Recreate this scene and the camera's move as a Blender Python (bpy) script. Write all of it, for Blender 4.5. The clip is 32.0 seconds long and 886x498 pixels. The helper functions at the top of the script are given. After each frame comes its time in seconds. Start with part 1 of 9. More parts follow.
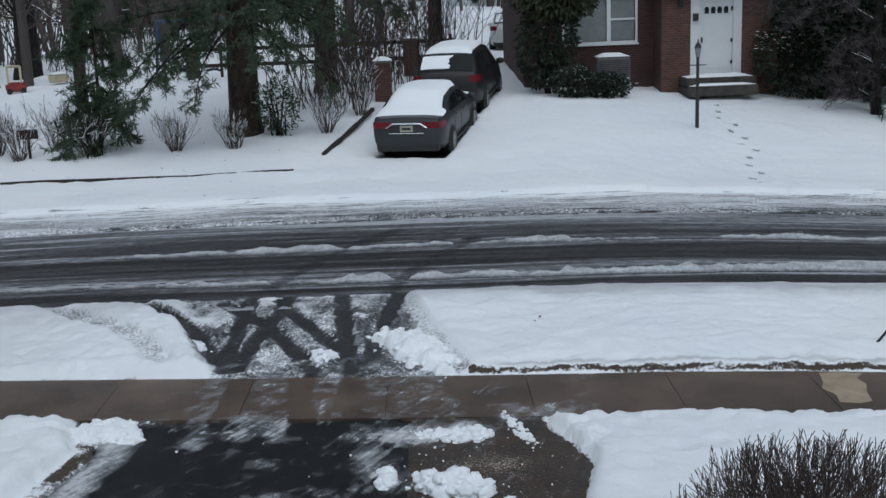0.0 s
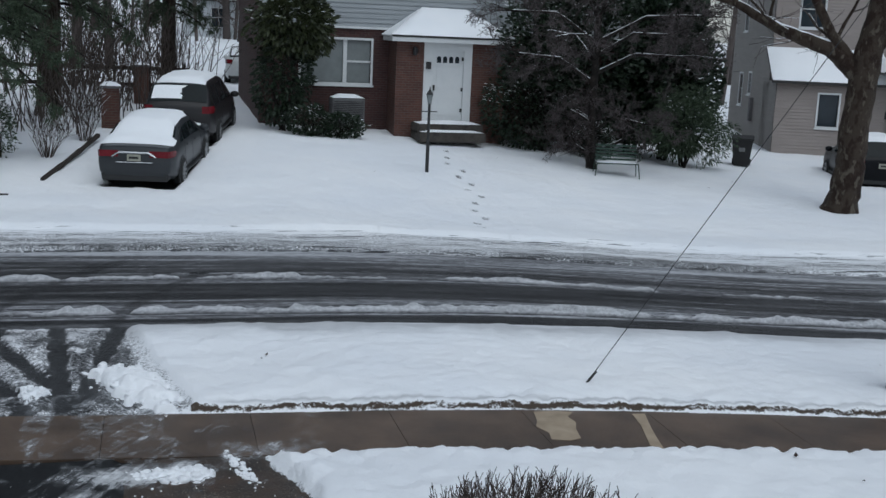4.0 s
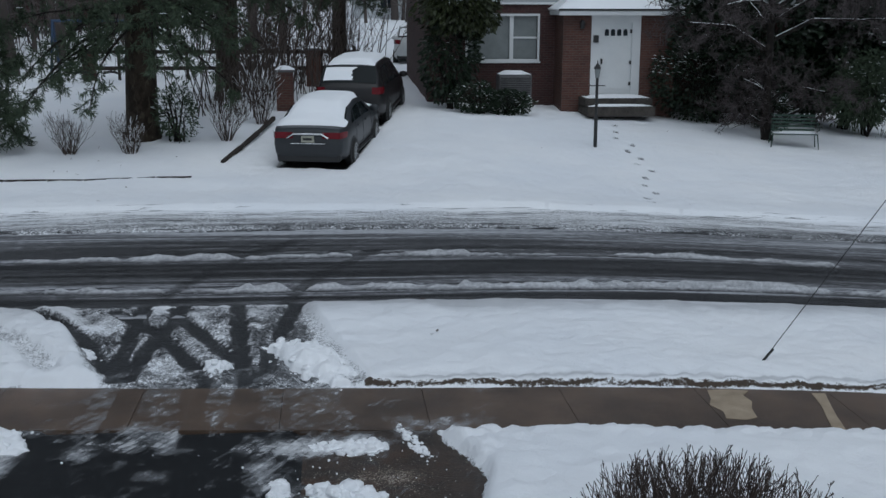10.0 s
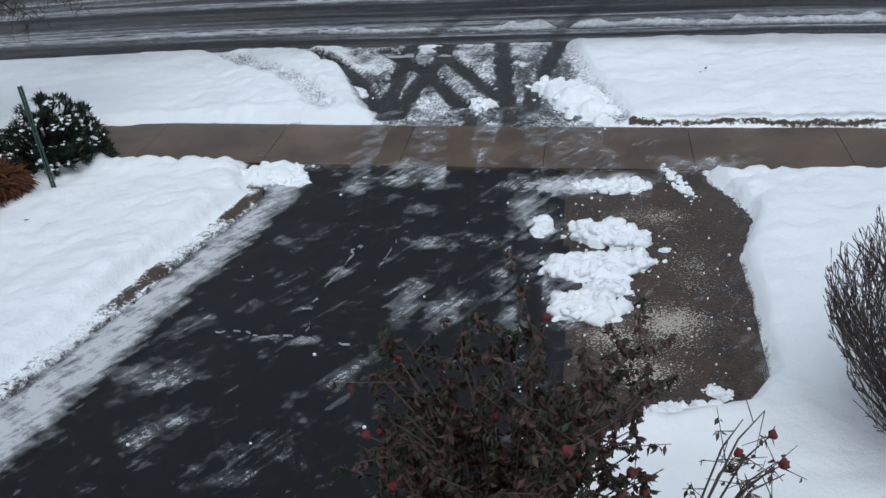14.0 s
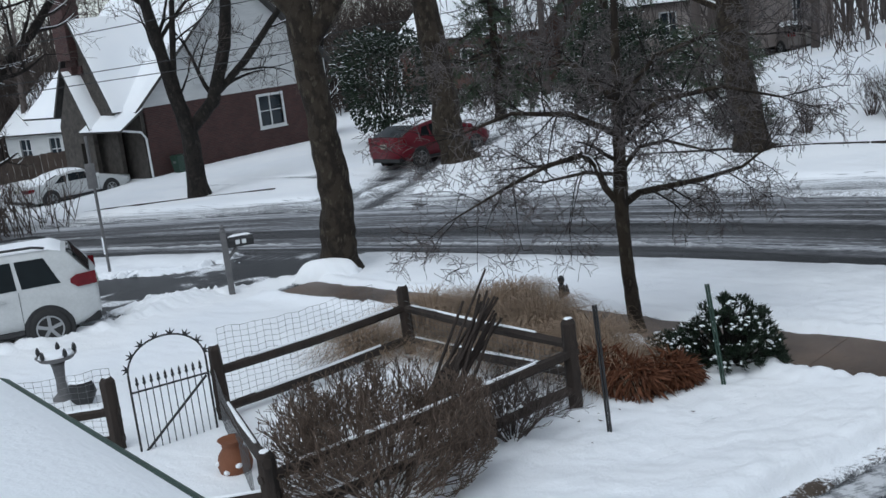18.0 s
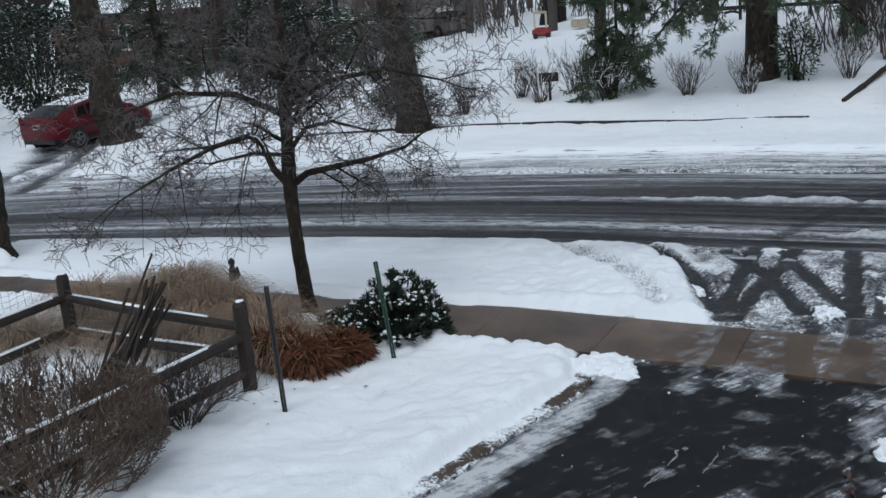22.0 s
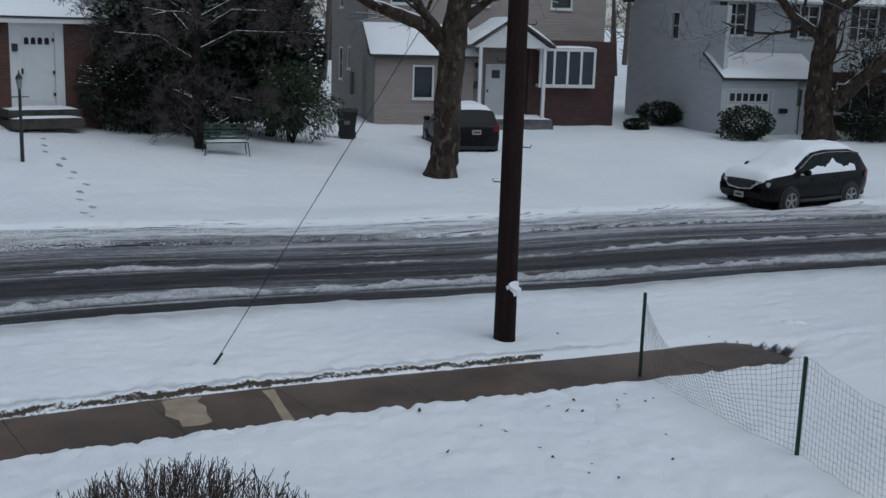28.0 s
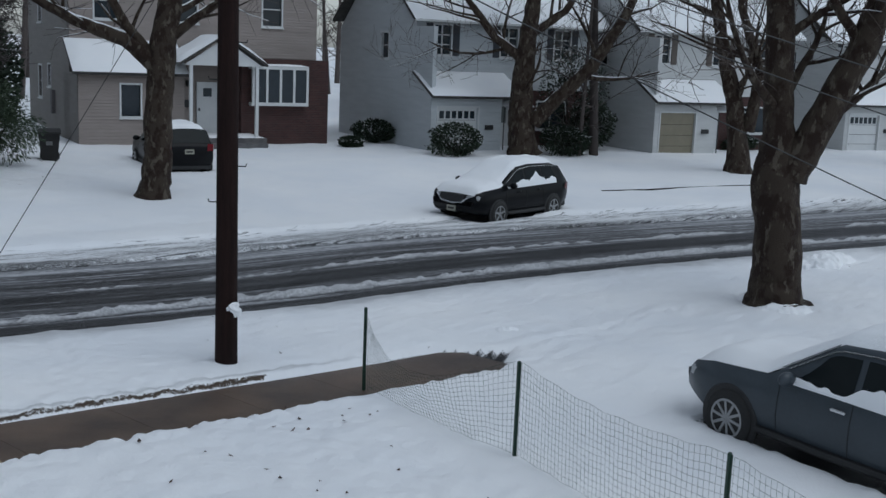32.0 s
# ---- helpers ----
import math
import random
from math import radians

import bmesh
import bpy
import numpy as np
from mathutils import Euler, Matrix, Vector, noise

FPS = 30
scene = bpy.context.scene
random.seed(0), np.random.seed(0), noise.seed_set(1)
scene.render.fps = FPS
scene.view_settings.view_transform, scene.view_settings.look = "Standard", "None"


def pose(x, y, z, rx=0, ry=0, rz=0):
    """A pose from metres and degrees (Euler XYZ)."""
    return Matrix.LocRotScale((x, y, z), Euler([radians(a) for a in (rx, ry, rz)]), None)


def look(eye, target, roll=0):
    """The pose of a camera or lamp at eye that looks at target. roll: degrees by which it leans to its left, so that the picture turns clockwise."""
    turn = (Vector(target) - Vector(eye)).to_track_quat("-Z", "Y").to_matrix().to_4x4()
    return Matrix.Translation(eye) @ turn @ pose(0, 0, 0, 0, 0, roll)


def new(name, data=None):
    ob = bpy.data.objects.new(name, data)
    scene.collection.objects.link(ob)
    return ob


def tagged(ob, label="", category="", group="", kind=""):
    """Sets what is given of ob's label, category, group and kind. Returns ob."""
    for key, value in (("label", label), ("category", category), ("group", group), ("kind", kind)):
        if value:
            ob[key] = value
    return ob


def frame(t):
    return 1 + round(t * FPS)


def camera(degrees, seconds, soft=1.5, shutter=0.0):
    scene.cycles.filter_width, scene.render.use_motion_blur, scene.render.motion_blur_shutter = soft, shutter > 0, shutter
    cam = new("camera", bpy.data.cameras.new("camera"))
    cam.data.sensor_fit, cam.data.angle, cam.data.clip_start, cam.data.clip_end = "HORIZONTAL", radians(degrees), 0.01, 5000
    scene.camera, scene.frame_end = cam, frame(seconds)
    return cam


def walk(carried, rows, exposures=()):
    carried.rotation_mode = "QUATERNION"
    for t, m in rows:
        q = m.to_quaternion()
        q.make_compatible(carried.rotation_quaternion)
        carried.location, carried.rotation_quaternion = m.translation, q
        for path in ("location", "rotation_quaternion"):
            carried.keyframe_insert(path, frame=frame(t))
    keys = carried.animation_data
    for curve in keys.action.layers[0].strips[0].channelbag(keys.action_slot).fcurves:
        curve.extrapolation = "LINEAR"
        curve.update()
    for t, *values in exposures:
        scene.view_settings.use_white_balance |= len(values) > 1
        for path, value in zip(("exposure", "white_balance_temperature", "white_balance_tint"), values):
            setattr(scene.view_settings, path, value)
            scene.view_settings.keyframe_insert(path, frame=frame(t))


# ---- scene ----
# The camera stands in an upstairs window and turns.
ROWS = [
    (0, 76.957, 2.232, -1.034), (0.5, 77.276, 1.978, -1.064), (1, 77.657, 1.702, -1.046), (1.5, 78.003, 1.493, -1.042),
    (2, 78.359, 1.172, -1.087), (2.5, 78.601, 0.720, -2.236), (3, 78.742, -0.071, -4.862), (3.5, 78.888, -1.304, -9.309),
    (4, 78.928, -2.468, -14.161), (4.5, 78.679, -3.296, -17.355), (5, 78.463, -3.810, -19.122), (5.5, 78.262, -3.972, -19.235),
    (6, 78.077, -3.947, -18.534), (6.5, 77.906, -3.900, -17.859), (7, 77.726, -3.895, -17.435), (7.5, 77.210, -3.462, -16.578),
    (8, 76.569, -2.994, -15.237), (8.5, 76.044, -2.141, -13.439), (9, 76.299, -1.214, -10.935), (9.5, 77.190, -0.866, -8.295),
    (10, 77.531, -0.193, -5.803), (10.5, 77.485, 0.571, -3.205), (11, 77.191, 1.034, -1.153), (11.5, 76.283, 1.341, 0.494),
    (12, 73.899, 1.406, 1.675), (12.5, 70.031, 1.774, 2.693), (13, 66.060, 2.162, 3.830), (13.5, 64.534, 2.822, 5.113),
    (14, 64.553, 3.790, 7.009), (14.5, 66.566, 5.174, 10.129), (15, 69.387, 6.478, 14.088), (15.5, 71.832, 7.206, 18.502),
    (16, 73.901, 7.511, 23.517), (16.5, 75.468, 7.493, 28.741), (17, 76.724, 7.444, 34.270), (17.5, 77.693, 7.191, 38.427),
    (18, 78.362, 6.822, 41.494), (18.5, 78.823, 6.479, 43.576), (19, 79.006, 6.136, 44.205), (19.5, 78.959, 5.705, 43.454),
    (20, 78.644, 5.222, 41.071), (20.5, 78.165, 4.873, 37.728), (21, 77.436, 4.834, 33.617), (21.5, 76.611, 4.881, 29.390),
    (22, 75.684, 4.645, 24.633), (22.5, 74.642, 4.216, 18.627), (23, 74.033, 3.518, 12.415), (23.5, 73.920, 2.560, 6.338),
    (24, 74.240, 1.782, 0.595), (24.5, 74.687, 1.114, -3.924), (25, 75.142, 0.629, -8.281), (25.5, 75.597, 0.244, -12.996),
    (26, 75.977, -0.234, -17.376), (26.5, 76.528, -0.967, -22.081), (27, 77.124, -1.448, -26.389), (27.5, 77.833, -1.658, -30.564),
    (28, 78.528, -1.723, -34.189), (28.5, 79.078, -1.770, -36.848), (29, 79.562, -1.860, -39.111), (29.5, 79.878, -1.927, -41.171),
    (30, 79.965, -2.071, -43.004), (30.5, 79.953, -2.064, -44.894), (31, 79.941, -2.187, -46.751), (31.5, 79.931, -2.191, -47.987),
    (32, 79.959, -2.312, -48.692),
]

EYE = 4.2
cam = camera(43.37, 32.0, soft=1.5)
walk(cam, [(t, pose(0, 0, EYE, a, b, c)) for t, a, b, c in ROWS], exposures=[(0, -0.25, 6000, 5), (4, -0.27, 6000, 5), (7.5, -0.55, 5920, 5), (10, -0.55, 5920, 5), (11.5, -0.25, 6000, 5), (13, 0.15, 6050, 5), (14.5, 0.07, 6030, 5), (16, -0.08, 6020, 5), (18, 0.02, 6020, 5), (20, 0.03, 6020, 5), (23, -0.03, 6020, 5), (25, -0.25, 5960, 5), (26, -0.53, 5900, 5), (29, -0.59, 5880, 5), (32, -0.57, 5880, 5)])

# ---- sky and light ----
world = bpy.data.worlds.new("overcast_sky")
scene.world = world
world.use_nodes = True
wn, wl = world.node_tree.nodes, world.node_tree.links
sky = wn.new("ShaderNodeTexSky")
sky.sky_type, sky.sun_disc = "NISHITA", False
sky.sun_elevation, sky.sun_rotation = radians(62), radians(167)
sky.air_density, sky.dust_density, sky.ozone_density = 1.0, 1.0, 1.0
grey = wn.new("ShaderNodeHueSaturation")
grey.inputs["Saturation"].default_value = 0.3
wl.new(sky.outputs["Color"], grey.inputs["Color"])
wl.new(grey.outputs["Color"], wn["Background"].inputs["Color"])
wn["Background"].inputs["Strength"].default_value = 0.142
sun = new("sun", bpy.data.lights.new("sun", "SUN"))
sun.data.energy, sun.data.angle, sun.data.color = 0.85, radians(55), (0.97, 0.985, 1.0)
sun.matrix_world = look((6, -16, 50), (0, 10, 0))

def smooth(a, b, x):
    t = np.clip((np.asarray(x, float) - a) / (b - a), 0, 1)
    return t * t * (3 - 2 * t)

def road_mid(x):
    """The y of the road's middle line; it bends away at both ends."""
    x = np.asarray(x, float)
    return 18.3 - 0.02 * x - 0.16 * (np.hypot(x - 17, 6) + x - 17) - 0.11 * (np.hypot(x + 21, 7) - x - 21)

def road_off(x, y):
    """Distance from the road's middle line, to the far side."""
    d = (road_mid(x + 0.05) - road_mid(x - 0.05)) / 0.1
    return (y - road_mid(x)) / np.sqrt(1 + d * d)

def walk_mid(x):
    x = np.asarray(x, float)
    return 11.1 - 0.08 * x + 0.03 * np.hypot(x, 3)

def land(x, y):
    """Bare ground: a low crest in the street, and lawns that climb on its far side."""
    x, y = np.asarray(x, float), np.asarray(y, float)
    z = -0.5 * smooth(2, 15, x) - 0.043 * (np.hypot(np.minimum(x + 4, 0), 6) - 6)
    v = road_off(x, y) - 4.3
    rise = np.interp(v, [0, 2, 4, 6.5, 10, 13, 25, 60, 400], [0, 0.1, 0.26, 0.55, 0.95, 1.12, 1.5, 3, 14])
    return z + rise * (1 - 0.7 * smooth(11, 24, x)) * (1 - 0.6 * smooth(-14, -34, x))


# ---- materials ----
def nodes_of(name):
    m = bpy.data.materials.new(name)
    m.use_nodes = True
    nt = m.node_tree
    return m, nt, nt.nodes, nt.links, nt.nodes["Principled BSDF"]


def texco(nt, scale=(1, 1, 1), which="Object", turn=0.0):
    tc, mp = nt.nodes.new("ShaderNodeTexCoord"), nt.nodes.new("ShaderNodeMapping")
    mp.inputs["Scale"].default_value = scale
    src = tc.outputs[which]
    if turn:
        ro = nt.nodes.new("ShaderNodeMapping")
        ro.inputs["Rotation"].default_value = (0, 0, radians(turn))
        nt.links.new(src, ro.inputs["Vector"])
        src = ro.outputs["Vector"]
    nt.links.new(src, mp.inputs["Vector"])
    return mp.outputs["Vector"]


def along_road(nt, sx, sy):
    """Texture space that runs with the road's bends."""
    c = nt.nodes.new("ShaderNodeCombineXYZ")
    nt.links.new(math_node(nt, "MULTIPLY", attr(nt, "along"), sx), c.inputs["X"])
    nt.links.new(math_node(nt, "MULTIPLY", attr(nt, "off"), sy), c.inputs["Y"])
    return c.outputs["Vector"]


def noise_tex(nt, vec, scale, detail=4.0, rough=0.6):
    n = nt.nodes.new("ShaderNodeTexNoise")
    n.inputs["Scale"].default_value, n.inputs["Detail"].default_value, n.inputs["Roughness"].default_value = scale, detail, rough
    nt.links.new(vec, n.inputs["Vector"])
    return n.outputs["Fac"]


def wide(nt, fac, lo=0.32, hi=0.68):
    """Spreads a noise over the full range."""
    r = nt.nodes.new("ShaderNodeMapRange")
    r.inputs["From Min"].default_value, r.inputs["From Max"].default_value = lo, hi
    nt.links.new(fac, r.inputs["Value"])
    return r.outputs["Result"]


def ramp(nt, fac, a, b, ca=(0, 0, 0, 1), cb=(1, 1, 1, 1)):
    r = nt.nodes.new("ShaderNodeValToRGB")
    r.color_ramp.elements[0].position, r.color_ramp.elements[1].position = a, b
    r.color_ramp.elements[0].color, r.color_ramp.elements[1].color = ca, cb
    nt.links.new(fac, r.inputs["Fac"])
    return r.outputs["Color"]


def mix(nt, fac, a, b):
    m = nt.nodes.new("ShaderNodeMix")
    m.data_type = "RGBA"
    for sock, val in ((m.inputs["Factor"], fac), (m.inputs["A"], a), (m.inputs["B"], b)):
        if isinstance(val, (int, float)):
            sock.default_value = val
        elif isinstance(val, tuple):
            sock.default_value = (*val[:3], 1)
        else:
            nt.links.new(val, sock)
    return m.outputs["Result"]


def math_node(nt, op, a, b=0.0, clamp=False):
    m = nt.nodes.new("ShaderNodeMath")
    m.operation, m.use_clamp = op, clamp
    for sock, val in zip(m.inputs, (a, b)):
        if isinstance(val, (int, float)):
            sock.default_value = val
        else:
            nt.links.new(val, sock)
    return m.outputs["Value"]


def bump(nt, p, height, strength, dist=0.02):
    b = nt.nodes.new("ShaderNodeBump")
    b.inputs["Strength"].default_value, b.inputs["Distance"].default_value = strength, dist
    nt.links.new(height, b.inputs["Height"])
    nt.links.new(b.outputs["Normal"], p.inputs["Normal"])


def attr(nt, name):
    a = nt.nodes.new("ShaderNodeAttribute")
    a.attribute_name = name
    return a.outputs["Fac"]


def surface(name, dark, light, scale=3.0, rough=0.7, metal=0.0, stretch=(1, 1, 1), fine=12.0, bumps=0.3, spec=0.5, dist=0.01, vary=0.0):
    """A surface whose colour wanders between two tones at two scales, with fine relief."""
    m, nt, n, l, p = nodes_of(name)
    v = texco(nt, stretch)
    big, small = noise_tex(nt, v, scale, 3), noise_tex(nt, v, scale * fine, 5, 0.7)
    f = ramp(nt, math_node(nt, "ADD", math_node(nt, "MULTIPLY", big, 0.6), math_node(nt, "MULTIPLY", small, 0.4)), 0.32, 0.68)
    c = mix(nt, f, dark, light)
    if vary:
        oi = n.new("ShaderNodeObjectInfo")
        hs = n.new("ShaderNodeHueSaturation")
        l.new(math_node(nt, "ADD", math_node(nt, "MULTIPLY", oi.outputs["Random"], vary), 1 - vary / 2), hs.inputs["Value"])
        l.new(c, hs.inputs["Color"])
        c = hs.outputs["Color"]
    l.new(c, p.inputs["Base Color"])
    p.inputs["Roughness"].default_value, p.inputs["Metallic"].default_value = rough, metal
    p.inputs["Specular IOR Level"].default_value = spec
    if bumps:
        bump(nt, p, small, bumps, dist)
    return m


def leafy(name, dark, light, rough=0.5):
    """Foliage: the tone changes from leaf to leaf."""
    m, nt, n, l, p = nodes_of(name)
    g = n.new("ShaderNodeNewGeometry")
    big = noise_tex(nt, texco(nt), 0.9, 2)
    f = math_node(nt, "ADD", math_node(nt, "MULTIPLY", g.outputs["Random Per Island"], 0.7), math_node(nt, "MULTIPLY", big, 0.3))
    l.new(mix(nt, f, dark, light), p.inputs["Base Color"])
    p.inputs["Roughness"].default_value, p.inputs["Specular IOR Level"].default_value = rough, 0.3
    return m


def bark_material(name, deep, mid, pale, scale=4.0):
    """Flaking bark: patches of three tones with rough relief."""
    m, nt, n, l, p = nodes_of(name)
    v = texco(nt, (1, 1, 0.7))
    a, b, c = noise_tex(nt, v, scale, 5, 0.6), noise_tex(nt, texco(nt, (1, 1, 0.5)), scale * 1.7, 4, 0.6), noise_tex(nt, v, scale * 9, 5, 0.7)
    col = mix(nt, ramp(nt, a, 0.44, 0.54), deep, mid)
    col = mix(nt, ramp(nt, b, 0.56, 0.62), col, pale)
    col = mix(nt, math_node(nt, "MULTIPLY", c, 0.45), col, tuple(k * 0.4 for k in deep))
    l.new(col, p.inputs["Base Color"])
    p.inputs["Roughness"].default_value, p.inputs["Specular IOR Level"].default_value = 0.8, 0.3
    bump(nt, p, math_node(nt, "ADD", math_node(nt, "MULTIPLY", a, 1.2), c), 0.9, 0.05)
    return m


def snow_material():
    m, nt, n, l, p = nodes_of("snow")
    v = texco(nt)
    big, small, grain = noise_tex(nt, v, 0.25, 3), noise_tex(nt, v, 2.2, 5), noise_tex(nt, v, 30, 4, 0.7)
    c = mix(nt, ramp(nt, big, 0.35, 0.7), (0.86, 0.88, 0.91), (0.93, 0.935, 0.945))
    l.new(c, p.inputs["Base Color"])
    p.inputs["Roughness"].default_value, p.inputs["Specular IOR Level"].default_value = 0.75, 0.25
    bump(nt, p, math_node(nt, "ADD", math_node(nt, "MULTIPLY", small, 1.0), math_node(nt, "MULTIPLY", grain, 0.25)), 0.5, 0.05)
    return m


def ground_material():
    """Snow that thins to slush and to wet asphalt where the attribute 'bare' says that wheels or shovels have been."""
    m, nt, n, l, p = nodes_of("snowy_ground")
    v = texco(nt)
    big, small, grain, fine = noise_tex(nt, v, 0.25, 3), noise_tex(nt, v, 2.6, 5), noise_tex(nt, v, 22, 4, 0.7), noise_tex(nt, v, 58, 4, 0.75)
    white = mix(nt, ramp(nt, big, 0.35, 0.7), (0.85, 0.87, 0.905), (0.93, 0.935, 0.945))
    # grey for road grime, and for shade painted along the sidewalk's snow lip
    dirt_shade = mix(nt, small, (0.40, 0.405, 0.42), (0.62, 0.63, 0.65))
    dirt_shade_fac = math_node(nt, "ADD", attr(nt, "grime_shade"), math_node(nt, "MULTIPLY", math_node(nt, "SUBTRACT", noise_tex(nt, texco(nt, (0.5, 1.6, 1)), 2.0, 6, 0.7), 0.5), 0.9))
    white = mix(nt, math_node(nt, "MULTIPLY", ramp(nt, dirt_shade_fac, 0.18, 0.85), attr(nt, "grime_shade")), white, dirt_shade)
    slush = mix(nt, fine, (0.10, 0.103, 0.107), (0.56, 0.57, 0.59))
    wet = mix(nt, noise_tex(nt, v, 90, 3), (0.009, 0.0095, 0.011), (0.036, 0.036, 0.038))
    bare = attr(nt, "bare")
    mottle = math_node(nt, "ADD", math_node(nt, "MULTIPLY", math_node(nt, "SUBTRACT", grain, 0.5), 1.5), math_node(nt, "MULTIPLY", math_node(nt, "SUBTRACT", fine, 0.5), 1.6))
    mottle = math_node(nt, "MULTIPLY", mottle, math_node(nt, "MINIMUM", math_node(nt, "ADD", math_node(nt, "MULTIPLY", bare, 2.2), 0.18), 1.0))
    a = math_node(nt, "ADD", bare, mottle)
    a = math_node(nt, "ADD", a, math_node(nt, "MULTIPLY", math_node(nt, "SUBTRACT", small, 0.5), 0.3))
    dash = noise_tex(nt, texco(nt, (0.55, 8.0, 1)), 1.7, 4, 0.6)
    a = math_node(nt, "ADD", a, math_node(nt, "MULTIPLY", ramp(nt, dash, 0.57, 0.66), math_node(nt, "MULTIPLY", attr(nt, "dash"), 0.7)))
    c = mix(nt, ramp(nt, a, 0.22, 0.44), white, slush)
    c = mix(nt, ramp(nt, a, 0.48, 0.70), c, wet)
    soil = mix(nt, fine, (0.018, 0.013, 0.009), (0.115, 0.086, 0.064))
    c = mix(nt, ramp(nt, math_node(nt, "ADD", attr(nt, "soil"), math_node(nt, "MULTIPLY", math_node(nt, "SUBTRACT", grain, 0.5), 1.2)), 0.4, 0.6), c, soil)
    l.new(c, p.inputs["Base Color"])
    l.new(mix(nt, ramp(nt, a, 0.4, 0.8), (0.75, 0.75, 0.75), (0.4, 0.4, 0.4)), p.inputs["Roughness"])
    p.inputs["Specular IOR Level"].default_value = 0.3
    bump(nt, p, math_node(nt, "ADD", math_node(nt, "ADD", small, math_node(nt, "MULTIPLY", grain, 0.35)), math_node(nt, "MULTIPLY", fine, 0.15)), 0.6, 0.06)
    return m


def road_material():
    """Wet asphalt under streaks of thin slush; the attribute says how much lies where."""
    m, nt, n, l, p = nodes_of("wet_asphalt_road")
    v = texco(nt)
    streak = wide(nt, noise_tex(nt, along_road(nt, 0.16, 4.2), 1.5, 8, 0.74))
    thin = wide(nt, noise_tex(nt, along_road(nt, 0.5, 11.0), 1.6, 5, 0.7))
    speck = wide(nt, noise_tex(nt, along_road(nt, 2.2, 5.5), 2.2, 6, 0.85))
    grain = noise_tex(nt, v, 70, 3)
    wet = mix(nt, ramp(nt, grain, 0.35, 0.65), (0.008, 0.0083, 0.0095), (0.030, 0.030, 0.032))
    f = math_node(nt, "ADD", math_node(nt, "MULTIPLY", streak, 0.42), math_node(nt, "MULTIPLY", thin, 0.24))
    f = math_node(nt, "ADD", f, math_node(nt, "MULTIPLY", speck, 0.42))
    f = math_node(nt, "ADD", f, math_node(nt, "SUBTRACT", attr(nt, "slush"), 0.42))
    c = mix(nt, ramp(nt, f, 0.12, 0.42), wet, (0.085, 0.085, 0.089))
    c = mix(nt, ramp(nt, f, 0.40, 0.60), c, (0.25, 0.255, 0.27))
    c = mix(nt, ramp(nt, f, 0.58, 0.82), c, (0.52, 0.53, 0.555))
    l.new(c, p.inputs["Base Color"])
    l.new(mix(nt, ramp(nt, f, 0.3, 0.6), (0.42, 0.42, 0.42), (0.75, 0.75, 0.75)), p.inputs["Roughness"])
    p.inputs["Specular IOR Level"].default_value = 0.2
    bump(nt, p, math_node(nt, "ADD", speck, math_node(nt, "MULTIPLY", grain, 0.4)), 0.6, 0.03)
    return m


def slush_material():
    m, nt, n, l, p = nodes_of("dirty_slush")
    v = texco(nt)
    a, b, c = noise_tex(nt, along_road(nt, 0.7, 7.0), 2.0, 6, 0.7), noise_tex(nt, v, 18, 5, 0.75), noise_tex(nt, v, 60, 3)
    f = math_node(nt, "ADD", math_node(nt, "MULTIPLY", a, 0.5), math_node(nt, "MULTIPLY", b, 0.5))
    f = math_node(nt, "ADD", f, math_node(nt, "MULTIPLY", math_node(nt, "SUBTRACT", attr(nt, "thick"), 0.62), 0.42))
    col = mix(nt, ramp(nt, f, 0.34, 0.56), (0.075, 0.075, 0.08), (0.34, 0.345, 0.36))
    col = mix(nt, ramp(nt, f, 0.56, 0.74), col, (0.60, 0.61, 0.63))
    l.new(col, p.inputs["Base Color"])
    p.inputs["Roughness"].default_value, p.inputs["Specular IOR Level"].default_value = 0.65, 0.3
    bump(nt, p, math_node(nt, "ADD", b, math_node(nt, "MULTIPLY", c, 0.3)), 0.7, 0.04)
    return m


def asphalt_material():
    """Black sealed asphalt: hair cracks, dull worn patches, a wet gleam."""
    m, nt, n, l, p = nodes_of("black_sealed_asphalt")
    v = texco(nt)
    grain, patch = noise_tex(nt, v, 95, 4, 0.8), noise_tex(nt, v, 0.9, 6, 0.7)
    c = mix(nt, ramp(nt, grain, 0.35, 0.7), (0.0032, 0.0036, 0.0045), (0.010, 0.0108, 0.0122))
    c = mix(nt, math_node(nt, "MULTIPLY", ramp(nt, patch, 0.45, 0.75), 0.6), c, (0.017, 0.018, 0.0195))
    l.new(c, p.inputs["Base Color"])
    l.new(mix(nt, ramp(nt, patch, 0.3, 0.7), (0.38, 0.38, 0.38), (0.6, 0.6, 0.6)), p.inputs["Roughness"])
    p.inputs["Specular IOR Level"].default_value = 0.18
    bump(nt, p, grain, 0.5, 0.008)
    return m


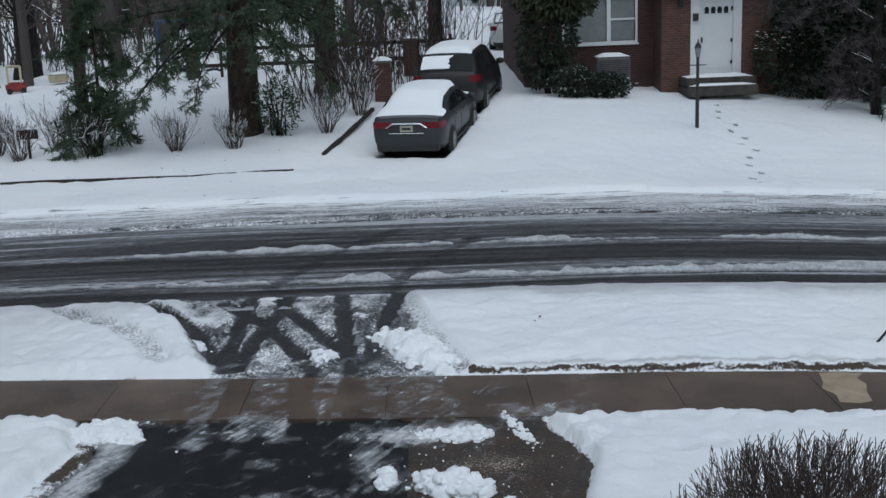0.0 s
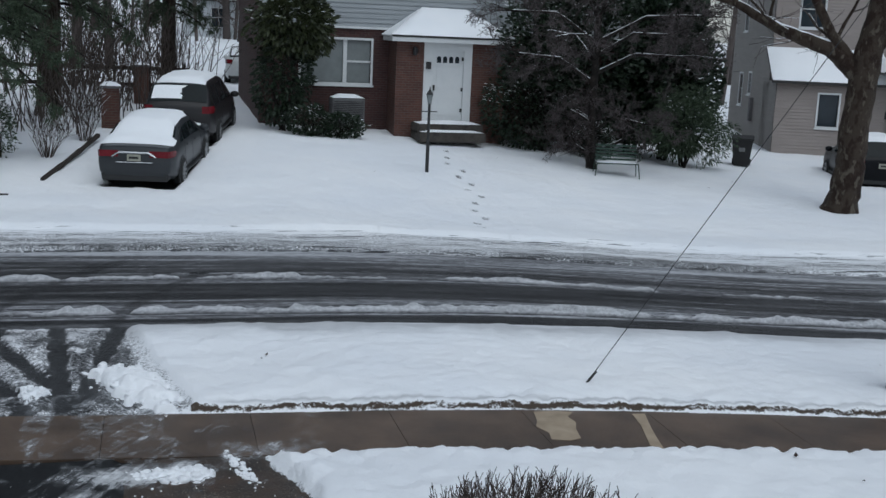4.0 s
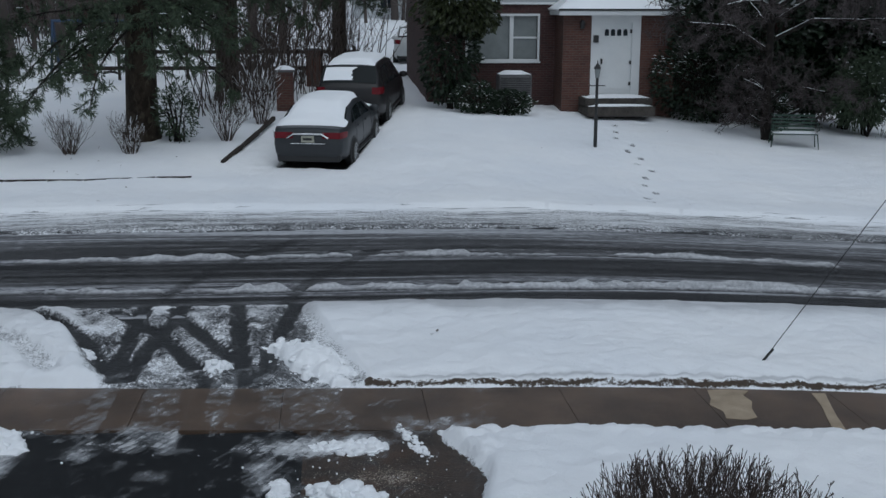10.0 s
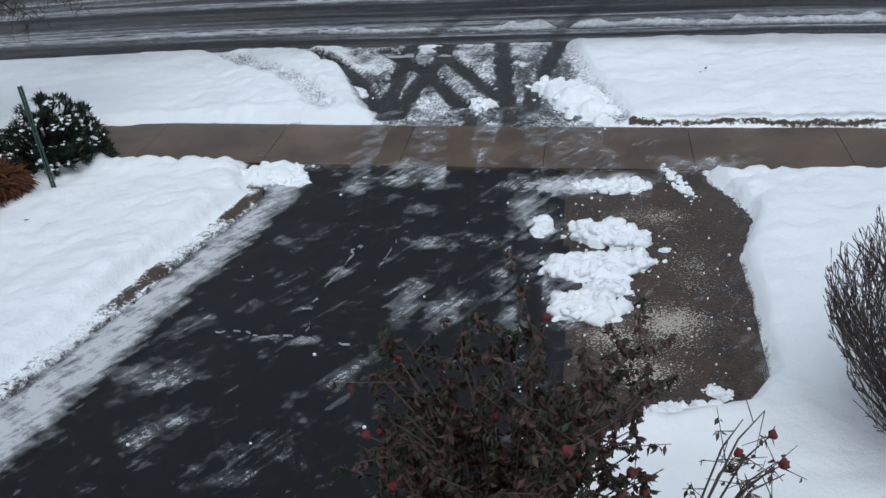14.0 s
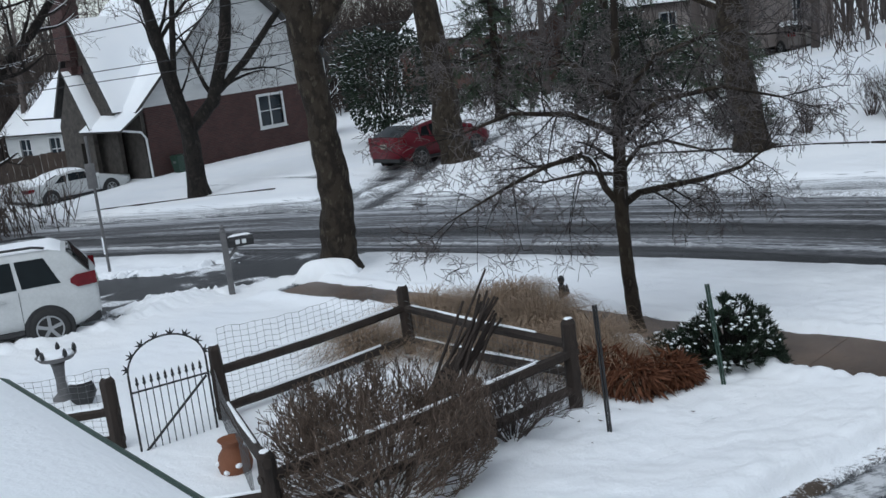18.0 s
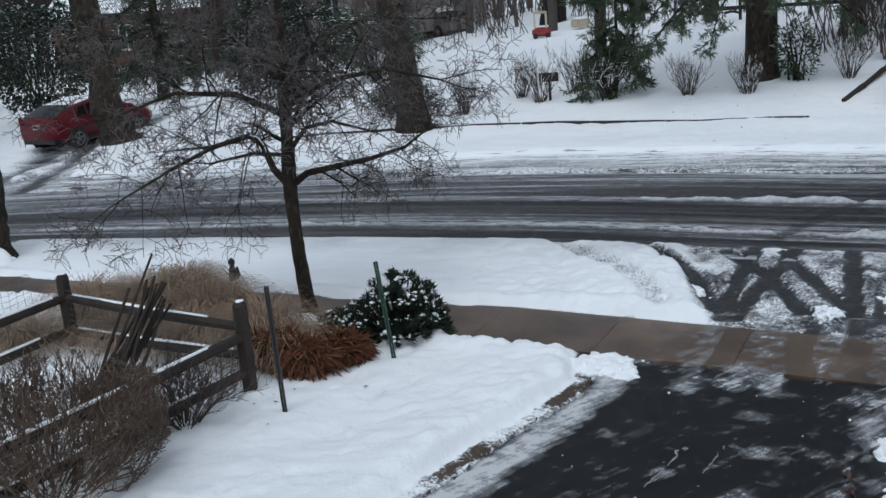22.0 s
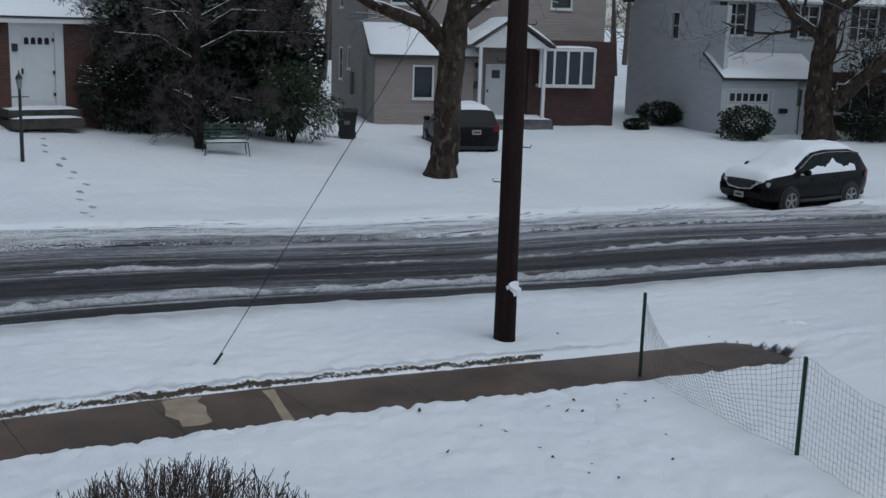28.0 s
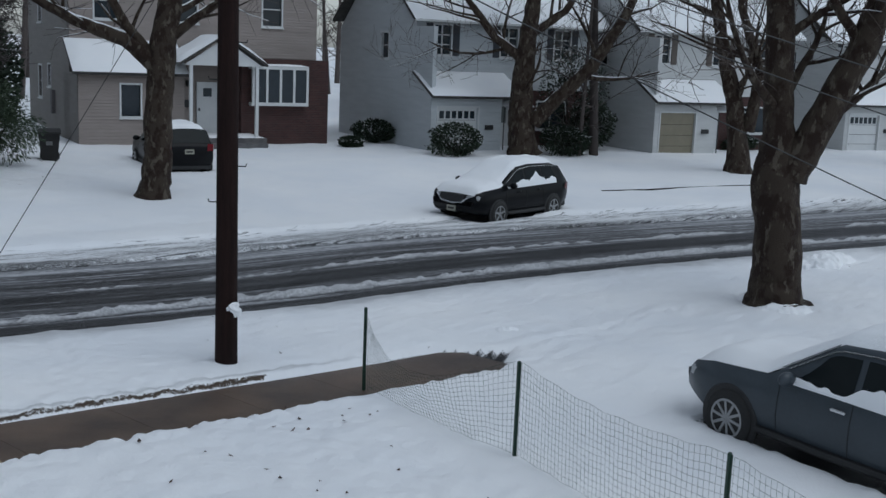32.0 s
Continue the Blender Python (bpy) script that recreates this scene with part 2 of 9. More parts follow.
def gravel_material():
    """Worn pad of brown grit, with pale grains of salt where the attribute says that it was strewn."""
    m, nt, n, l, p = nodes_of("old_gravelly_asphalt")
    v = texco(nt)
    grain, fleck, patch = noise_tex(nt, v, 60, 4, 0.75), noise_tex(nt, v, 62, 2, 0.6), noise_tex(nt, v, 2.6, 6, 0.7)
    stone = n.new("ShaderNodeTexVoronoi")
    stone.inputs["Scale"].default_value = 55
    l.new(v, stone.inputs["Vector"])
    c = mix(nt, ramp(nt, grain, 0.35, 0.68), (0.011, 0.0078, 0.0056), (0.098, 0.064, 0.044))
    c = mix(nt, math_node(nt, "MULTIPLY", ramp(nt, patch, 0.42, 0.62), 0.8), c, (0.016, 0.0135, 0.0115))
    rust = noise_tex(nt, v, 1.7, 5, 0.65)
    c = mix(nt, math_node(nt, "MULTIPLY", ramp(nt, rust, 0.5, 0.66), 0.55), c, (0.085, 0.042, 0.024))
    s = math_node(nt, "ADD", math_node(nt, "SUBTRACT", fleck, 0.08), math_node(nt, "MULTIPLY", attr(nt, "salt"), 0.30))
    s = math_node(nt, "ADD", s, math_node(nt, "MULTIPLY", math_node(nt, "SUBTRACT", patch, 0.5), 0.5))
    c = mix(nt, ramp(nt, s, 0.62, 0.70), c, (0.46, 0.41, 0.345))
    l.new(c, p.inputs["Base Color"])
    p.inputs["Roughness"].default_value, p.inputs["Specular IOR Level"].default_value = 0.5, 0.35
    bump(nt, p, stone.outputs["Distance"], 0.5, 0.012)
    return m


def film_material():
    """Half-melted snow, smeared thin by shovel and tyres: where it ends it lets the paving show."""
    m, nt, n, l, p = nodes_of("melting_snow_film")
    v = texco(nt)
    streak = wide(nt, noise_tex(nt, texco(nt, (12.0, 1.0, 1), turn=30), 1.5, 7, 0.75), 0.36, 0.64)
    patch, fine = wide(nt, noise_tex(nt, v, 4.2, 8, 0.74), 0.36, 0.64), wide(nt, noise_tex(nt, v, 36, 4, 0.75))
    f = math_node(nt, "ADD", math_node(nt, "MULTIPLY", patch, 0.42), math_node(nt, "MULTIPLY", streak, 0.34))
    f = math_node(nt, "ADD", f, math_node(nt, "MULTIPLY", fine, 0.16))
    f = math_node(nt, "ADD", f, math_node(nt, "MULTIPLY", math_node(nt, "SUBTRACT", attr(nt, "film"), 0.5), 0.9))
    coat = math_node(nt, "ADD", attr(nt, "coat"), math_node(nt, "MULTIPLY", math_node(nt, "SUBTRACT", math_node(nt, "ADD", patch, math_node(nt, "MULTIPLY", streak, 0.7)), 0.85), 0.62))
    coat = math_node(nt, "MULTIPLY", ramp(nt, coat, 0.18, 1.0), 0.80)
    l.new(mix(nt, ramp(nt, math_node(nt, "MAXIMUM", f, coat), 0.6, 0.9), (0.50, 0.51, 0.53), (0.86, 0.87, 0.89)), p.inputs["Base Color"])
    veil, thick = ramp(nt, f, 0.42, 0.72), ramp(nt, f, 0.64, 0.80)
    smeared = math_node(nt, "ADD", math_node(nt, "MULTIPLY", veil, 0.26), math_node(nt, "MULTIPLY", thick, 0.34), True)
    l.new(math_node(nt, "MAXIMUM", smeared, coat, True), p.inputs["Alpha"])
    p.inputs["Roughness"].default_value, p.inputs["Specular IOR Level"].default_value = 0.6, 0.3
    bump(nt, p, math_node(nt, "ADD", patch, math_node(nt, "MULTIPLY", fine, 0.5)), 0.4, 0.02)
    return m


SNOW = snow_material()
SLUSH = slush_material()
GROUND = ground_material()
ROAD = road_material()
DRIVE = asphalt_material()
GRAVEL = gravel_material()
FILM = film_material()
CONCRETE = surface("wet_brown_concrete", (0.031, 0.0195, 0.0130), (0.142, 0.094, 0.063), 1.1, 0.5, fine=46, bumps=0.4, vary=0.25)
VEIN = surface("wet_snow_in_cracks", (0.16, 0.165, 0.17), (0.52, 0.53, 0.55), 14, 0.5, fine=60)
CONCRETE_PALE = surface("pale_concrete_patch", (0.24, 0.185, 0.125), (0.44, 0.35, 0.25), 4, 0.75, fine=20)
# ---- mesh helpers ----
def mesh_ob(name, verts, faces, material, parent=None, label="", smooth_faces=False):
    me = bpy.data.meshes.new(name)
    me.from_pydata(verts, [], faces)
    me.materials.append(material)
    if smooth_faces:
        me.shade_smooth()
    ob = new(name, me)
    ob.parent = parent
    if label:
        ob["label"] = label
    return ob


def part(name, bm, material, parent=None, label="", smooth_faces=False):
    """Links a bmesh as one mesh object under a thing or a part."""
    me = bpy.data.meshes.new(name)
    bm.normal_update()
    bm.to_mesh(me)
    bm.free()
    me.materials.append(material)
    if smooth_faces:
        me.shade_smooth()
    ob = new(name, me)
    ob.parent = parent
    if label:
        ob["label"] = label
    return ob


def empty(name, x, y, z, turn=0.0, label="", category="", group=""):
    e = new(name)
    e.empty_display_size = 0.2
    e.matrix_world = pose(x, y, z, 0, 0, turn)
    return tagged(e, label, category, group)


def box(bm, x0, y0, z0, x1, y1, z1, bevel=0.0):
    r = bmesh.ops.create_cube(bm, size=1.0, matrix=Matrix.LocRotScale(((x0 + x1) / 2, (y0 + y1) / 2, (z0 + z1) / 2), None, (x1 - x0, y1 - y0, z1 - z0)))
    if bevel:
        es = list({e for v in r["verts"] for e in v.link_edges})
        bmesh.ops.bevel(bm, geom=es, offset=bevel, segments=2, affect="EDGES")
    return bm


def boxed(name, size, material, parent, label="", bevel=0.0):
    return part(name, box(bmesh.new(), *size, bevel=bevel), material, parent, label)


def tube(bm, pts, radii, sides=8, cap=True):
    """A round bar along points, with a radius at each."""
    rings, side = [], None
    n = len(pts)
    for i, p in enumerate(pts):
        p = Vector(p)
        d = (Vector(pts[min(i + 1, n - 1)]) - Vector(pts[max(i - 1, 0)])).normalized()
        if side is None:
            side = d.orthogonal().normalized()
        else:
            side = (side - d * side.dot(d)).normalized()
        up = d.cross(side)
        r = radii[i] if isinstance(radii, (list, tuple)) else radii
        rings.append([bm.verts.new(p + (side * math.cos(a) + up * math.sin(a)) * r) for a in (2 * math.pi * k / sides for k in range(sides))])
    for a, b in zip(rings, rings[1:]):
        for k in range(sides):
            bm.faces.new((a[k], a[(k + 1) % sides], b[(k + 1) % sides], b[k]))
    if cap:
        bm.faces.new(rings[0][::-1])
        bm.faces.new(rings[-1])
    return bm


def lathe(bm, prof, sides=16, centre=(0, 0, 0), axis="z"):
    """A turned shape from (radius, height) steps."""
    c = Vector(centre)
    rings = []
    for r, h in prof:
        ring = []
        for k in range(sides):
            a = 2 * math.pi * k / sides
            q = (r * math.cos(a), r * math.sin(a), h) if axis == "z" else (r * math.cos(a), h, r * math.sin(a)) if axis == "y" else (h, r * math.cos(a), r * math.sin(a))
            ring.append(bm.verts.new(c + Vector(q)))
        rings.append(ring)
    for a, b in zip(rings, rings[1:]):
        for k in range(sides):
            bm.faces.new((a[k], a[(k + 1) % sides], b[(k + 1) % sides], b[k]))
    bm.faces.new(rings[0][::-1])
    bm.faces.new(rings[-1])
    return bm


# ---- smooth random fields, on arrays ----
def lattice(x, y, seed):
    h = np.sin(x * 127.1 + y * 311.7 + seed * 74.7) * 43758.5453
    return h - np.floor(h)


def wander(x, y, seed=0):
    """Value noise, 0 to 1."""
    xi, yi = np.floor(x), np.floor(y)
    fx, fy = x - xi, y - yi
    fx, fy = fx * fx * (3 - 2 * fx), fy * fy * (3 - 2 * fy)
    a, b = lattice(xi, yi, seed), lattice(xi + 1, yi, seed)
    c, d = lattice(xi, yi + 1, seed), lattice(xi + 1, yi + 1, seed)
    return (a * (1 - fx) + b * fx) * (1 - fy) + (c * (1 - fx) + d * fx) * fy


def rough_field(x, y, seed=0):
    return 0.5 * wander(x, y, seed) + 0.27 * wander(x * 2.1, y * 2.1, seed + 1) + 0.15 * wander(x * 4.3, y * 4.3, seed + 2) + 0.08 * wander(x * 9, y * 9, seed + 3)


def to_line(x, y, pts):
    """Distance from a bent line."""
    best = np.full(np.shape(x), 1e9)
    for (x0, y0), (x1, y1) in zip(pts, pts[1:]):
        dx, dy = x1 - x0, y1 - y0
        t = np.clip(((x - x0) * dx + (y - y0) * dy) / (dx * dx + dy * dy), 0, 1)
        best = np.minimum(best, np.hypot(x - x0 - t * dx, y - y0 - t * dy))
    return best


def arc(p, q, r, n=10):
    """A bent wheel track through three points."""
    out = []
    for i in range(n + 1):
        t = i / n
        out.append(tuple((1 - t) ** 2 * a + 2 * t * (1 - t) * (2 * b - (a + c) / 2) + t * t * c for a, b, c in zip(p, q, r)))
    return out


def sheet(name, xs, ys, height, material, attrs=None):
    gx, gy = np.meshgrid(xs, ys)
    nx, ny = len(xs), len(ys)
    co = np.stack([gx, gy, height], -1).reshape(-1, 3)
    i = np.arange(nx * ny).reshape(ny, nx)
    f = np.stack([i[:-1, :-1], i[:-1, 1:], i[1:, 1:], i[1:, :-1]], -1).reshape(-1, 4)
    me = bpy.data.meshes.new(name)
    me.vertices.add(len(co))
    me.vertices.foreach_set("co", co.ravel())
    me.loops.add(f.size)
    me.loops.foreach_set("vertex_index", f.ravel())
    me.polygons.add(len(f))
    me.polygons.foreach_set("loop_start", np.arange(0, f.size, 4))
    me.polygons.foreach_set("loop_total", np.full(len(f), 4))
    me.update(calc_edges=True)
    for key, val in (attrs or {}).items():
        a = me.attributes.new(key, "FLOAT", "POINT")
        a.data.foreach_set("value", val.ravel().astype(np.float32))
    me.materials.append(material)
    me.shade_smooth()
    return new(name, me)


def spaced(fine, step, mid, mstep, far, grow=1.18):
    """Grid lines: fine between two values, wider to a second pair, then growing to the horizon."""
    a, b = fine
    mid_lo, mid_hi = mid
    core = np.concatenate([np.arange(mid_lo, a, mstep), np.arange(a, b, step), np.arange(b, mid_hi, mstep)])
    lo, hi, s = [], [], mstep
    p, q = core[0], core[-1]
    while p > far[0] or q < far[1]:
        s *= grow
        p, q = p - s, q + s
        if p > far[0] - s:
            lo.append(p)
        if q < far[1] + s:
            hi.append(q)
    return np.concatenate([lo[::-1], core, hi])


def clods(x, y, cell, seed):
    """Rounded lumps of many sizes, 0 to 1."""
    xi, yi = np.floor(x / cell), np.floor(y / cell)
    best = np.zeros(np.shape(x))
    for ox in (-1, 0, 1):
        for oy in (-1, 0, 1):
            cx, cy = xi + ox, yi + oy
            px, py = (cx + lattice(cx, cy, seed)) * cell, (cy + lattice(cx, cy, seed + 3)) * cell
            r = cell * (0.35 + 0.6 * lattice(cx, cy, seed + 7))
            best = np.maximum(best, np.sqrt(np.clip(r * r - (x - px) ** 2 - (y - py) ** 2, 0, None)) / (0.95 * cell))
    return best


# ---- ground ----
TRACKS = [  # wheel tracks between the driveway and the road
    arc((-2.61, 15.6), (-2.57, 13.94), (-2.47, 12.3)), arc((-2.06, 15.6), (-2.20, 13.93), (-2.34, 12.3)),
    arc((-2.97, 15.19), (-2.14, 13.8), (-1.40, 12.0)), arc((-2.20, 15.3), (-1.72, 14.03), (-1.20, 12.9)),
    arc((-1.36, 15.6), (-1.18, 13.75), (-1.00, 12.1)), arc((-0.50, 15.5), (-0.68, 13.84), (-0.83, 12.2)),
    arc((-4.34, 15.44), (-3.35, 14.25), (-2.60, 12.5)),
]
FAINT = [arc((-0.48, 14.9), (-0.17, 13.58), (0.22, 12.0)), arc((-5.58, 15.4), (-4.25, 14.18), (-3.30, 12.6))]
ACROSS = [arc((0.28, 20.82), (-1.24, 18.9), (-2.45, 16.0)), arc((0.75, 18.9), (-0.33, 16.74), (-0.62, 15.3))]
STEPS = [(8.33, 31.99), (8.15, 31.2), (7.94, 30.3), (8.2, 29.6), (7.9, 28.9), (8.07, 28.2), (7.78, 27.5), (7.98, 26.9), (7.6, 26.1), (7.35, 25.3), (7.42, 24.6), (7.0, 23.8), (6.94, 23.3), (15.63, 10.1), (15.82, 10.7), (15.0, 10.75), (16.4, 10.2), (14.8, 11.3)]


def bank_left(y):
    """The straight lip of the snow bank along the driveway."""
    return -3.50 - 0.25 * np.maximum(9.9 - y, 0) - 0.30 * np.maximum(y - 10.0, 0)


def bank_right(y):
    return np.interp(y, [5.7, 6.0, 6.2, 6.6, 7.5, 8.5, 9.0, 9.43, 10.17, 10.6], [-0.4, 0.25, 0.89, 1.15, 1.19, 1.16, 1.28, 1.34, 1.05, 0.95])


PARKED = [(-0.28, 27.55, 77, 1.0, 4.85), (0.72, 32.1, 79, 0.9, 5.0), (22.5, 31.3, 70, 0.9, 4.6), (27.2, 20.2, 181, 0.9, 4.55), (13.3, 5.70, 75, 3.74, 4.65)]  # place, turn, rear axle, length


def cover(gx, gy):
    """Snow depth and bareness at a place."""
    u = road_off(gx, gy)
    wob = rough_field(gx * 1.1, gy * 1.1, 3) - 0.5
    wob2 = rough_field(gx * 3.7, gy * 3.7, 9) - 0.5
    edge = wob * 0.55 + wob2 * 0.3
    in_road = 2.62 - np.where(u > 0, u - 0.1, -u) + edge * 0.35
    in_walk = 0.64 - np.abs(gy - walk_mid(gx)) + edge * 0.22 - 0.8 * smooth(12.6, 14.2, gx)
    in_walk = np.where(gx < -16.3, -1.0, in_walk - 0.24 * smooth(-4.6, -7.0, gx) * (0.6 + 0.8 * rough_field(gx * 0.7, gy * 0.2, 62)))
    in_drive = np.minimum.reduce([gx - bank_left(gy) + edge * 0.10, bank_right(gy) - gx + edge * 0.22, 11.3 - gy])
    shore = np.interp(gy, [3.0, 7.9, 9.9, 11.9, 12.6, 13.45, 15.9], [-20.4, -18.4, -17.5, -17.9, -17.3, -16.7, -16.2])
    left_drive = np.minimum.reduce([gx + 25.5, shore - gx, gy - 3.0, 15.9 - gy, 0.8 * np.maximum(12.35 + 0.45 * (gx + 23) - gy, 2.2 * (gx + 20.3))]) + edge * 0.5
    open_ = np.maximum.reduce([in_road, in_walk, in_drive, left_drive])
    cared = np.maximum(in_drive, in_walk)
    lumps = 0.65 * clods(gx, gy, 0.19, 5) + 0.35 * clods(gx + 0.03, gy, 0.085, 15)
    depth = 0.13 + 0.08 * wob + 0.035 * wob2
    thrown = smooth(1.15, 0.2, -in_drive) * (gx > 0.4) * smooth(11.2, 10.2, gy)
    bank = np.exp(-((open_ + 0.24) / 0.22) ** 2) * np.where(cared > -0.9, np.where(gx > 0.4, 0.014, 0.045), 0.03) * (0.55 + 1.6 * np.clip(wob + 0.3, 0, 1)) + 0.012 * thrown * (0.6 + 0.8 * (wob + 0.5))
    crumbly = np.exp(-((left_drive + 0.25) / 0.3) ** 2) * 1.2 + np.exp(-((cared + 0.12) / 0.22) ** 2) * np.where(gx < -3, 0.35 + 0.65 * smooth(9.6, 10.2, gy), 1.0) + 0.5 * thrown
    low_side = smooth(1.5, 0.4, np.abs(gy - walk_mid(gx))) * (in_walk < 0)
    depth, bank = depth * (1 - 0.45 * low_side), bank * (1 - 0.75 * low_side * (gy < walk_mid(gx)))
    crumbly = crumbly * np.where((gx > 0.4) & (gy < 12), 0.15 + 0.75 * smooth(9.0, 9.8, gy), 1.0)
    crumbly = crumbly * (1 - 0.55 * low_side * (gy > walk_mid(gx)))
    d = (depth + bank) * smooth(0.015, np.where((gx > 0.4) & (gy < 9.4), -0.07, -0.13), open_) + 0.11 * crumbly * (lumps - 0.5) * smooth(0.05, -0.05, open_)
    d = d + 0.022 * lumps * smooth(-0.1, -0.3, open_)
    paved = np.maximum.reduce([in_road, in_walk, in_drive])
    d = np.where(paved > 0.03, -0.10 * smooth(0.03, 0.14, paved), d)
    lip_ = gx - bank_left(gy)
    verge = smooth(0.24, 0.15, lip_ + 0.12 * (wander(gx * 0 + 2, gy * 3, 69) - 0.5)) * smooth(-0.03, 0.02, lip_) * (gy < 10.4) * (gy > 3) * (gx < -3)
    d = np.where(verge > 0.3, 0.018 + 0.035 * lumps, d)
    bare = smooth(-0.02, 0.05, open_) * 0.9 * (1 - 0.75 * verge)
    flare = smooth(-0.05, 0.25, np.minimum.reduce([gx + 3.05 + 0.75 * np.maximum(13.6 - gy, 0) * 0 + 0.35 * (15.3 - gy) * 0 + 0.28 * (gy - 13.0), 0.05 - gx - 0.18 * (gy - 13), gy - 11.5, 15.9 - gy]) + edge * 0.5) * (gy < 16)
    d = d * (1 - 0.88 * flare) + 0.007 * flare * lumps * (d > 0)
    patchy = 0.7 * (wander(gx * 1.3, gy * 1.1, 41) - 0.5) + 0.4 * (wander(gx * 2.7, gy * 2.3, 42) - 0.5)
    crumb = 0.45 * (wander(gx * 4.1, gy * 3.3, 43) - 0.5) + 0.35 * (wander(gx * 8.3, gy * 6.7, 44) - 0.5)
    bare = np.maximum(bare, flare * np.clip(0.47 + 0.8 * patchy + 0.9 * crumb + 0.08 * smooth(14.6, 12.2, gy), 0.02, 0.66))
    near = (gy > 8.5) & (gy < 16.5) & (gx > -9) & (gx < 3)
    tr = np.full(gx.shape, 9.0)
    for line in TRACKS:
        tr = np.where(near, np.minimum(tr, to_line(gx, gy, line)), tr)
    fa = np.full(gx.shape, 9.0)
    for line in FAINT:
        fa = np.where(near, np.minimum(fa, to_line(gx, gy, line)), fa)
    k = smooth(0.150, 0.085, tr + 0.05 * (wander(gx * 5, gy * 5, 45) - 0.5))
    bare = np.maximum(bare * (1 - k), k * (0.95 - 0.12 * smooth(0.03, 0.0, np.abs(tr - 0.05)) + 0.2 * (wander(gx * 3, gy * 3, 46) - 0.5)))
    d = d * (1 - 0.95 * k) + 0.03 * np.exp(-((tr - 0.2) / 0.05) ** 2) * flare * (d > 0)
    k = smooth(0.20, 0.12, fa)
    bare = np.maximum(bare, k * (0.30 + 0.3 * (rough_field(gx * 3, gy * 3, 64) - 0.5)))
    d = d * (1 - 0.6 * k)
    for fx, fy in STEPS:
        k = np.exp(-(((gx - fx) / 0.09) ** 2 + ((gy - fy) / 0.17) ** 2) ** 2)
        d = np.where(d > 0.02, np.maximum(d - 0.05 * k, 0.005), d)
        bare = np.maximum(bare, (0.62 if fy > 20 else 0.25) * k)
    for cx, cy, turn, back, length in PARKED:
        ca, sa = math.cos(radians(turn)), math.sin(radians(turn))
        along, side = (gx - cx) * ca + (gy - cy) * sa + back, (gy - cy) * ca - (gx - cx) * sa
        k = smooth(-0.1, 0.12, np.minimum.reduce([along - 0.15, length - 0.3 - along, 0.86 - np.abs(side)]) + 0.25 * edge)
        d, bare = d * (1 - 0.95 * k), np.maximum(bare, 0.85 * k)
    bare = np.where(left_drive > 0, bare - 0.62 * smooth(0.52, 0.72, 0.6 * wander(gx * 1.1, gy * 1.5, 66) + 0.4 * wander(gx * 3.2, gy * 4.1, 67)), bare)
    lane = -26.4 - 0.54 * np.minimum(gy - 28.0, 0.0)
    west = smooth(2.1, 1.4, np.abs(gx - lane) + 0.9 * edge) * smooth(2.2, 2.8, u) * smooth(36.0, 33.0, gy)
    wheels = np.exp(-((np.abs(gx - lane) - 0.75) / 0.32) ** 2)
    west = west * np.clip(0.30 + 0.40 * wheels + 0.9 * (rough_field(gx * 1.6, gy * 0.7, 47) - 0.5) + 0.5 * (rough_field(gx * 4.5, gy * 2.2, 48) - 0.5), 0, 0.85)
    path = smooth(0.42, 0.16, to_line(gx, gy, [(-36.5, 25.2), (-34.4, 26.3), (-32.0, 26.6), (-28.6, 26.0)]) + 0.5 * edge) * 0.7 * (rough_field(gx * 0.8, gy * 0.8, 49) > 0.42)
    swing = np.minimum(to_line(gx, gy, arc((-23.9, 23.4), (-25.2, 21.9), (-28.5, 20.9))), to_line(gx, gy, arc((-22.6, 23.6), (-23.6, 21.8), (-26.5, 20.3))))
    swing = np.minimum(swing, to_line(gx, gy, arc((-25.0, 23.6), (-22.5, 22.3), (-19.5, 21.9))))
    cleared = np.maximum.reduce([west, path, 0.5 * smooth(0.3, 0.12, swing) * (gx < -15)])
    bare = np.maximum(bare, cleared)
    d = d * (1 - 0.85 * smooth(0.2, 0.6, cleared))
    far_strip = smooth(2.2, 2.7, u) * smooth(4.9, 4.1, u)
    bare = np.maximum(bare, far_strip * np.clip(0.22 + 0.4 * (wander(gx * 0.35, u * 5, 21) - 0.45) + 0.26 * smooth(3.7, 2.6, u), 0, 0.56))
    d = np.where((far_strip > 0.3) & (d > 0), d * 0.45, d)
    thin = smooth(-3.4, -2.6, u) * (u < 0)
    d = np.where(d > 0.01, d * (1 - 0.55 * thin) + (0.026 * (wander(gx * 3.1, gy * 3.1, 63) - 0.5) + 0.020 * (wander(gx * 7.3, gy * 7.3, 65) - 0.5) + 0.05 * smooth(-0.6, -2.2, gx) * smooth(11.6, 12.2, gy) * (clods(gx, gy, 0.16, 68) - 0.4) * smooth(-6.5, -4.0, gx)) * smooth(-9, -7, gx) * smooth(-0.05, -0.25, open_) * (gy < 17), d)
    return d, bare, open_


def settle(x, y, open_):
    """How far the soil of the garden and of the far lawn lies below the paving."""
    far = smooth(4.7, 7.0, road_off(x, y)) * smooth(24, 15, x)
    garden = smooth(-4.2, -5.4, x) * smooth(-2.9, -3.6, road_off(x, y))
    return (0.125 * far + 0.115 * garden) * smooth(-0.05, -0.5, open_)


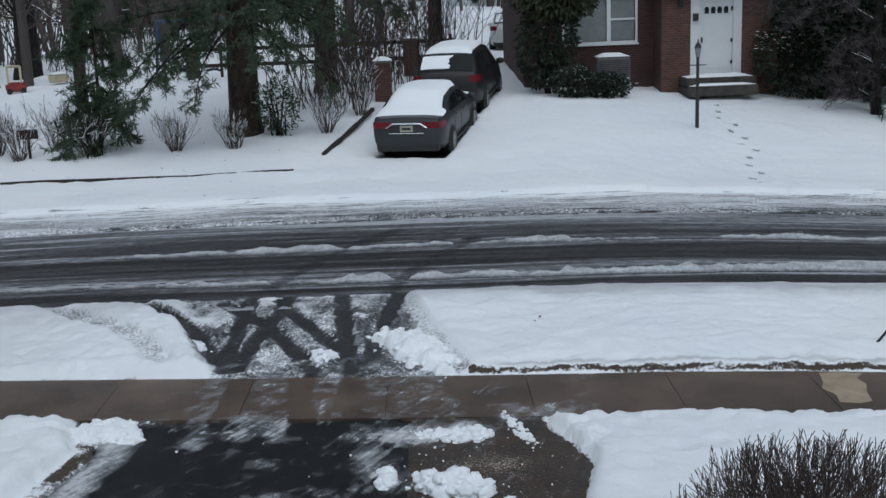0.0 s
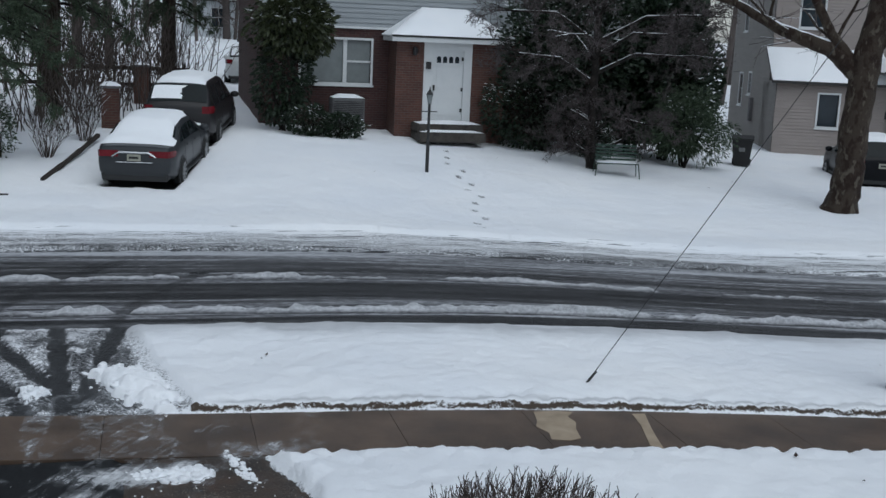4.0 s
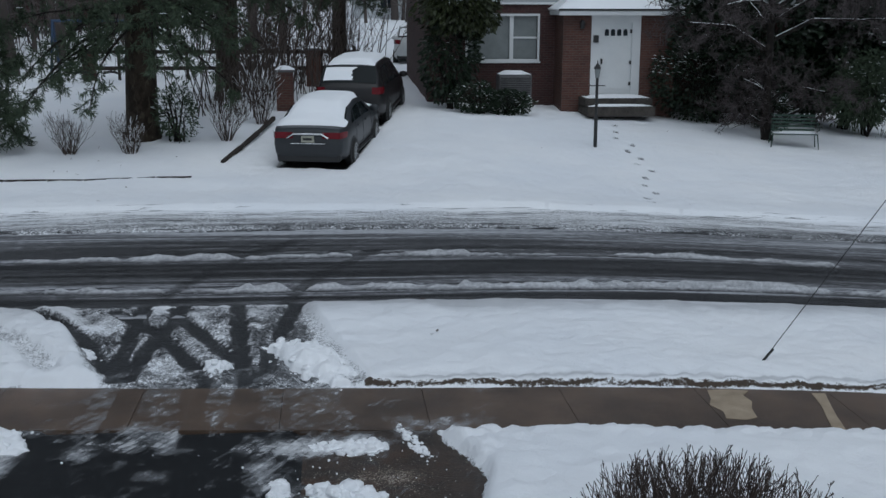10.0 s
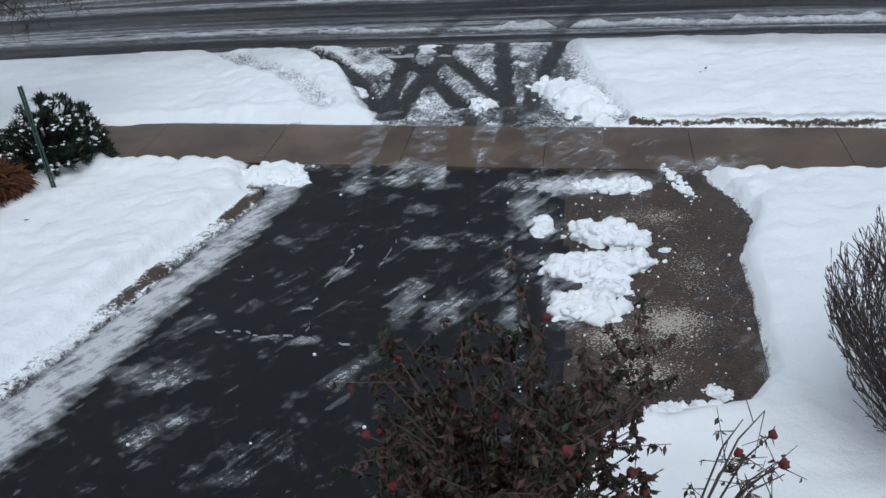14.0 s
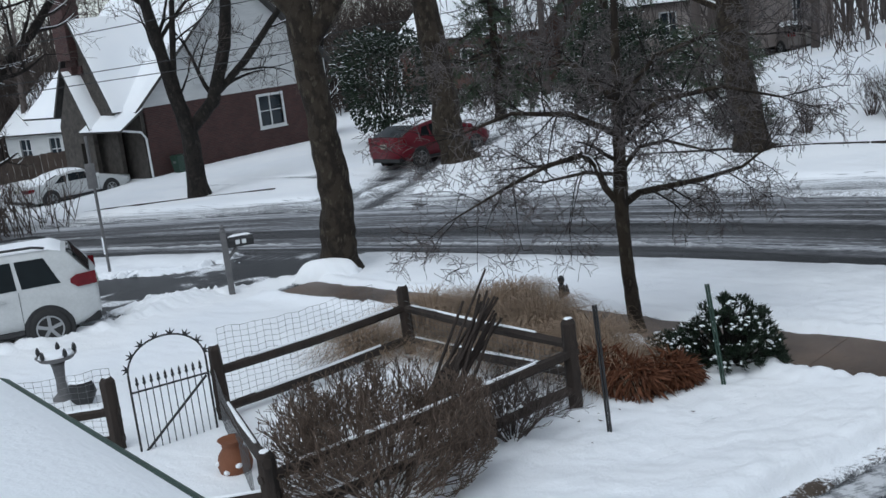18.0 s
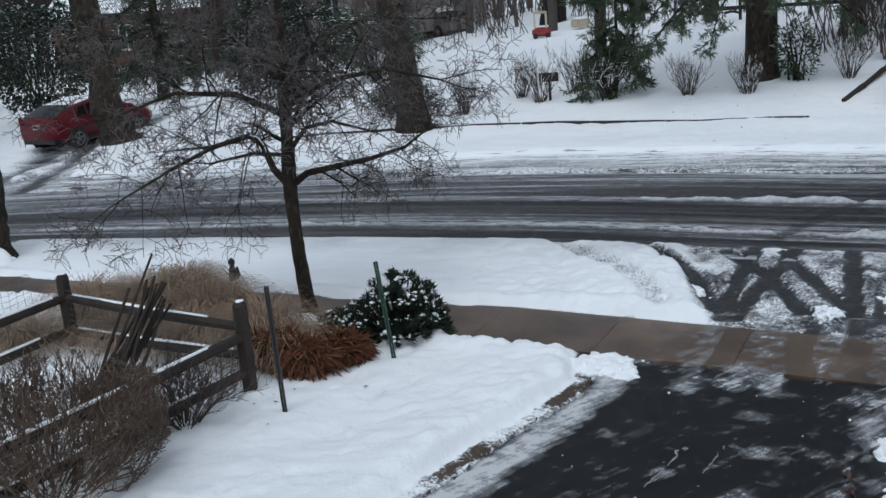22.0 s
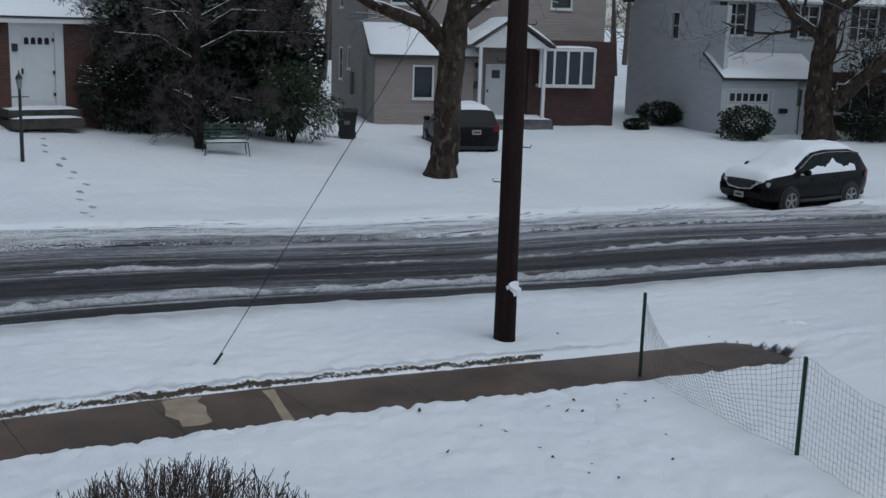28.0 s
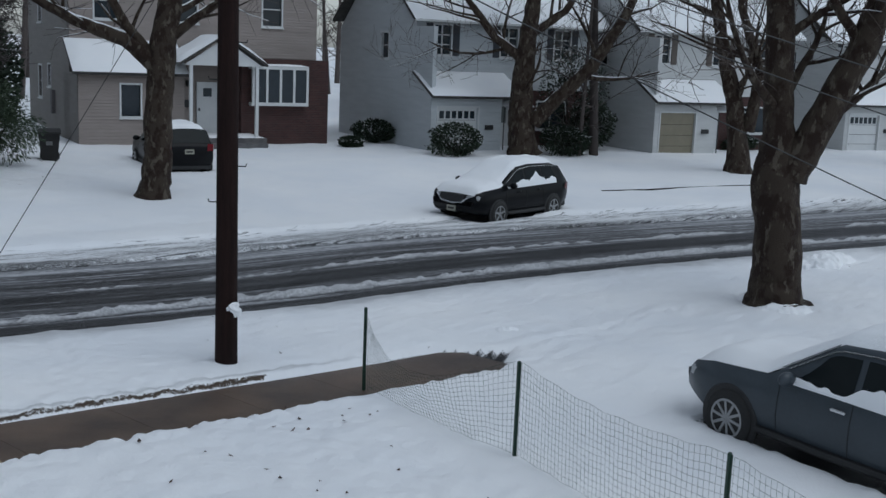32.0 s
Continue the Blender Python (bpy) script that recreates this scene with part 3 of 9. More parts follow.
gxs = spaced((-6.6, 8.8), 0.05, (-24, 30), 0.16, (-900, 900))
gys = spaced((5.4, 16.4), 0.045, (-2, 33), 0.10, (-500, 1500))
GX, GY = np.meshgrid(gxs, gys)
DEPTH, BARE, OPEN = cover(GX, GY)
GZ = land(GX, GY) - settle(GX, GY, OPEN) + DEPTH + 0.05 * (wander(GX * 0.6, GY * 0.6, 5) - 0.5) * smooth(-0.2, -0.8, OPEN)
lip = GX - bank_left(GY) - 0.04 * (rough_field(GX * 0 + 3, GY * 2.2, 71) - 0.5)
SOIL = smooth(-0.04, 0.03, lip) * smooth(0.26, 0.16, lip) * (GY > 3) * (GY < 10.5) * (0.12 + 0.72 * wander(GX * 4, GY * 2.2, 72) + 0.25 * (wander(GX * 9, GY * 7, 77) - 0.5))
rim = GY - walk_mid(GX) - 0.68
SOIL = np.maximum(SOIL, np.exp(-((rim - 0.015) / 0.045) ** 2) * (GX > 0.3) * (GX < 9.5) * (0.55 + 0.5 * rough_field(GX * 2.2, GY * 0 + 4, 74)))
RU0 = road_off(GX, GY)
DASH = smooth(2.3, 2.9, RU0) * smooth(5.2, 4.2, RU0)
GRIME_SHADE = smooth(-2.4, -2.75, RU0) * smooth(-4.3, -2.9, RU0) * (0.35 + 0.9 * rough_field(GX * 0.35, GY * 0.9, 76))
GRIME_SHADE = np.maximum(GRIME_SHADE, 0.55 * smooth(2.5, 2.9, RU0) * smooth(4.9, 3.6, RU0))
# shade of the upright snow lip by the sidewalk, put into its colour
GRIME_SHADE = np.maximum(GRIME_SHADE, 0.9 * np.exp(-((rim - 0.12) / 0.06) ** 2) * smooth(0.2, 0.9, GX) * smooth(13, 10, GX))
ground = tagged(sheet("ground", gxs, gys, GZ, GROUND, {"bare": BARE, "soil": SOIL, "dash": DASH, "grime_shade": GRIME_SHADE}), "snow-covered lawns and verges with slush and wheel tracks", "ground", kind="structure")


def top(x, y):
    """Height of the snow's surface at a place."""
    x, y = np.array([float(x)]), np.array([float(y)])
    d, _, open_ = cover(x, y)
    return float(land(x, y)[0] - settle(x, y, open_)[0] + max(d[0], 0.0))


# ---- road and slush ----
rxs, rus = np.concatenate([np.arange(-70, -4, 0.25), np.arange(-4, 3, 0.07), np.arange(3, 90, 0.25)]), np.linspace(-3.2, 4.6, 250)
RX, RU = np.meshgrid(rxs, rus)


def road_y(x, u):
    d = (road_mid(x + 0.05) - road_mid(x - 0.05)) / 0.1
    return road_mid(x) + u * np.sqrt(1 + d * d)


RIDGES = [(-1.74, 0.10, 1.0), (-1.42, 0.05, 0.40), (-1.10, 0.04, 0.22), (0.36, 0.085, 0.85), (0.70, 0.045, 0.34), (1.08, 0.045, 0.30), (1.5, 0.05, 0.28)]


def ridge_line(c, x):
    return c + 0.09 * np.sin(x * 0.33 + c) + 0.04 * np.sin(x * 1.1 + 3 * c) + 0.05 * (wander(x * 0.5, x * 0 + c, 33) - 0.5) + 0.05 * (wander(x * 2.3, x * 0 + c, 34) - 0.5)


def crossing(x, u):
    """How much a wheel track that swings across the street has pressed the slush away."""
    near = np.minimum(to_line(x, road_y(x, u), ACROSS[0]), to_line(x, road_y(x, u), ACROSS[1]))
    return smooth(0.17, 0.06, near)


def strewn(x, u):
    """How slushy the asphalt is: least in the wheel tracks."""
    v = u - 0.10 * np.sin(x * 0.33 - 1.2) - 0.06 * (wander(x * 0.35, u * 0, 36) - 0.5)
    s = np.interp(v, [-3.2, -2.72, -2.5, -2.08, -1.98, -1.5, -1.30, -0.98, -0.80, 0.05, 0.22, 0.52, 0.66, 1.2, 1.75, 2.25, 4.6],
                  [0.60, 0.42, 0.08, 0.07, 0.40, 0.46, 0.35, 0.31, 0.09, 0.07, 0.36, 0.42, 0.28, 0.28, 0.33, 0.56, 0.66])
    s = s + 0.20 * (wander(x * 0.10, u * 3.2, 31) - 0.5) + 0.30 * (wander(x * 0.16, u * 8.5, 32) - 0.5) + 0.20 * (wander(x * 0.35, u * 15, 35) - 0.5)
    s = s + 0.10 * smooth(-5, -14, x) * (wander(x * 0.06, u * 5.0, 37) - 0.35)
    return s - 0.15 * crossing(x, u) * smooth(2.6, 1.6, u)


rverts = np.stack([RX, road_y(RX, RU), land(RX, road_y(RX, RU)) + 0.0], -1)
me = bpy.data.meshes.new("road")
idx = np.arange(RX.size).reshape(RX.shape)
me.from_pydata(rverts.reshape(-1, 3).tolist(), [], np.stack([idx[:-1, :-1], idx[:-1, 1:], idx[1:, 1:], idx[1:, :-1]], -1).reshape(-1, 4).tolist())
for key, val in (("slush", strewn(RX, RU)), ("along", RX), ("off", RU)):
    at = me.attributes.new(key, "FLOAT", "POINT")
    at.data.foreach_set("value", val.ravel().astype(np.float32))
me.materials.append(ROAD)
me.shade_smooth()
road = tagged(new("road", me), "wet dark asphalt street streaked with slush", "road", kind="structure")

sxs, sus = np.arange(-34, 40, 0.055), np.arange(-2.9, 3.2, 0.036)
SX, SU = np.meshgrid(sxs, sus)
lump = 0.45 * rough_field(SX * 0.5, SU * 3.0, 51) + 0.35 * rough_field(SX * 2.4, SU * 6.0, 55) + 0.2 * rough_field(SX * 7, SU * 9, 57)
h = np.full(SX.shape, -0.03)
for c, w, k in RIDGES:
    broken = np.clip(4.0 * lump - 0.98 + 0.8 * (rough_field(SX * 5, SU * 14, 63) - 0.5) + 0.9 * (wander(SX * 0.11, SX * 0 + c * 9, 58) - 0.5), 0.0, 1.7)
    h = np.maximum(h, -0.03 + k * (0.068 + 0.042 * smooth(-9, -3, SX)) * np.exp(-((SU - ridge_line(c, SX)) / w) ** 2) * broken)
h = h - 0.05 * crossing(SX, SU)
h = np.maximum(h, -0.03 + 0.034 * smooth(1.9, 3.0, SU) * (rough_field(SX * 0.4, SU * 9, 61) * 1.6 - 0.2))
sv = np.stack([SX, road_y(SX, SU), land(SX, road_y(SX, SU)) + h], -1).reshape(-1, 3)
idx = np.arange(SX.size).reshape(SX.shape)
keep = np.maximum.reduce([h[:-1, :-1], h[:-1, 1:], h[1:, 1:], h[1:, :-1]]) > -0.004
slush = mesh_ob("slush", sv.tolist(), np.stack([idx[:-1, :-1], idx[:-1, 1:], idx[1:, 1:], idx[1:, :-1]], -1)[keep].tolist(), SLUSH, smooth_faces=True)
for key, val in (("thick", np.clip((h + 0.005) / 0.05, 0, 1)), ("along", SX), ("off", SU)):
    at = slush.data.attributes.new(key, "FLOAT", "POINT")
    at.data.foreach_set("value", val.ravel().astype(np.float32))
tagged(slush, "ridges of grey slush left between wheel tracks", "slush", kind="stuff")

# ---- sidewalk slabs, driveway ----
PATCH_WIDE = [(4.15, 11.47), (4.10, 11.2), (4.02, 11.0), (4.10, 10.8), (4.06, 10.6), (4.26, 10.56), (4.40, 10.62), (4.45, 10.9), (4.53, 11.1), (4.50, 11.3), (4.62, 11.45), (4.4, 11.49)]
PATCH_THIN = [(5.33, 11.38), (5.27, 11.0), (5.16, 10.6), (5.06, 10.22), (5.20, 10.22), (5.28, 10.6), (5.38, 11.0), (5.49, 11.38)]
sidewalk = tagged(empty("pavement", 0, 0, 0), "wet brown concrete sidewalk of square slabs", "sidewalk", kind="structure")
joints = [-15.8 + 1.524 * k for k in range(20)]
for x0, x1 in zip(joints, joints[1:]):
    vs = [(x, walk_mid(x) - s * 0.62, float(land(x, walk_mid(x))) + z) for z in (-0.08, 0.012) for x, s in ((x0 + 0.003, 1), (x1 - 0.003, 1), (x1 - 0.003, -1), (x0 + 0.003, -1))]
    mesh_ob("slab", [tuple(float(c) for c in v) for v in vs], [(3, 2, 1, 0), (4, 5, 6, 7), (0, 1, 5, 4), (1, 2, 6, 5), (2, 3, 7, 6), (3, 0, 4, 7)], CONCRETE, sidewalk)
for ring in (PATCH_WIDE, PATCH_THIN):
    n = len(ring)
    vs = [(x, y, float(land(x, y)) + z) for z in (-0.03, 0.0165) for x, y in ring]
    mesh_ob("mortar_patch", vs, [tuple(range(n))[::-1], tuple(range(n, 2 * n))] + [(i, (i + 1) % n, n + (i + 1) % n, n + i) for i in range(n)], CONCRETE_PALE, sidewalk, "pale tan mortar repair")
dxs, dys = np.arange(-6.2, 1.6, 0.12), np.arange(1.0, 11.0, 0.12)
DX, DY = np.meshgrid(dxs, dys)
black = sheet("driveway", dxs, dys, land(DX, DY) + 0.004 - 0.35 * smooth(0.20, -0.20, DX - bank_left(DY)) * (DY < 10.5) - 0.35 * smooth(-0.15, -0.6, DX - bank_left(DY)) * (DY >= 10.5) - 0.06 * (DX > -0.15) - 0.06 * (DY > walk_mid(DX) - 0.62), DRIVE)
tagged(black, "black sealed asphalt driveway with thin smears of melting snow", "driveway", kind="structure")
axs, ays = np.arange(-0.6, 1.7, 0.06), np.arange(5.6, 10.6, 0.06)
AX, AY = np.meshgrid(axs, ays)
salt = np.zeros(AX.shape)
for x, y, rx, ry, k in ((0.50, 9.40, 0.40, 0.22, 0.8), (0.52, 7.4, 0.30, 0.4, 1.0), (0.34, 6.72, 0.3, 0.22, 1.0), (0.10, 7.2, 0.3, 0.3, 0.8), (0.75, 8.3, 0.3, 0.6, 0.5), (0.25, 9.0, 0.9, 0.9, 0.3)):
    salt = np.maximum(salt, k * np.exp(-((AX - x) / rx) ** 2 - ((AY - y) / ry) ** 2))
ragged = -0.30 + 0.28 * (rough_field(AX * 0 + 2, AY * 2, 8) - 0.5)
apron = sheet("parking_pad", axs, ays, land(AX, AY) + 0.012 - 0.05 * (AX < ragged) - 0.06 * (AY > walk_mid(AX) - 0.62), GRAVEL, {"salt": salt})
tagged(apron, "old brown gravelly parking pad beside the driveway", "driveway", kind="structure")

# thin smears of snow over the driveway and the sidewalk
fxs, fys = np.arange(-5.4, 1.7, 0.04), np.arange(4.4, 12.6, 0.04)
FX, FY = np.meshgrid(fxs, fys)
film = 0.29 + 0.26 * (rough_field(FX * 0.9, FY * 0.9, 81) - 0.5) - 0.16 * smooth(10.5, 10.8, FY) * (1 - 0.9 * smooth(1.8, 0.6, np.abs(FX + 1.0)))
mouth = smooth(-3.0, -2.3, FX) * smooth(0.9, 0.2, FX) * smooth(10.2, 10.6, FY)
film = np.maximum(film, mouth * (0.52 + 0.22 * (wander(FX * 1.6, FY * 1.1, 83) - 0.5)))
strip = FX - bank_left(FY)
coat = 0.96 * smooth(0.14, 0.30, strip) * smooth(0.66, 0.36, strip - 0.06 * (9.9 - FY) + 0.12 * (rough_field(FX * 2, FY * 2, 82) - 0.5)) * smooth(10.9, 10.4, FY)
coat = np.maximum(coat, 0.36 * mouth * (0.55 + 0.9 * (wander(FX * 2.2, FY * 0.9, 84) - 0.3)))
# wet, half-clear snow: where it lies, how far it reaches, how thick it is
for x, y, a, b, k in ((-0.20, 10.22, 0.48, 0.20, 0.95), (0.25, 10.18, 0.26, 0.22, 1.0), (-0.66, 9.55, 0.16, 0.42, 0.62), (-0.58, 9.10, 0.20, 0.26, 0.62), (-0.60, 8.45, 0.22, 0.24, 0.60), (-0.48, 8.05, 0.26, 0.34, 0.62), (-0.62, 7.6, 0.14, 0.40, 0.5), (-2.05, 10.66, 0.40, 0.20, 0.66), (-2.42, 10.22, 0.12, 0.30, 0.60), (-1.66, 10.42, 0.22, 0.30, 0.68), (-1.66, 9.54, 0.15, 0.10, 0.45), (-1.45, 8.85, 0.22, 0.16, 0.42), (-2.86, 8.87, 0.14, 0.10, 0.36), (-1.50, 7.75, 0.14, 0.34, 0.45), (-1.22, 7.55, 0.18, 0.22, 0.62), (-3.22, 7.26, 0.20, 0.14, 0.30), (-3.35, 6.65, 0.22, 0.16, 0.40), (-2.60, 7.16, 0.20, 0.05, 0.45), (-2.22, 7.1, 0.16, 0.05, 0.5), (-2.36, 7.58, 0.07, 0.05, 0.5), (-2.16, 8.25, 0.09, 0.10, 0.6), (0.98, 10.62, 0.45, 0.16, 0.55), (1.15, 6.9, 0.06, 0.5, 0.3)):
    dx, dy = FX - x + 0.10 * (wander(FX * 3, FY * 3, 85) - 0.5), FY - y + 0.14 * (wander(FX * 3, FY * 3, 86) - 0.5)
    coat = np.maximum(coat, k * np.exp(-(((dx / a) ** 2 + (dy / b) ** 2) ** 1.5) * 0.7))
SMEARS = [(-2.62, 8.95, 0.35, 0.14, 0.62), (-3.25, 7.3, 0.4, 0.2, 0.66), (-2.8, 7.68, 0.2, 0.1, 0.62), (-3.15, 6.5, 0.5, 0.25, 0.72), (-2.95, 5.95, 0.45, 0.25, 0.74), (-1.56, 9.45, 0.25, 0.1, 0.6), (-1.55, 8.0, 0.4, 0.2, 0.66), (-1.2, 7.7, 0.4, 0.25, 0.74), (-1.8, 6.7, 0.6, 0.16, 0.66), (-1.45, 8.85, 0.4, 0.14, 0.64), (-1.95, 10.35, 0.42, 0.28, 0.86), (-1.6, 10.65, 0.35, 0.16, 0.84), (-0.55, 10.2, 0.55, 0.3, 0.86), (0.10, 10.15, 0.5, 0.3, 0.95), (-0.5, 9.2, 0.25, 0.5, 0.8), (-0.55, 8.1, 0.25, 0.6, 0.8), (-1.2, 11.0, 0.6, 0.35, 0.66), (-1.9, 11.2, 0.4, 0.35, 0.60), (0.75, 10.5, 0.35, 0.3, 0.72), (1.2, 10.75, 0.7, 0.18, 0.72), (-3.0, 10.75, 0.5, 0.16, 0.72), (-2.6, 8.0, 0.3, 0.3, 0.5), (-2.3, 5.6, 0.5, 0.4, 0.6), (-4.6, 10.85, 0.7, 0.12, 0.7), (-1.6, 11.75, 1.6, 0.12, 0.80), (-1.75, 11.3, 0.8, 0.45, 0.64), (-0.3, 11.35, 0.9, 0.4, 0.60), (-2.35, 10.35, 0.22, 0.30, 0.80), (-0.35, 10.05, 0.75, 0.32, 0.92), (0.45, 10.05, 0.35, 0.34, 0.86), (1.0, 10.55, 0.5, 0.2, 0.74), (-0.62, 8.6, 0.20, 1.1, 0.76), (-0.45, 7.5, 0.2, 0.6, 0.80)]
for x, y, a, b, k in SMEARS:
    dx, dy = FX - x, FY - y
    film = np.maximum(film, k * np.exp(-((dx * 0.6 + dy * 0.8) / a) ** 2 - ((dx * 0.8 - dy * 0.6) / b) ** 2 if y < 9.9 else -(dx / a) ** 2 - (dy / b) ** 2))
for line in (arc((0.16, 11.8), (0.34, 10.8), (0.64, 9.8)), arc((-2.2, 12.4), (-2.22, 11.5), (-2.23, 10.6)), arc((-1.52, 12.2), (-1.46, 11.3), (-1.4, 10.4)), arc((-0.95, 12.4), (-0.98, 11.4), (-1.03, 10.4)), arc((-1.57, 12.2), (-1.47, 11.3), (-1.36, 10.4)), arc((-0.62, 9.0), (-0.60, 8.2), (-0.5, 7.5))):
    rut = smooth(0.17, 0.07, to_line(FX, FY, line) + 0.03 * np.sin(FX * 55))
    film, coat = film - 0.4 * rut, coat - (0.15 + 0.35 * wander(FX * 4, FY * 2, 87)) * rut
smear = sheet("snow_film", fxs, fys, land(FX, FY) + 0.019, FILM, {"film": film, "coat": coat})
tagged(smear, "thin film of half-melted snow smeared over the paving", "slush", kind="stuff")
# snow that has settled in the asphalt's cracks
bm = bmesh.new()
crack_rng = random.Random(97)
for line in ([(-2.10, 8.80), (-2.16, 8.70), (-2.14, 8.60), (-2.20, 8.21), (-2.26, 7.95), (-2.30, 7.62), (-2.24, 7.45), (-2.23, 7.18)], [(-2.95, 7.24), (-2.75, 7.26), (-2.59, 7.17), (-2.35, 7.20), (-2.1, 7.12), (-1.86, 7.05)], [(-1.80, 8.90), (-1.82, 8.60), (-1.86, 8.3)], [(-2.28, 7.62), (-2.4, 7.60)], [(-2.12, 8.70), (-2.02, 8.84)]):
    pts = [Vector((*p, 0)) for p in line]
    dense = [a.lerp(b, i / 6) for a, b in zip(pts, pts[1:]) for i in range(6)] + [pts[-1]]
    row = []
    for i, q in enumerate(dense):
        d = (dense[min(i + 1, len(dense) - 1)] - dense[max(i - 1, 0)]).normalized()
        w = crack_rng.uniform(0.001, 0.004) * (2.6 if crack_rng.random() < 0.2 else 1)
        q = q + Vector((crack_rng.uniform(-0.012, 0.012), crack_rng.uniform(-0.012, 0.012), float(land(q.x, q.y)) + 0.024))
        o = Vector((-d.y, d.x, 0)) * w
        row.append((bm.verts.new(q + o - Vector((0, 0, 0.01))), bm.verts.new(q + Vector((0, 0, 0.005))), bm.verts.new(q - o - Vector((0, 0, 0.01)))))
    for r0, r1 in zip(row, row[1:]):
        if crack_rng.random() < 0.42:
            continue
        bm.faces.new((r0[0], r0[1], r1[1], r1[0]))
        bm.faces.new((r0[1], r0[2], r1[2], r1[1]))
tagged(part("crack_snow", bm, VEIN), "thin veins of snow in the driveway's cracks", "snow", kind="stuff")
# ---- more materials ----
def brick_material(name, a, b, mortar, w=0.21, h=0.075):
    m, nt, n, l, p = nodes_of(name)
    tc, mp, br = n.new("ShaderNodeTexCoord"), n.new("ShaderNodeMapping"), n.new("ShaderNodeTexBrick")
    mp.inputs["Rotation"].default_value = (radians(90), 0, 0)
    co = n.new("ShaderNodeSeparateXYZ")
    l.new(tc.outputs["Object"], co.inputs[0])
    cb = n.new("ShaderNodeCombineXYZ")
    l.new(math_node(nt, "ADD", co.outputs[0], co.outputs[1]), cb.inputs[0])
    l.new(co.outputs[2], cb.inputs[1])
    l.new(cb.outputs[0], br.inputs["Vector"])
    br.inputs["Color1"].default_value, br.inputs["Color2"].default_value, br.inputs["Mortar"].default_value = (*a, 1), (*b, 1), (*mortar, 1)
    br.inputs["Scale"].default_value, br.inputs["Mortar Size"].default_value = 1.0, 0.006
    br.inputs["Brick Width"].default_value, br.inputs["Row Height"].default_value = w, h
    v = texco(nt)
    f = noise_tex(nt, v, 1.2, 4)
    l.new(mix(nt, math_node(nt, "MULTIPLY", ramp(nt, f, 0.35, 0.75), 0.45), br.outputs["Color"], tuple(c * 0.45 for c in a)), p.inputs["Base Color"])
    p.inputs["Roughness"].default_value = 0.8
    bump(nt, p, math_node(nt, "SUBTRACT", noise_tex(nt, v, 40, 3), br.outputs["Fac"]), 0.5, 0.01)
    return m


def siding_material(name, dark, light, course=0.11):
    """Lapped boards: each course leans out to a shadowed lower edge."""
    m, nt, n, l, p = nodes_of(name)
    v = texco(nt)
    co = n.new("ShaderNodeSeparateXYZ")
    l.new(v, co.inputs[0])
    saw = math_node(nt, "FRACT", math_node(nt, "DIVIDE", co.outputs[2], course))
    f = noise_tex(nt, texco(nt, (0.5, 0.5, 3)), 1.5, 5)
    l.new(mix(nt, ramp(nt, f, 0.3, 0.7), dark, light), p.inputs["Base Color"])
    p.inputs["Roughness"].default_value = 0.55
    bump(nt, p, math_node(nt, "SUBTRACT", 1.0, saw), 0.9, 0.03)
    return m


def glass_material(name, tint, rough=0.06):
    m, nt, n, l, p = nodes_of(name)
    f = noise_tex(nt, texco(nt), 3, 3)
    l.new(mix(nt, f, tint, tuple(c * 1.8 for c in tint)), p.inputs["Base Color"])
    p.inputs["Roughness"].default_value, p.inputs["Specular IOR Level"].default_value = rough, 0.35
    return m


BRICK = brick_material("dark_red_brick", (0.046, 0.0185, 0.0175), (0.072, 0.027, 0.0235), (0.085, 0.066, 0.060))
BRICK_WARM = brick_material("brown_red_brick", (0.0715, 0.0275, 0.0198), (0.1045, 0.04125, 0.0286), (0.11, 0.0935, 0.0825))
SIDING_BEIGE = siding_material("beige_siding", (0.25, 0.215, 0.198), (0.305, 0.263, 0.242))
# greyer, darker tone than the beige front; only the left side walls use it
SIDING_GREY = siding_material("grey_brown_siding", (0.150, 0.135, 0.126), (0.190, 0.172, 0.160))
SIDING_WHITE = siding_material("pale_blue_grey_siding", (0.47, 0.50, 0.52), (0.55, 0.58, 0.60), 0.16)
SIDING_PALE = siding_material("white_siding", (0.52, 0.53, 0.53), (0.60, 0.61, 0.61), 0.14)
SIDING_BLUE = siding_material("blue_grey_siding", (0.23, 0.25, 0.265), (0.29, 0.31, 0.325), 0.12)
COURSES = {SIDING_BLUE: 0.15, SIDING_BEIGE: 0.13, SIDING_GREY: 0.13, SIDING_WHITE: 0.17, SIDING_PALE: 0.16}
SHINGLE = surface("dark_roof_shingle", (0.034, 0.03264, 0.03196), (0.0748, 0.0714, 0.068), 4, 0.9)
WHITE_PAINT = surface("white_paint", (0.578, 0.595, 0.6035), (0.663, 0.6715, 0.6715), 2, 0.45, bumps=0.08)
TAN_PAINT = surface("tan_garage_paint", (0.195, 0.1755, 0.1235), (0.2405, 0.2145, 0.156), 2, 0.55, bumps=0.1)
BLACK_PAINT = surface("black_painted_metal", (0.010, 0.010, 0.011), (0.022, 0.022, 0.023), 6, 0.45, bumps=0.15)
DARK_SHUTTER = surface("dark_blue_grey_shutter", (0.035, 0.04, 0.05), (0.055, 0.06, 0.07), 6, 0.6)
BROWN_SHUTTER = surface("taupe_shutter", (0.0975, 0.08125, 0.0715), (0.13, 0.1105, 0.0975), 6, 0.6)
PANE = glass_material("dark_window_glass", (0.018, 0.024, 0.030))
PANE_PALE = glass_material("curtained_window_glass", (0.13, 0.143, 0.143), 0.12)
STONE = surface("grey_stone", (0.0816, 0.0816, 0.085), (0.1768, 0.17, 0.17), 3, 0.85)
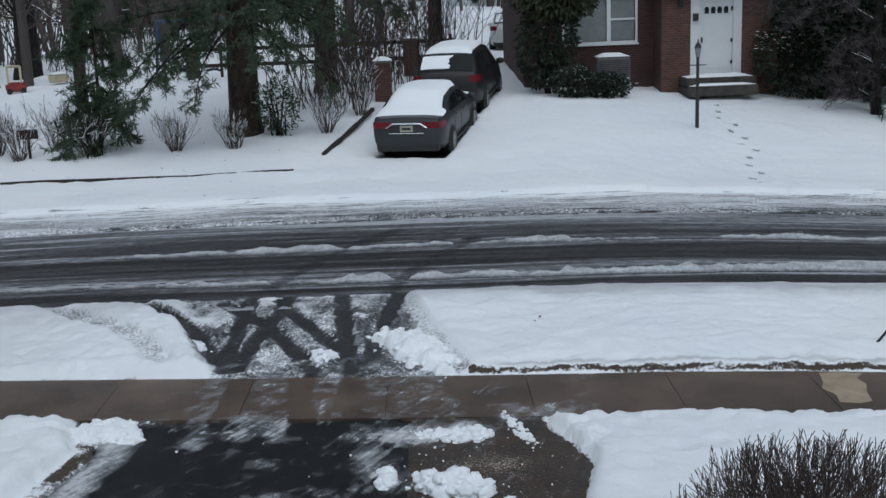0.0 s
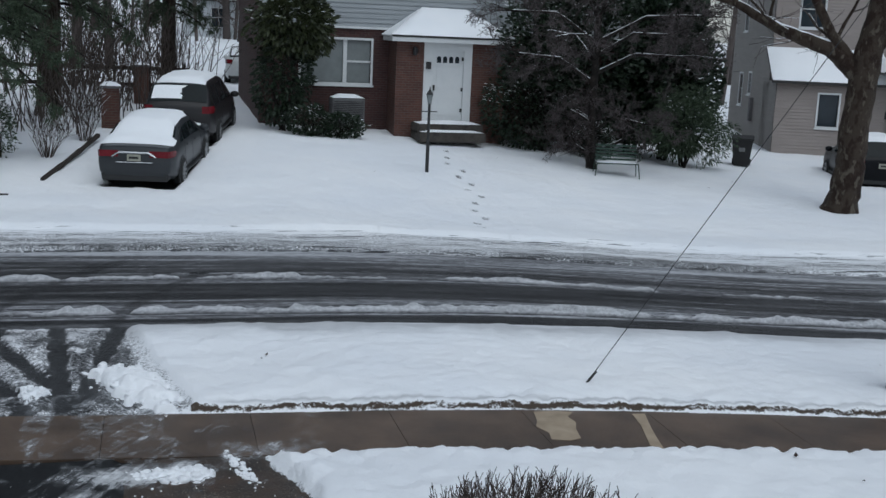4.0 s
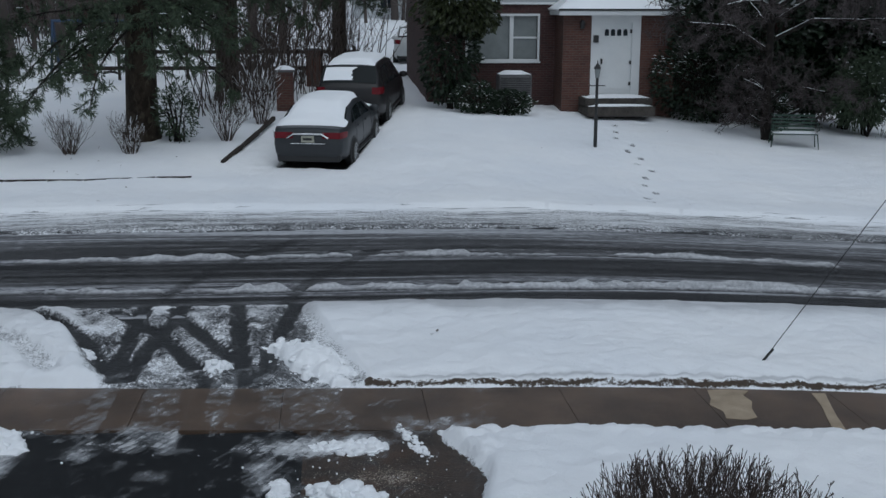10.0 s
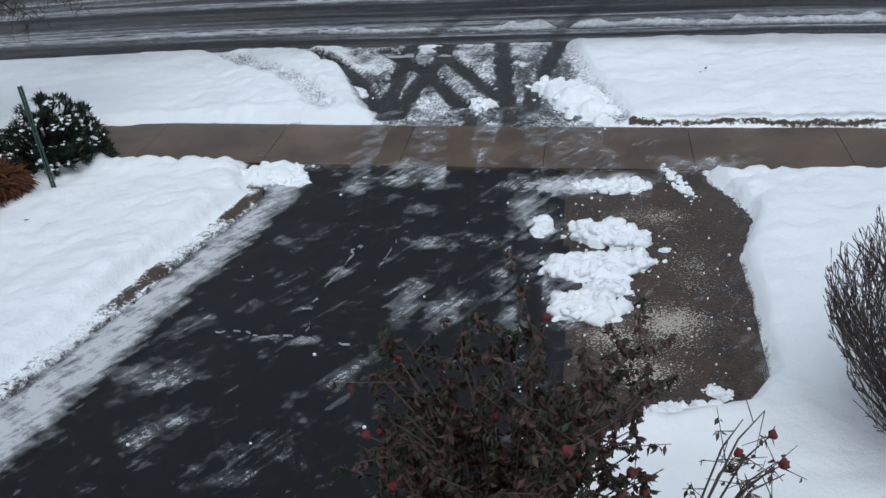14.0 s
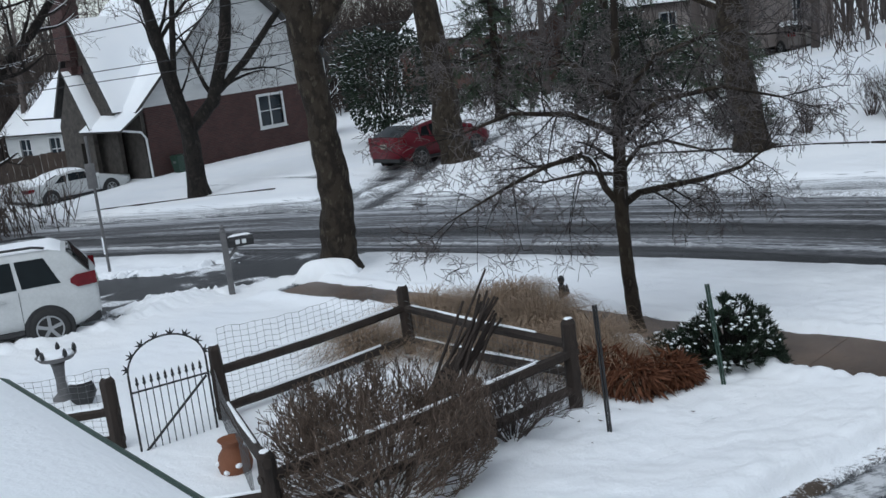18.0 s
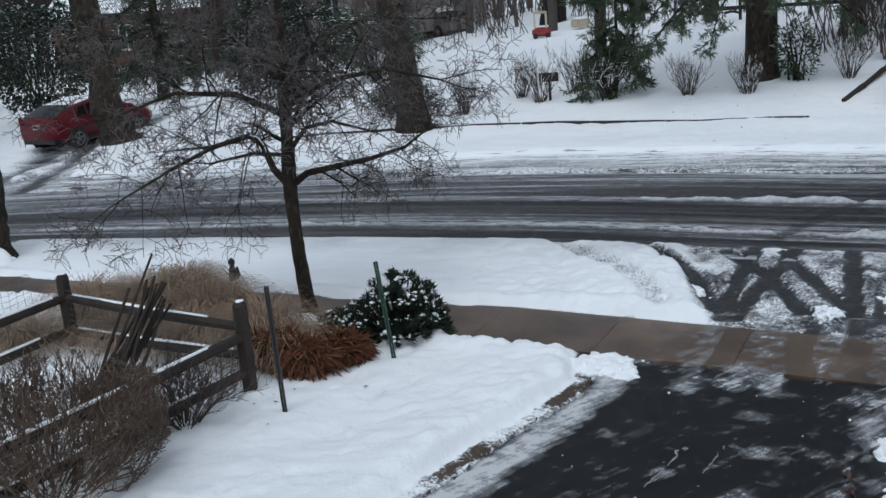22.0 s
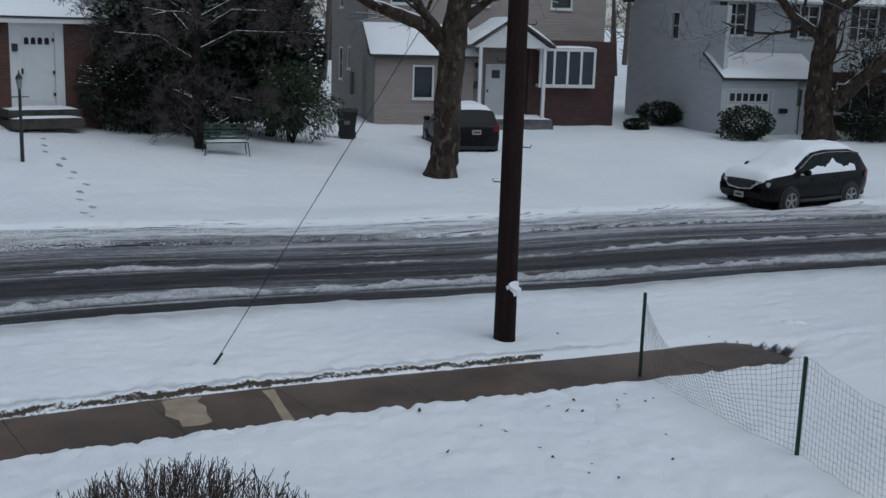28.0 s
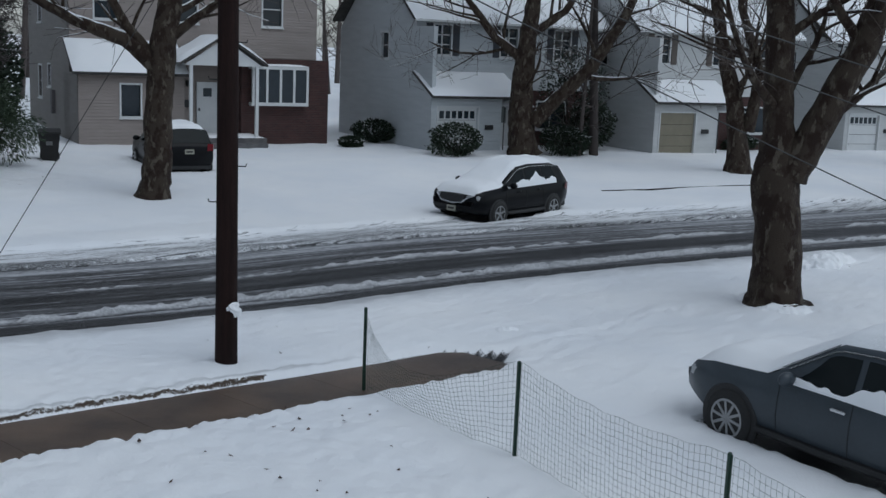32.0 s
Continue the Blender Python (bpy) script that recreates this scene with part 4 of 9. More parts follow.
BARK = bark_material("mottled_sycamore_bark", (0.024, 0.0125, 0.008), (0.058, 0.043, 0.031), (0.125, 0.106, 0.082), 3.6)
BARK_DARK = bark_material("wet_dark_bark", (0.009, 0.0068, 0.0055), (0.020, 0.0155, 0.0125), (0.040, 0.033, 0.027), 5.0)
BARK_TAN = bark_material("brown_grey_bark", (0.021, 0.0145, 0.0095), (0.050, 0.037, 0.0245), (0.088, 0.071, 0.050), 5.0)
TWIG = leafy("bare_brown_twig", (0.036, 0.028, 0.025), (0.115, 0.090, 0.078), 0.8)
TWIG_GREY = leafy("grey_brown_twig", (0.045, 0.038, 0.036), (0.135, 0.112, 0.102), 0.8)
TWIG_ICE = leafy("icy_grey_twig", (0.016, 0.0125, 0.012), (0.17, 0.145, 0.14), 0.45)
TWIG_PURPLE = leafy("icy_purple_brown_twig", (0.026, 0.021, 0.021), (0.115, 0.094, 0.094), 0.55)
TWIG_BLACK = leafy("wet_black_twig", (0.018, 0.014, 0.012), (0.062, 0.050, 0.042), 0.7)
HEDGE_TWIG = leafy("brown_hedge_twig", (0.026, 0.019, 0.017), (0.125, 0.095, 0.082), 0.7)
TWIG_BUSH = leafy("pale_brown_twig", (0.045, 0.033, 0.026), (0.215, 0.155, 0.118), 0.75)
STONE_DARK = surface("dark_field_stone", (0.022, 0.019, 0.017), (0.085, 0.074, 0.064), 3.5, 0.9, fine=5, bumps=0.7, dist=0.03)
LEAF_OLIVE = leafy("dull_green_rose_leaf", (0.008, 0.011, 0.006), (0.032, 0.036, 0.018), 0.4)
NEEDLE = leafy("pine_needles", (0.018, 0.033, 0.020), (0.088, 0.118, 0.070), 0.6)
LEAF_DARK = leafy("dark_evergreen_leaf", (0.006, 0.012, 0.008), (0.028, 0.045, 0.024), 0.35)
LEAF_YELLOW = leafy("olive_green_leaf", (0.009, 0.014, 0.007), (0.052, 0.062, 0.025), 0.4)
LEAF_RED = leafy("bronze_rose_leaf", (0.024, 0.013, 0.010), (0.095, 0.046, 0.036), 0.5)
LEAF_RUST = leafy("rust_dead_leaf", (0.0646, 0.02176, 0.00952), (0.1496, 0.0578, 0.0272), 0.75)
STRAW = leafy("dry_tan_grass", (0.15, 0.105, 0.072), (0.42, 0.31, 0.22), 0.8)
WOOD_DARK = surface("dark_weathered_wood", (0.010, 0.0068, 0.005), (0.040, 0.027, 0.020), 4, 0.85, stretch=(1, 1, 0.3), fine=8, bumps=0.6, dist=0.02)
FENCE_BROWN = surface("brown_fence_board", (0.028, 0.020, 0.015), (0.070, 0.050, 0.038), 3, 0.85, stretch=(1, 1, 0.3), vary=0.3)
POLE_WOOD = surface("creosoted_pole_wood", (0.0085, 0.0042, 0.0036), (0.026, 0.0125, 0.0108), 5, 0.85, spec=0.2, stretch=(3, 3, 0.25), fine=8, bumps=0.6, dist=0.02)
GREEN_METAL = surface("dark_green_metal", (0.012, 0.035, 0.024), (0.025, 0.058, 0.040), 8, 0.5)
WIRE = surface("galvanised_wire", (0.13, 0.13, 0.13), (0.221, 0.221, 0.221), 8, 0.5, metal=0.4)
TERRACOTTA = surface("wet_terracotta", (0.1496, 0.051, 0.0204), (0.2176, 0.0816, 0.0374), 5, 0.7)
RUBBER = surface("tyre_rubber", (0.010, 0.010, 0.010), (0.020, 0.020, 0.020), 20, 0.75)
ALLOY = surface("alloy_rim", (0.234, 0.2405, 0.247), (0.338, 0.3445, 0.351), 4, 0.35, metal=0.5, bumps=0)
BLACK_TRIM = surface("black_plastic_trim", (0.008, 0.008, 0.009), (0.016, 0.016, 0.017), 8, 0.55)
CAR_GLASS = glass_material("tinted_car_glass", (0.008, 0.0105, 0.0115), 0.05)
CAR_GLASS.node_tree.nodes["Principled BSDF"].inputs["Specular IOR Level"].default_value = 0.1
RED_LAMP = surface("red_tail_lamp", (0.085, 0.004, 0.008), (0.16, 0.008, 0.014), 6, 0.25, bumps=0, spec=0.3)
CLEAR_LAMP = surface("clear_head_lamp", (0.35, 0.36, 0.38), (0.5, 0.51, 0.52), 6, 0.15, bumps=0)
CHROME = surface("chrome", (0.45, 0.46, 0.47), (0.6, 0.61, 0.62), 6, 0.2, metal=0.9, bumps=0)
PLATE = surface("pale_number_plate", (0.273, 0.273, 0.221), (0.338, 0.3315, 0.273), 6, 0.5, bumps=0)


def paint(name, c, rough=0.4):
    m = surface(name, tuple(k * 0.85 for k in c), tuple(k * 1.12 for k in c), 2.0, rough, bumps=0.03)
    m.node_tree.nodes["Principled BSDF"].inputs["Coat Weight"].default_value = 0.10
    m.node_tree.nodes["Principled BSDF"].inputs["Specular IOR Level"].default_value = 0.28
    m.node_tree.nodes["Principled BSDF"].inputs["Coat Roughness"].default_value = 0.12
    return m


PAINT_GREY = paint("graphite_car_paint", (0.030, 0.033, 0.037))
PAINT_BLACK = paint("black_car_paint", (0.0035, 0.004, 0.0055), 0.3)
PAINT_BLACK.node_tree.nodes["Principled BSDF"].inputs["Specular IOR Level"].default_value = 0.14
PAINT_BLACK.node_tree.nodes["Principled BSDF"].inputs["Coat Weight"].default_value = 0.05
PAINT_BROWN = paint("dark_bronze_car_paint", (0.016, 0.015, 0.016))
PAINT_BLUE = paint("slate_blue_car_paint", (0.050, 0.062, 0.074))
PAINT_TAN = paint("pale_taupe_car_paint", (0.16, 0.145, 0.135))
PAINT_WHITE = paint("white_car_paint", (0.50, 0.51, 0.51))
PAINT_RED = paint("dark_red_car_paint", (0.115, 0.005, 0.013))


# ---- raw meshes of many small pieces ----
class Pile:
    """Collects tubes, blades and leaves as plain lists."""

    def __init__(self):
        self.v, self.f = [], []

    def tube(self, pts, radii, sides=5, rough=0.0):
        n, base, side = len(pts), len(self.v), None
        for i in range(n):
            p = pts[i]
            d = (pts[min(i + 1, n - 1)] - pts[max(i - 1, 0)])
            d = d.normalized() if d.length > 1e-9 else Vector((0, 0, 1))
            side = d.orthogonal() if side is None else side - d * side.dot(d)
            side.normalize()
            up = d.cross(side)
            r = radii[i]
            for k in range(sides):
                a = 2 * math.pi * k / sides
                o = side * math.cos(a) + up * math.sin(a)
                w = r * (1 + rough * (noise.noise((p + o * r) * 2.2) + 0.6 * noise.noise((p + o * r) * 6.0))) if rough else r
                self.v.append(tuple(p + o * w))
        for i in range(n - 1):
            o = base + i * sides
            for k in range(sides):
                k2 = (k + 1) % sides
                self.f.append((o + k, o + k2, o + sides + k2, o + sides + k))

    def quad(self, a, b, c, d):
        o = len(self.v)
        self.v += [tuple(a), tuple(b), tuple(c), tuple(d)]
        self.f.append((o, o + 1, o + 2, o + 3))

    def leaf(self, p, d, side, length, width):
        """A pointed leaf, folded a little along its rib."""
        o = len(self.v)
        up = d.cross(side) * width * 0.35
        self.v += [tuple(p), tuple(p + d * length * 0.45 + side * width + up), tuple(p + d * length), tuple(p + d * length * 0.45 - side * width + up)]
        self.f += [(o, o + 1, o + 2), (o, o + 2, o + 3)]

    def make(self, name, material, parent=None, label="", smooth_faces=True):
        ob = mesh_ob(name, self.v, self.f, material, parent, label, smooth_faces)
        if parent is not None and name != "trunk":
            ob["kind"] = "stuff"
        return ob


def rnd_dir(rng, up=0.0):
    v = Vector((rng.gauss(0, 1), rng.gauss(0, 1), rng.gauss(0, 1) + up))
    return v.normalized()


def grow(rng, wood, twig, snow, p, d, length, r, level, spread=0.6, lift=0.15, kids=4, snow_at=0.5, wob=0.18, min_r=0.004, droop=0.0):
    """A limb that wanders, thins and bears smaller limbs; snow lies along those that run level."""
    n = 5 if level > 1 else 4
    pts, rad = [p.copy()], [r]
    for i in range(n):
        d = (d + rnd_dir(rng) * wob + Vector((0, 0, lift * 0.25 - droop * (i / n)))).normalized()
        p = p + d * (length / n)
        pts.append(p.copy())
        rad.append(max(r * (1 - 0.72 * (i + 1) / n), min_r))
    (wood if level > 1 else twig).tube(pts, rad, 7 if r > 0.06 else 5 if level > 1 else 3)
    if snow is not None and r > 0.012 and abs(d.z) < 0.75 and rng.random() < snow_at:
        s = [q + Vector((0, 0, k * 0.8)) for q, k in zip(pts, rad)]
        snow.tube(s, [k * 0.5 + 0.003 for k in rad], 5)
    if level <= 0:
        return
    for i in range(kids if level > 1 else kids + 2):
        t = rng.uniform(0.25, 1.0) * n
        j = min(int(t), n - 1)
        q = pts[j].lerp(pts[j + 1], t - j)
        axis = (pts[j + 1] - pts[j]).normalized()
        off = rnd_dir(rng)
        off = (off - axis * off.dot(axis)).normalized()
        nd = (axis * (1 - spread) + off * spread + Vector((0, 0, lift))).normalized()
        grow(rng, wood, twig, snow, q, nd, length * rng.uniform(0.42, 0.68), max(rad[j] * 0.55, min_r), level - 1, spread, lift, kids, snow_at, wob, min_r, droop)


def tree(name, x, y, limbs, bark, twigs, label, seed, level=3, kids=4, buds=4, snowy=0.5, length=2.6, spread=0.6, lift=0.15, droop=0.0, snow_limbs=True, z=None, crown_from=1, min_r=0.006, end_kids=3, bare=0.35, limb_bark=None):
    """A tree from its main limbs: each a list of (across, ahead, up, radius); smaller wood grows out of them."""
    rng = random.Random(seed)
    t = empty(name, x, y, top(x, y) - 0.12 if z is None else z, 0, label, "tree")
    trunk, wood, twig, snow = Pile(), Pile(), Pile(), Pile()
    for li, limb in enumerate(limbs):
        pts, rad = [], []
        for i in range(len(limb) - 1):
            a, b = limb[i], limb[i + 1]
            for k in range(8):
                f = k / 8
                pts.append(Vector([a[c] * (1 - f) + b[c] * f for c in range(3)]) + rnd_dir(rng) * a[3] * 0.05 * (k > 0))
                rad.append(a[3] * (1 - f) + b[3] * f)
        pts.append(Vector(limb[-1][:3]))
        rad.append(limb[-1][3])
        if li == 0:
            rad[0], rad[1], rad[2] = rad[0] * 1.30, rad[1] * 1.15, rad[2] * 1.05
        trunk.tube(pts, rad, 20 if rad[0] > 0.2 else 12 if rad[0] > 0.12 else 8, 0.13 if rad[0] > 0.12 else 0.06)
        if snow_limbs and li > 0 and abs((pts[-1] - pts[0]).normalized().z) < 0.85:
            snow.tube([q + Vector((0, 0, k * 0.80)) for q, k in zip(pts[1:], rad[1:])], [k * 0.42 for k in rad[1:]], 6)
        for b in range(buds):
            f = rng.uniform(bare if li == 0 and crown_from else 0.25, 1.0) * (len(pts) - 1)
            j = min(int(f), len(pts) - 2)
            axis = (pts[j + 1] - pts[j]).normalized()
            off = rnd_dir(rng)
            off = (off - axis * off.dot(axis)).normalized()
            grow(rng, wood, twig, snow, pts[j].lerp(pts[j + 1], f - j), (axis * 0.45 + off * 0.8 + Vector((0, 0, lift))).normalized(), length * rng.uniform(0.7, 1.2), min(rad[j] * 0.4, 0.11), level, spread, lift, kids, snowy, droop=droop, min_r=min_r)
        for b in range(end_kids):
            grow(rng, wood, twig, snow, pts[-1], ((pts[-1] - pts[-2]).normalized() + rnd_dir(rng) * 0.5).normalized(), length, rad[-1] * 0.75, level, spread, lift, kids, snowy, droop=droop, min_r=min_r)
    trunk.make("trunk", bark, t)
    if wood.v:
        wood.make("limb", limb_bark or bark, t)
    if twig.v:
        twig.make("crown", twigs, t)
    if snow.v:
        snow.make("snow", SNOW, t, "snow lying along the limbs")
    return t


# ---- house parts ----
def wall(house, name, w, h, holes, material, at=(0, 0, 0), turn=0.0, label="", gable=0.0, depth=0.2):
    """An upright wall w wide and h high, facing local -y, with openings (x0, z0, x1, z1) through its thickness; gable adds a triangle on top."""
    bm = bmesh.new()
    xs = sorted({0.0, w, *(c for o in holes for c in (o[0], o[2]))})
    zs = sorted({0.0, h, *(c for o in holes for c in (o[1], o[3]))})
    m = pose(*at, 0, 0, turn)

    def q(*ps):
        bm.faces.new([bm.verts.new(m @ Vector(p)) for p in ps])

    for a, b in zip(xs, xs[1:]):
        for c, d in zip(zs, zs[1:]):
            if not any(o[0] <= a and b <= o[2] and o[1] <= c and d <= o[3] for o in holes):
                q((a, 0, c), (b, 0, c), (b, 0, d), (a, 0, d))
                q((b, depth, c), (a, depth, c), (a, depth, d), (b, depth, d))
    for a, c, b, d in holes:
        q((a, 0, c), (a, depth, c), (b, depth, c), (b, 0, c))
        q((a, 0, d), (b, 0, d), (b, depth, d), (a, depth, d))
        q((a, 0, c), (a, 0, d), (a, depth, d), (a, depth, c))
        q((b, 0, c), (b, depth, c), (b, depth, d), (b, 0, d))
    q((0, 0, 0), (0, 0, h), (0, depth, h), (0, depth, 0))
    q((w, 0, 0), (w, depth, 0), (w, depth, h), (w, 0, h))
    if gable:
        q((0, 0, h), (w, 0, h), (w / 2, 0, h + gable))
        q((w, depth, h), (0, depth, h), (w / 2, depth, h + gable))
    else:
        q((0, 0, h), (w, 0, h), (w, depth, h), (0, depth, h))
    made = part(name, bm, material, house, label)
    if material in COURSES:
        lap = bmesh.new()
        step, z = COURSES[material], 0.0
        while z < h + gable - 0.05:
            z1 = min(z + step, h + gable)
            inset = max(0.0, (z1 - h) / gable * w / 2) if gable else 0.0
            if z >= h and not gable:
                break
            cuts = sorted({inset, w - inset, *(c for o in holes for c in (o[0] - 0.05, o[2] + 0.05) if o[1] - 0.05 < z1 and z < o[3] + 0.05 and inset < c < w - inset)})
            for a, b in zip(cuts, cuts[1:]):
                if b - a < 0.03 or any(o[0] - 0.06 <= a and b <= o[2] + 0.06 and o[1] - 0.05 < z1 and z < o[3] + 0.05 for o in holes):
                    continue
                lo = [lap.verts.new(m @ Vector(p)) for p in ((a, -0.004, z), (b, -0.004, z), (b, -0.026, z), (a, -0.026, z), (b, -0.005, z1), (a, -0.005, z1))]
                lap.faces.new((lo[0], lo[1], lo[2], lo[3]))
                lap.faces.new((lo[3], lo[2], lo[4], lo[5]))
            z = z1
        bmesh.ops.recalc_face_normals(lap, faces=lap.faces)
        tagged(part("lap_siding", lap, material, house), kind="stuff")
    return made


def window(house, x0, z0, x1, z1, at=(0, 0, 0), turn=0.0, bars=1, rails=1, pane=None, shutters=None, trim=0.07, label="white-framed window"):
    """A sash window set in its opening: casing, panes, glazing bars, sill, and shutters where given."""
    m = pose(*at, 0, 0, turn)
    bm = bmesh.new()
    for a, b, c, d in ((x0 - trim, x0, z0 - trim, z1 + trim), (x1, x1 + trim, z0 - trim, z1 + trim), (x0, x1, z1, z1 + trim), (x0, x1, z0 - trim, z0)):
        box(bm, a, -0.035, c, b, 0.12, d)
    bm.transform(m)
    fr = part("window", bm, WHITE_PAINT, house, label)
    spans = [(x - 0.025, 0.03, z0, x + 0.025, 0.09, z1) for x in (x0 + (x1 - x0) * i / (bars + 1) for i in range(1, bars + 1))]
    spans += [(x0, 0.033, z - 0.022, x1, 0.087, z + 0.022) for z in (z0 + (z1 - z0) * i / (rails + 1) for i in range(1, rails + 1))]
    for span in spans:
        gb_ = box(bmesh.new(), *span)
        gb_.transform(m)
        part("glazing_bar", gb_, WHITE_PAINT, fr)
    g = box(bmesh.new(), x0, 0.10, z0, x1, 0.115, z1)
    g.transform(m)
    part("pane", g, pane or PANE, fr)
    s = box(bmesh.new(), x0 - trim - 0.03, -0.09, z0 - trim - 0.05, x1 + trim + 0.03, 0.0, z0 - trim)
    s.transform(m)
    part("sill", s, WHITE_PAINT, fr)
    if shutters:
        for sx in (x0 - trim - 0.36, x1 + trim + 0.02):
            b = bmesh.new()
            box(b, sx, -0.05, z0 - trim, sx + 0.34, -0.004, z1 + trim)
            k = z0
            while k < z1 - 0.05:
                box(b, sx + 0.04, -0.066, k, sx + 0.30, -0.05, k + 0.05)
                k += 0.085
            b.transform(m)
            part("shutter", b, shutters, house)
    return fr


def slab(house, name, quad, thick, material, label="", up=True):
    """A flat plate of some thickness on four corners."""
    bm = bmesh.new()
    a = [Vector(p) for p in quad]
    nrm = (a[1] - a[0]).cross(a[3] - a[0]).normalized()
    if nrm.z < 0:
        nrm = -nrm
    lo, hi = [bm.verts.new(p) for p in a], [bm.verts.new(p + nrm * thick) for p in a]
    bm.faces.new(lo)
    bm.faces.new(hi)
    for i in range(4):
        bm.faces.new((lo[i], lo[(i + 1) % 4], hi[(i + 1) % 4], hi[i]))
    bmesh.ops.recalc_face_normals(bm, faces=bm.faces)
    return part(name, bm, material, house, label)


def snow_slab(house, quad, thick=0.13, label="smooth snow on the roof"):
    """Snow on a roof plane, with a soft, uneven rim."""
    a = [Vector(p) for p in quad]
    nrm = (a[1] - a[0]).cross(a[3] - a[0]).normalized()
    if nrm.z < 0:
        nrm = -nrm
    nu = max(4, int((a[1] - a[0]).length / 0.3))
    nv = max(4, int((a[3] - a[0]).length / 0.3))
    vs, fs = [], []
    for j in range(nv + 1):
        for i in range(nu + 1):
            u, v = i / nu, j / nv
            p = a[0].lerp(a[1], u).lerp(a[3].lerp(a[2], u), v)
            e = min(u, 1 - u) * (a[1] - a[0]).length, min(v, 1 - v) * (a[3] - a[0]).length
            k = min(1.0, min(e) / 0.22) ** 0.5
            wob_ = noise.noise(p * 1.3) * 0.35
            vs.append(tuple(p + nrm * (0.006 + thick * k * (1 + wob_))))
    for j in range(nv):
        for i in range(nu):
            o = j * (nu + 1) + i
            fs.append((o, o + 1, o + nu + 2, o + nu + 1))
    return mesh_ob("snow", vs, fs, SNOW, house, label, True)


def roof_plane(house, quad, snowy=True, thick=0.12):
    slab(house, "roof", quad, thick, SHINGLE)
    if snowy:
        a = [Vector(p) for p in quad]
        nrm = (a[1] - a[0]).cross(a[3] - a[0]).normalized()
        nrm = -nrm if nrm.z < 0 else nrm
        snow_slab(house, [p + nrm * thick for p in a])


def trim_bar(house, a, b, size=0.12, material=None, name="trim"):
    bm = bmesh.new()
    tube(bm, [a, b], size / 2, 4)
    return part(name, bm, material or WHITE_PAINT, house)

# ---- the brick house across the street ----
def brick_house():
    h = empty("house", 0, 35.4, 0, 0, "dark red brick house with grey siding and white door", "house")
    g = 0.7
    wall(h, "wall", 13.4, 3.5, [(1.28, 1.76, 3.50, 3.10)], BRICK, (3.1, 0, g))
    wall(h, "gable_wall", 13.4, 4.0, [], SIDING_BLUE, (3.1, 0.02, g + 3.5), label="grey siding of the upper storey")
    wall(h, "side_wall", 9.0, 7.5, [], BRICK, (3.1, 9.2, g), -90)
    wall(h, "side_wall", 9.0, 7.5, [], BRICK, (16.5, 0.2, g), 90)
    window(h, 4.38, g + 1.76, 6.60, g + 3.10, bars=0, rails=0, pane=PANE_PALE, label="white-framed double window with pale blinds")
    boxed("mullion", (5.72, 0.02, g + 1.76, 5.84, 0.09, g + 3.10), WHITE_PAINT, h)
    boxed("blind", (4.40, 0.09, 3.05, 5.72, 0.098, 3.79), PANE_PALE, h, "half-drawn pale blind")
    boxed("sash_rail", (5.84, 0.05, 3.10, 6.60, 0.09, 3.16), WHITE_PAINT, h)
    trim_bar(h, (3.0, -0.06, 4.19), (16.6, -0.06, 4.19), 0.10)
    roof_plane(h, [(2.8, -0.4, 8.1), (16.9, -0.4, 8.1), (16.9, 4.7, 11.2), (2.8, 4.7, 11.2)])
    # entrance: brick piers, door, little roof
    box_y = -1.2
    for pa, pb in ((7.18, 8.06), (9.62, 10.7)):
        boxed("entrance_wall", (pa, box_y, g, pb, 0.0, 3.86), BRICK_WARM, h, "brown-red brick pier of the entrance")
    fr = bmesh.new()
    box(fr, 8.06, box_y + 0.02, 1.40, 8.36, box_y + 0.25, 3.86)
    box(fr, 9.36, box_y + 0.02, 1.40, 9.62, box_y + 0.25, 3.86)
    box(fr, 8.36, box_y + 0.02, 3.60, 9.36, box_y + 0.25, 3.86)
    part("door_frame", fr, WHITE_PAINT, h)
    d = bmesh.new()
    box(d, 8.36, box_y + 0.10, 1.42, 9.36, box_y + 0.16, 3.60)
    for z0, z1 in ((1.58, 2.30), (2.42, 3.10)):
        box(d, 8.50, box_y + 0.085, z0, 9.22, box_y + 0.10, z1, 0.006)
    door = part("door", d, WHITE_PAINT, h, "white panelled front door with small arched panes")
    for i in range(4):
        b = bmesh.new()
        x = 8.50 + i * 0.195
        box(b, x, box_y + 0.075, 3.22, x + 0.13, box_y + 0.099, 3.36)
        lathe(b, [(0.065, box_y + 0.075), (0.065, box_y + 0.099)], 12, (x + 0.065, 0, 3.36), "y")
        part("pane", b, PANE, door)
    boxed("handle", (8.40, box_y + 0.03, 2.36, 8.44, box_y + 0.10, 2.52), BLACK_PAINT, door)
    for z in (1.70, 2.35, 3.30):
        boxed("hinge", (9.30, box_y + 0.06, z, 9.38, box_y + 0.10, z + 0.11), BLACK_PAINT, door)
    boxed("letter_box", (8.13, box_y - 0.08, 3.02, 8.28, box_y + 0.02, 3.24), BLACK_PAINT, h, "small black letter box")
    lan = bmesh.new()
    lathe(lan, [(0.02, 0), (0.07, 0.03), (0.09, 0.2), (0.03, 0.28)], 8, (7.75, box_y - 0.1, 3.42))
    part("wall_lantern", lan, BLACK_PAINT, h)
    # hipped roof over the entrance
    a, b, c, dd = (6.95, box_y - 0.35, 3.98), (10.95, box_y - 0.35, 3.98), (9.6, 0.05, 4.85), (8.2, 0.05, 4.85)
    roof_plane(h, [a, b, c, dd], True, 0.06)
    slab(h, "roof", [a, dd, (6.95, 0.05, 3.98), (6.95, 0.04, 3.98)], 0.06, SNOW)
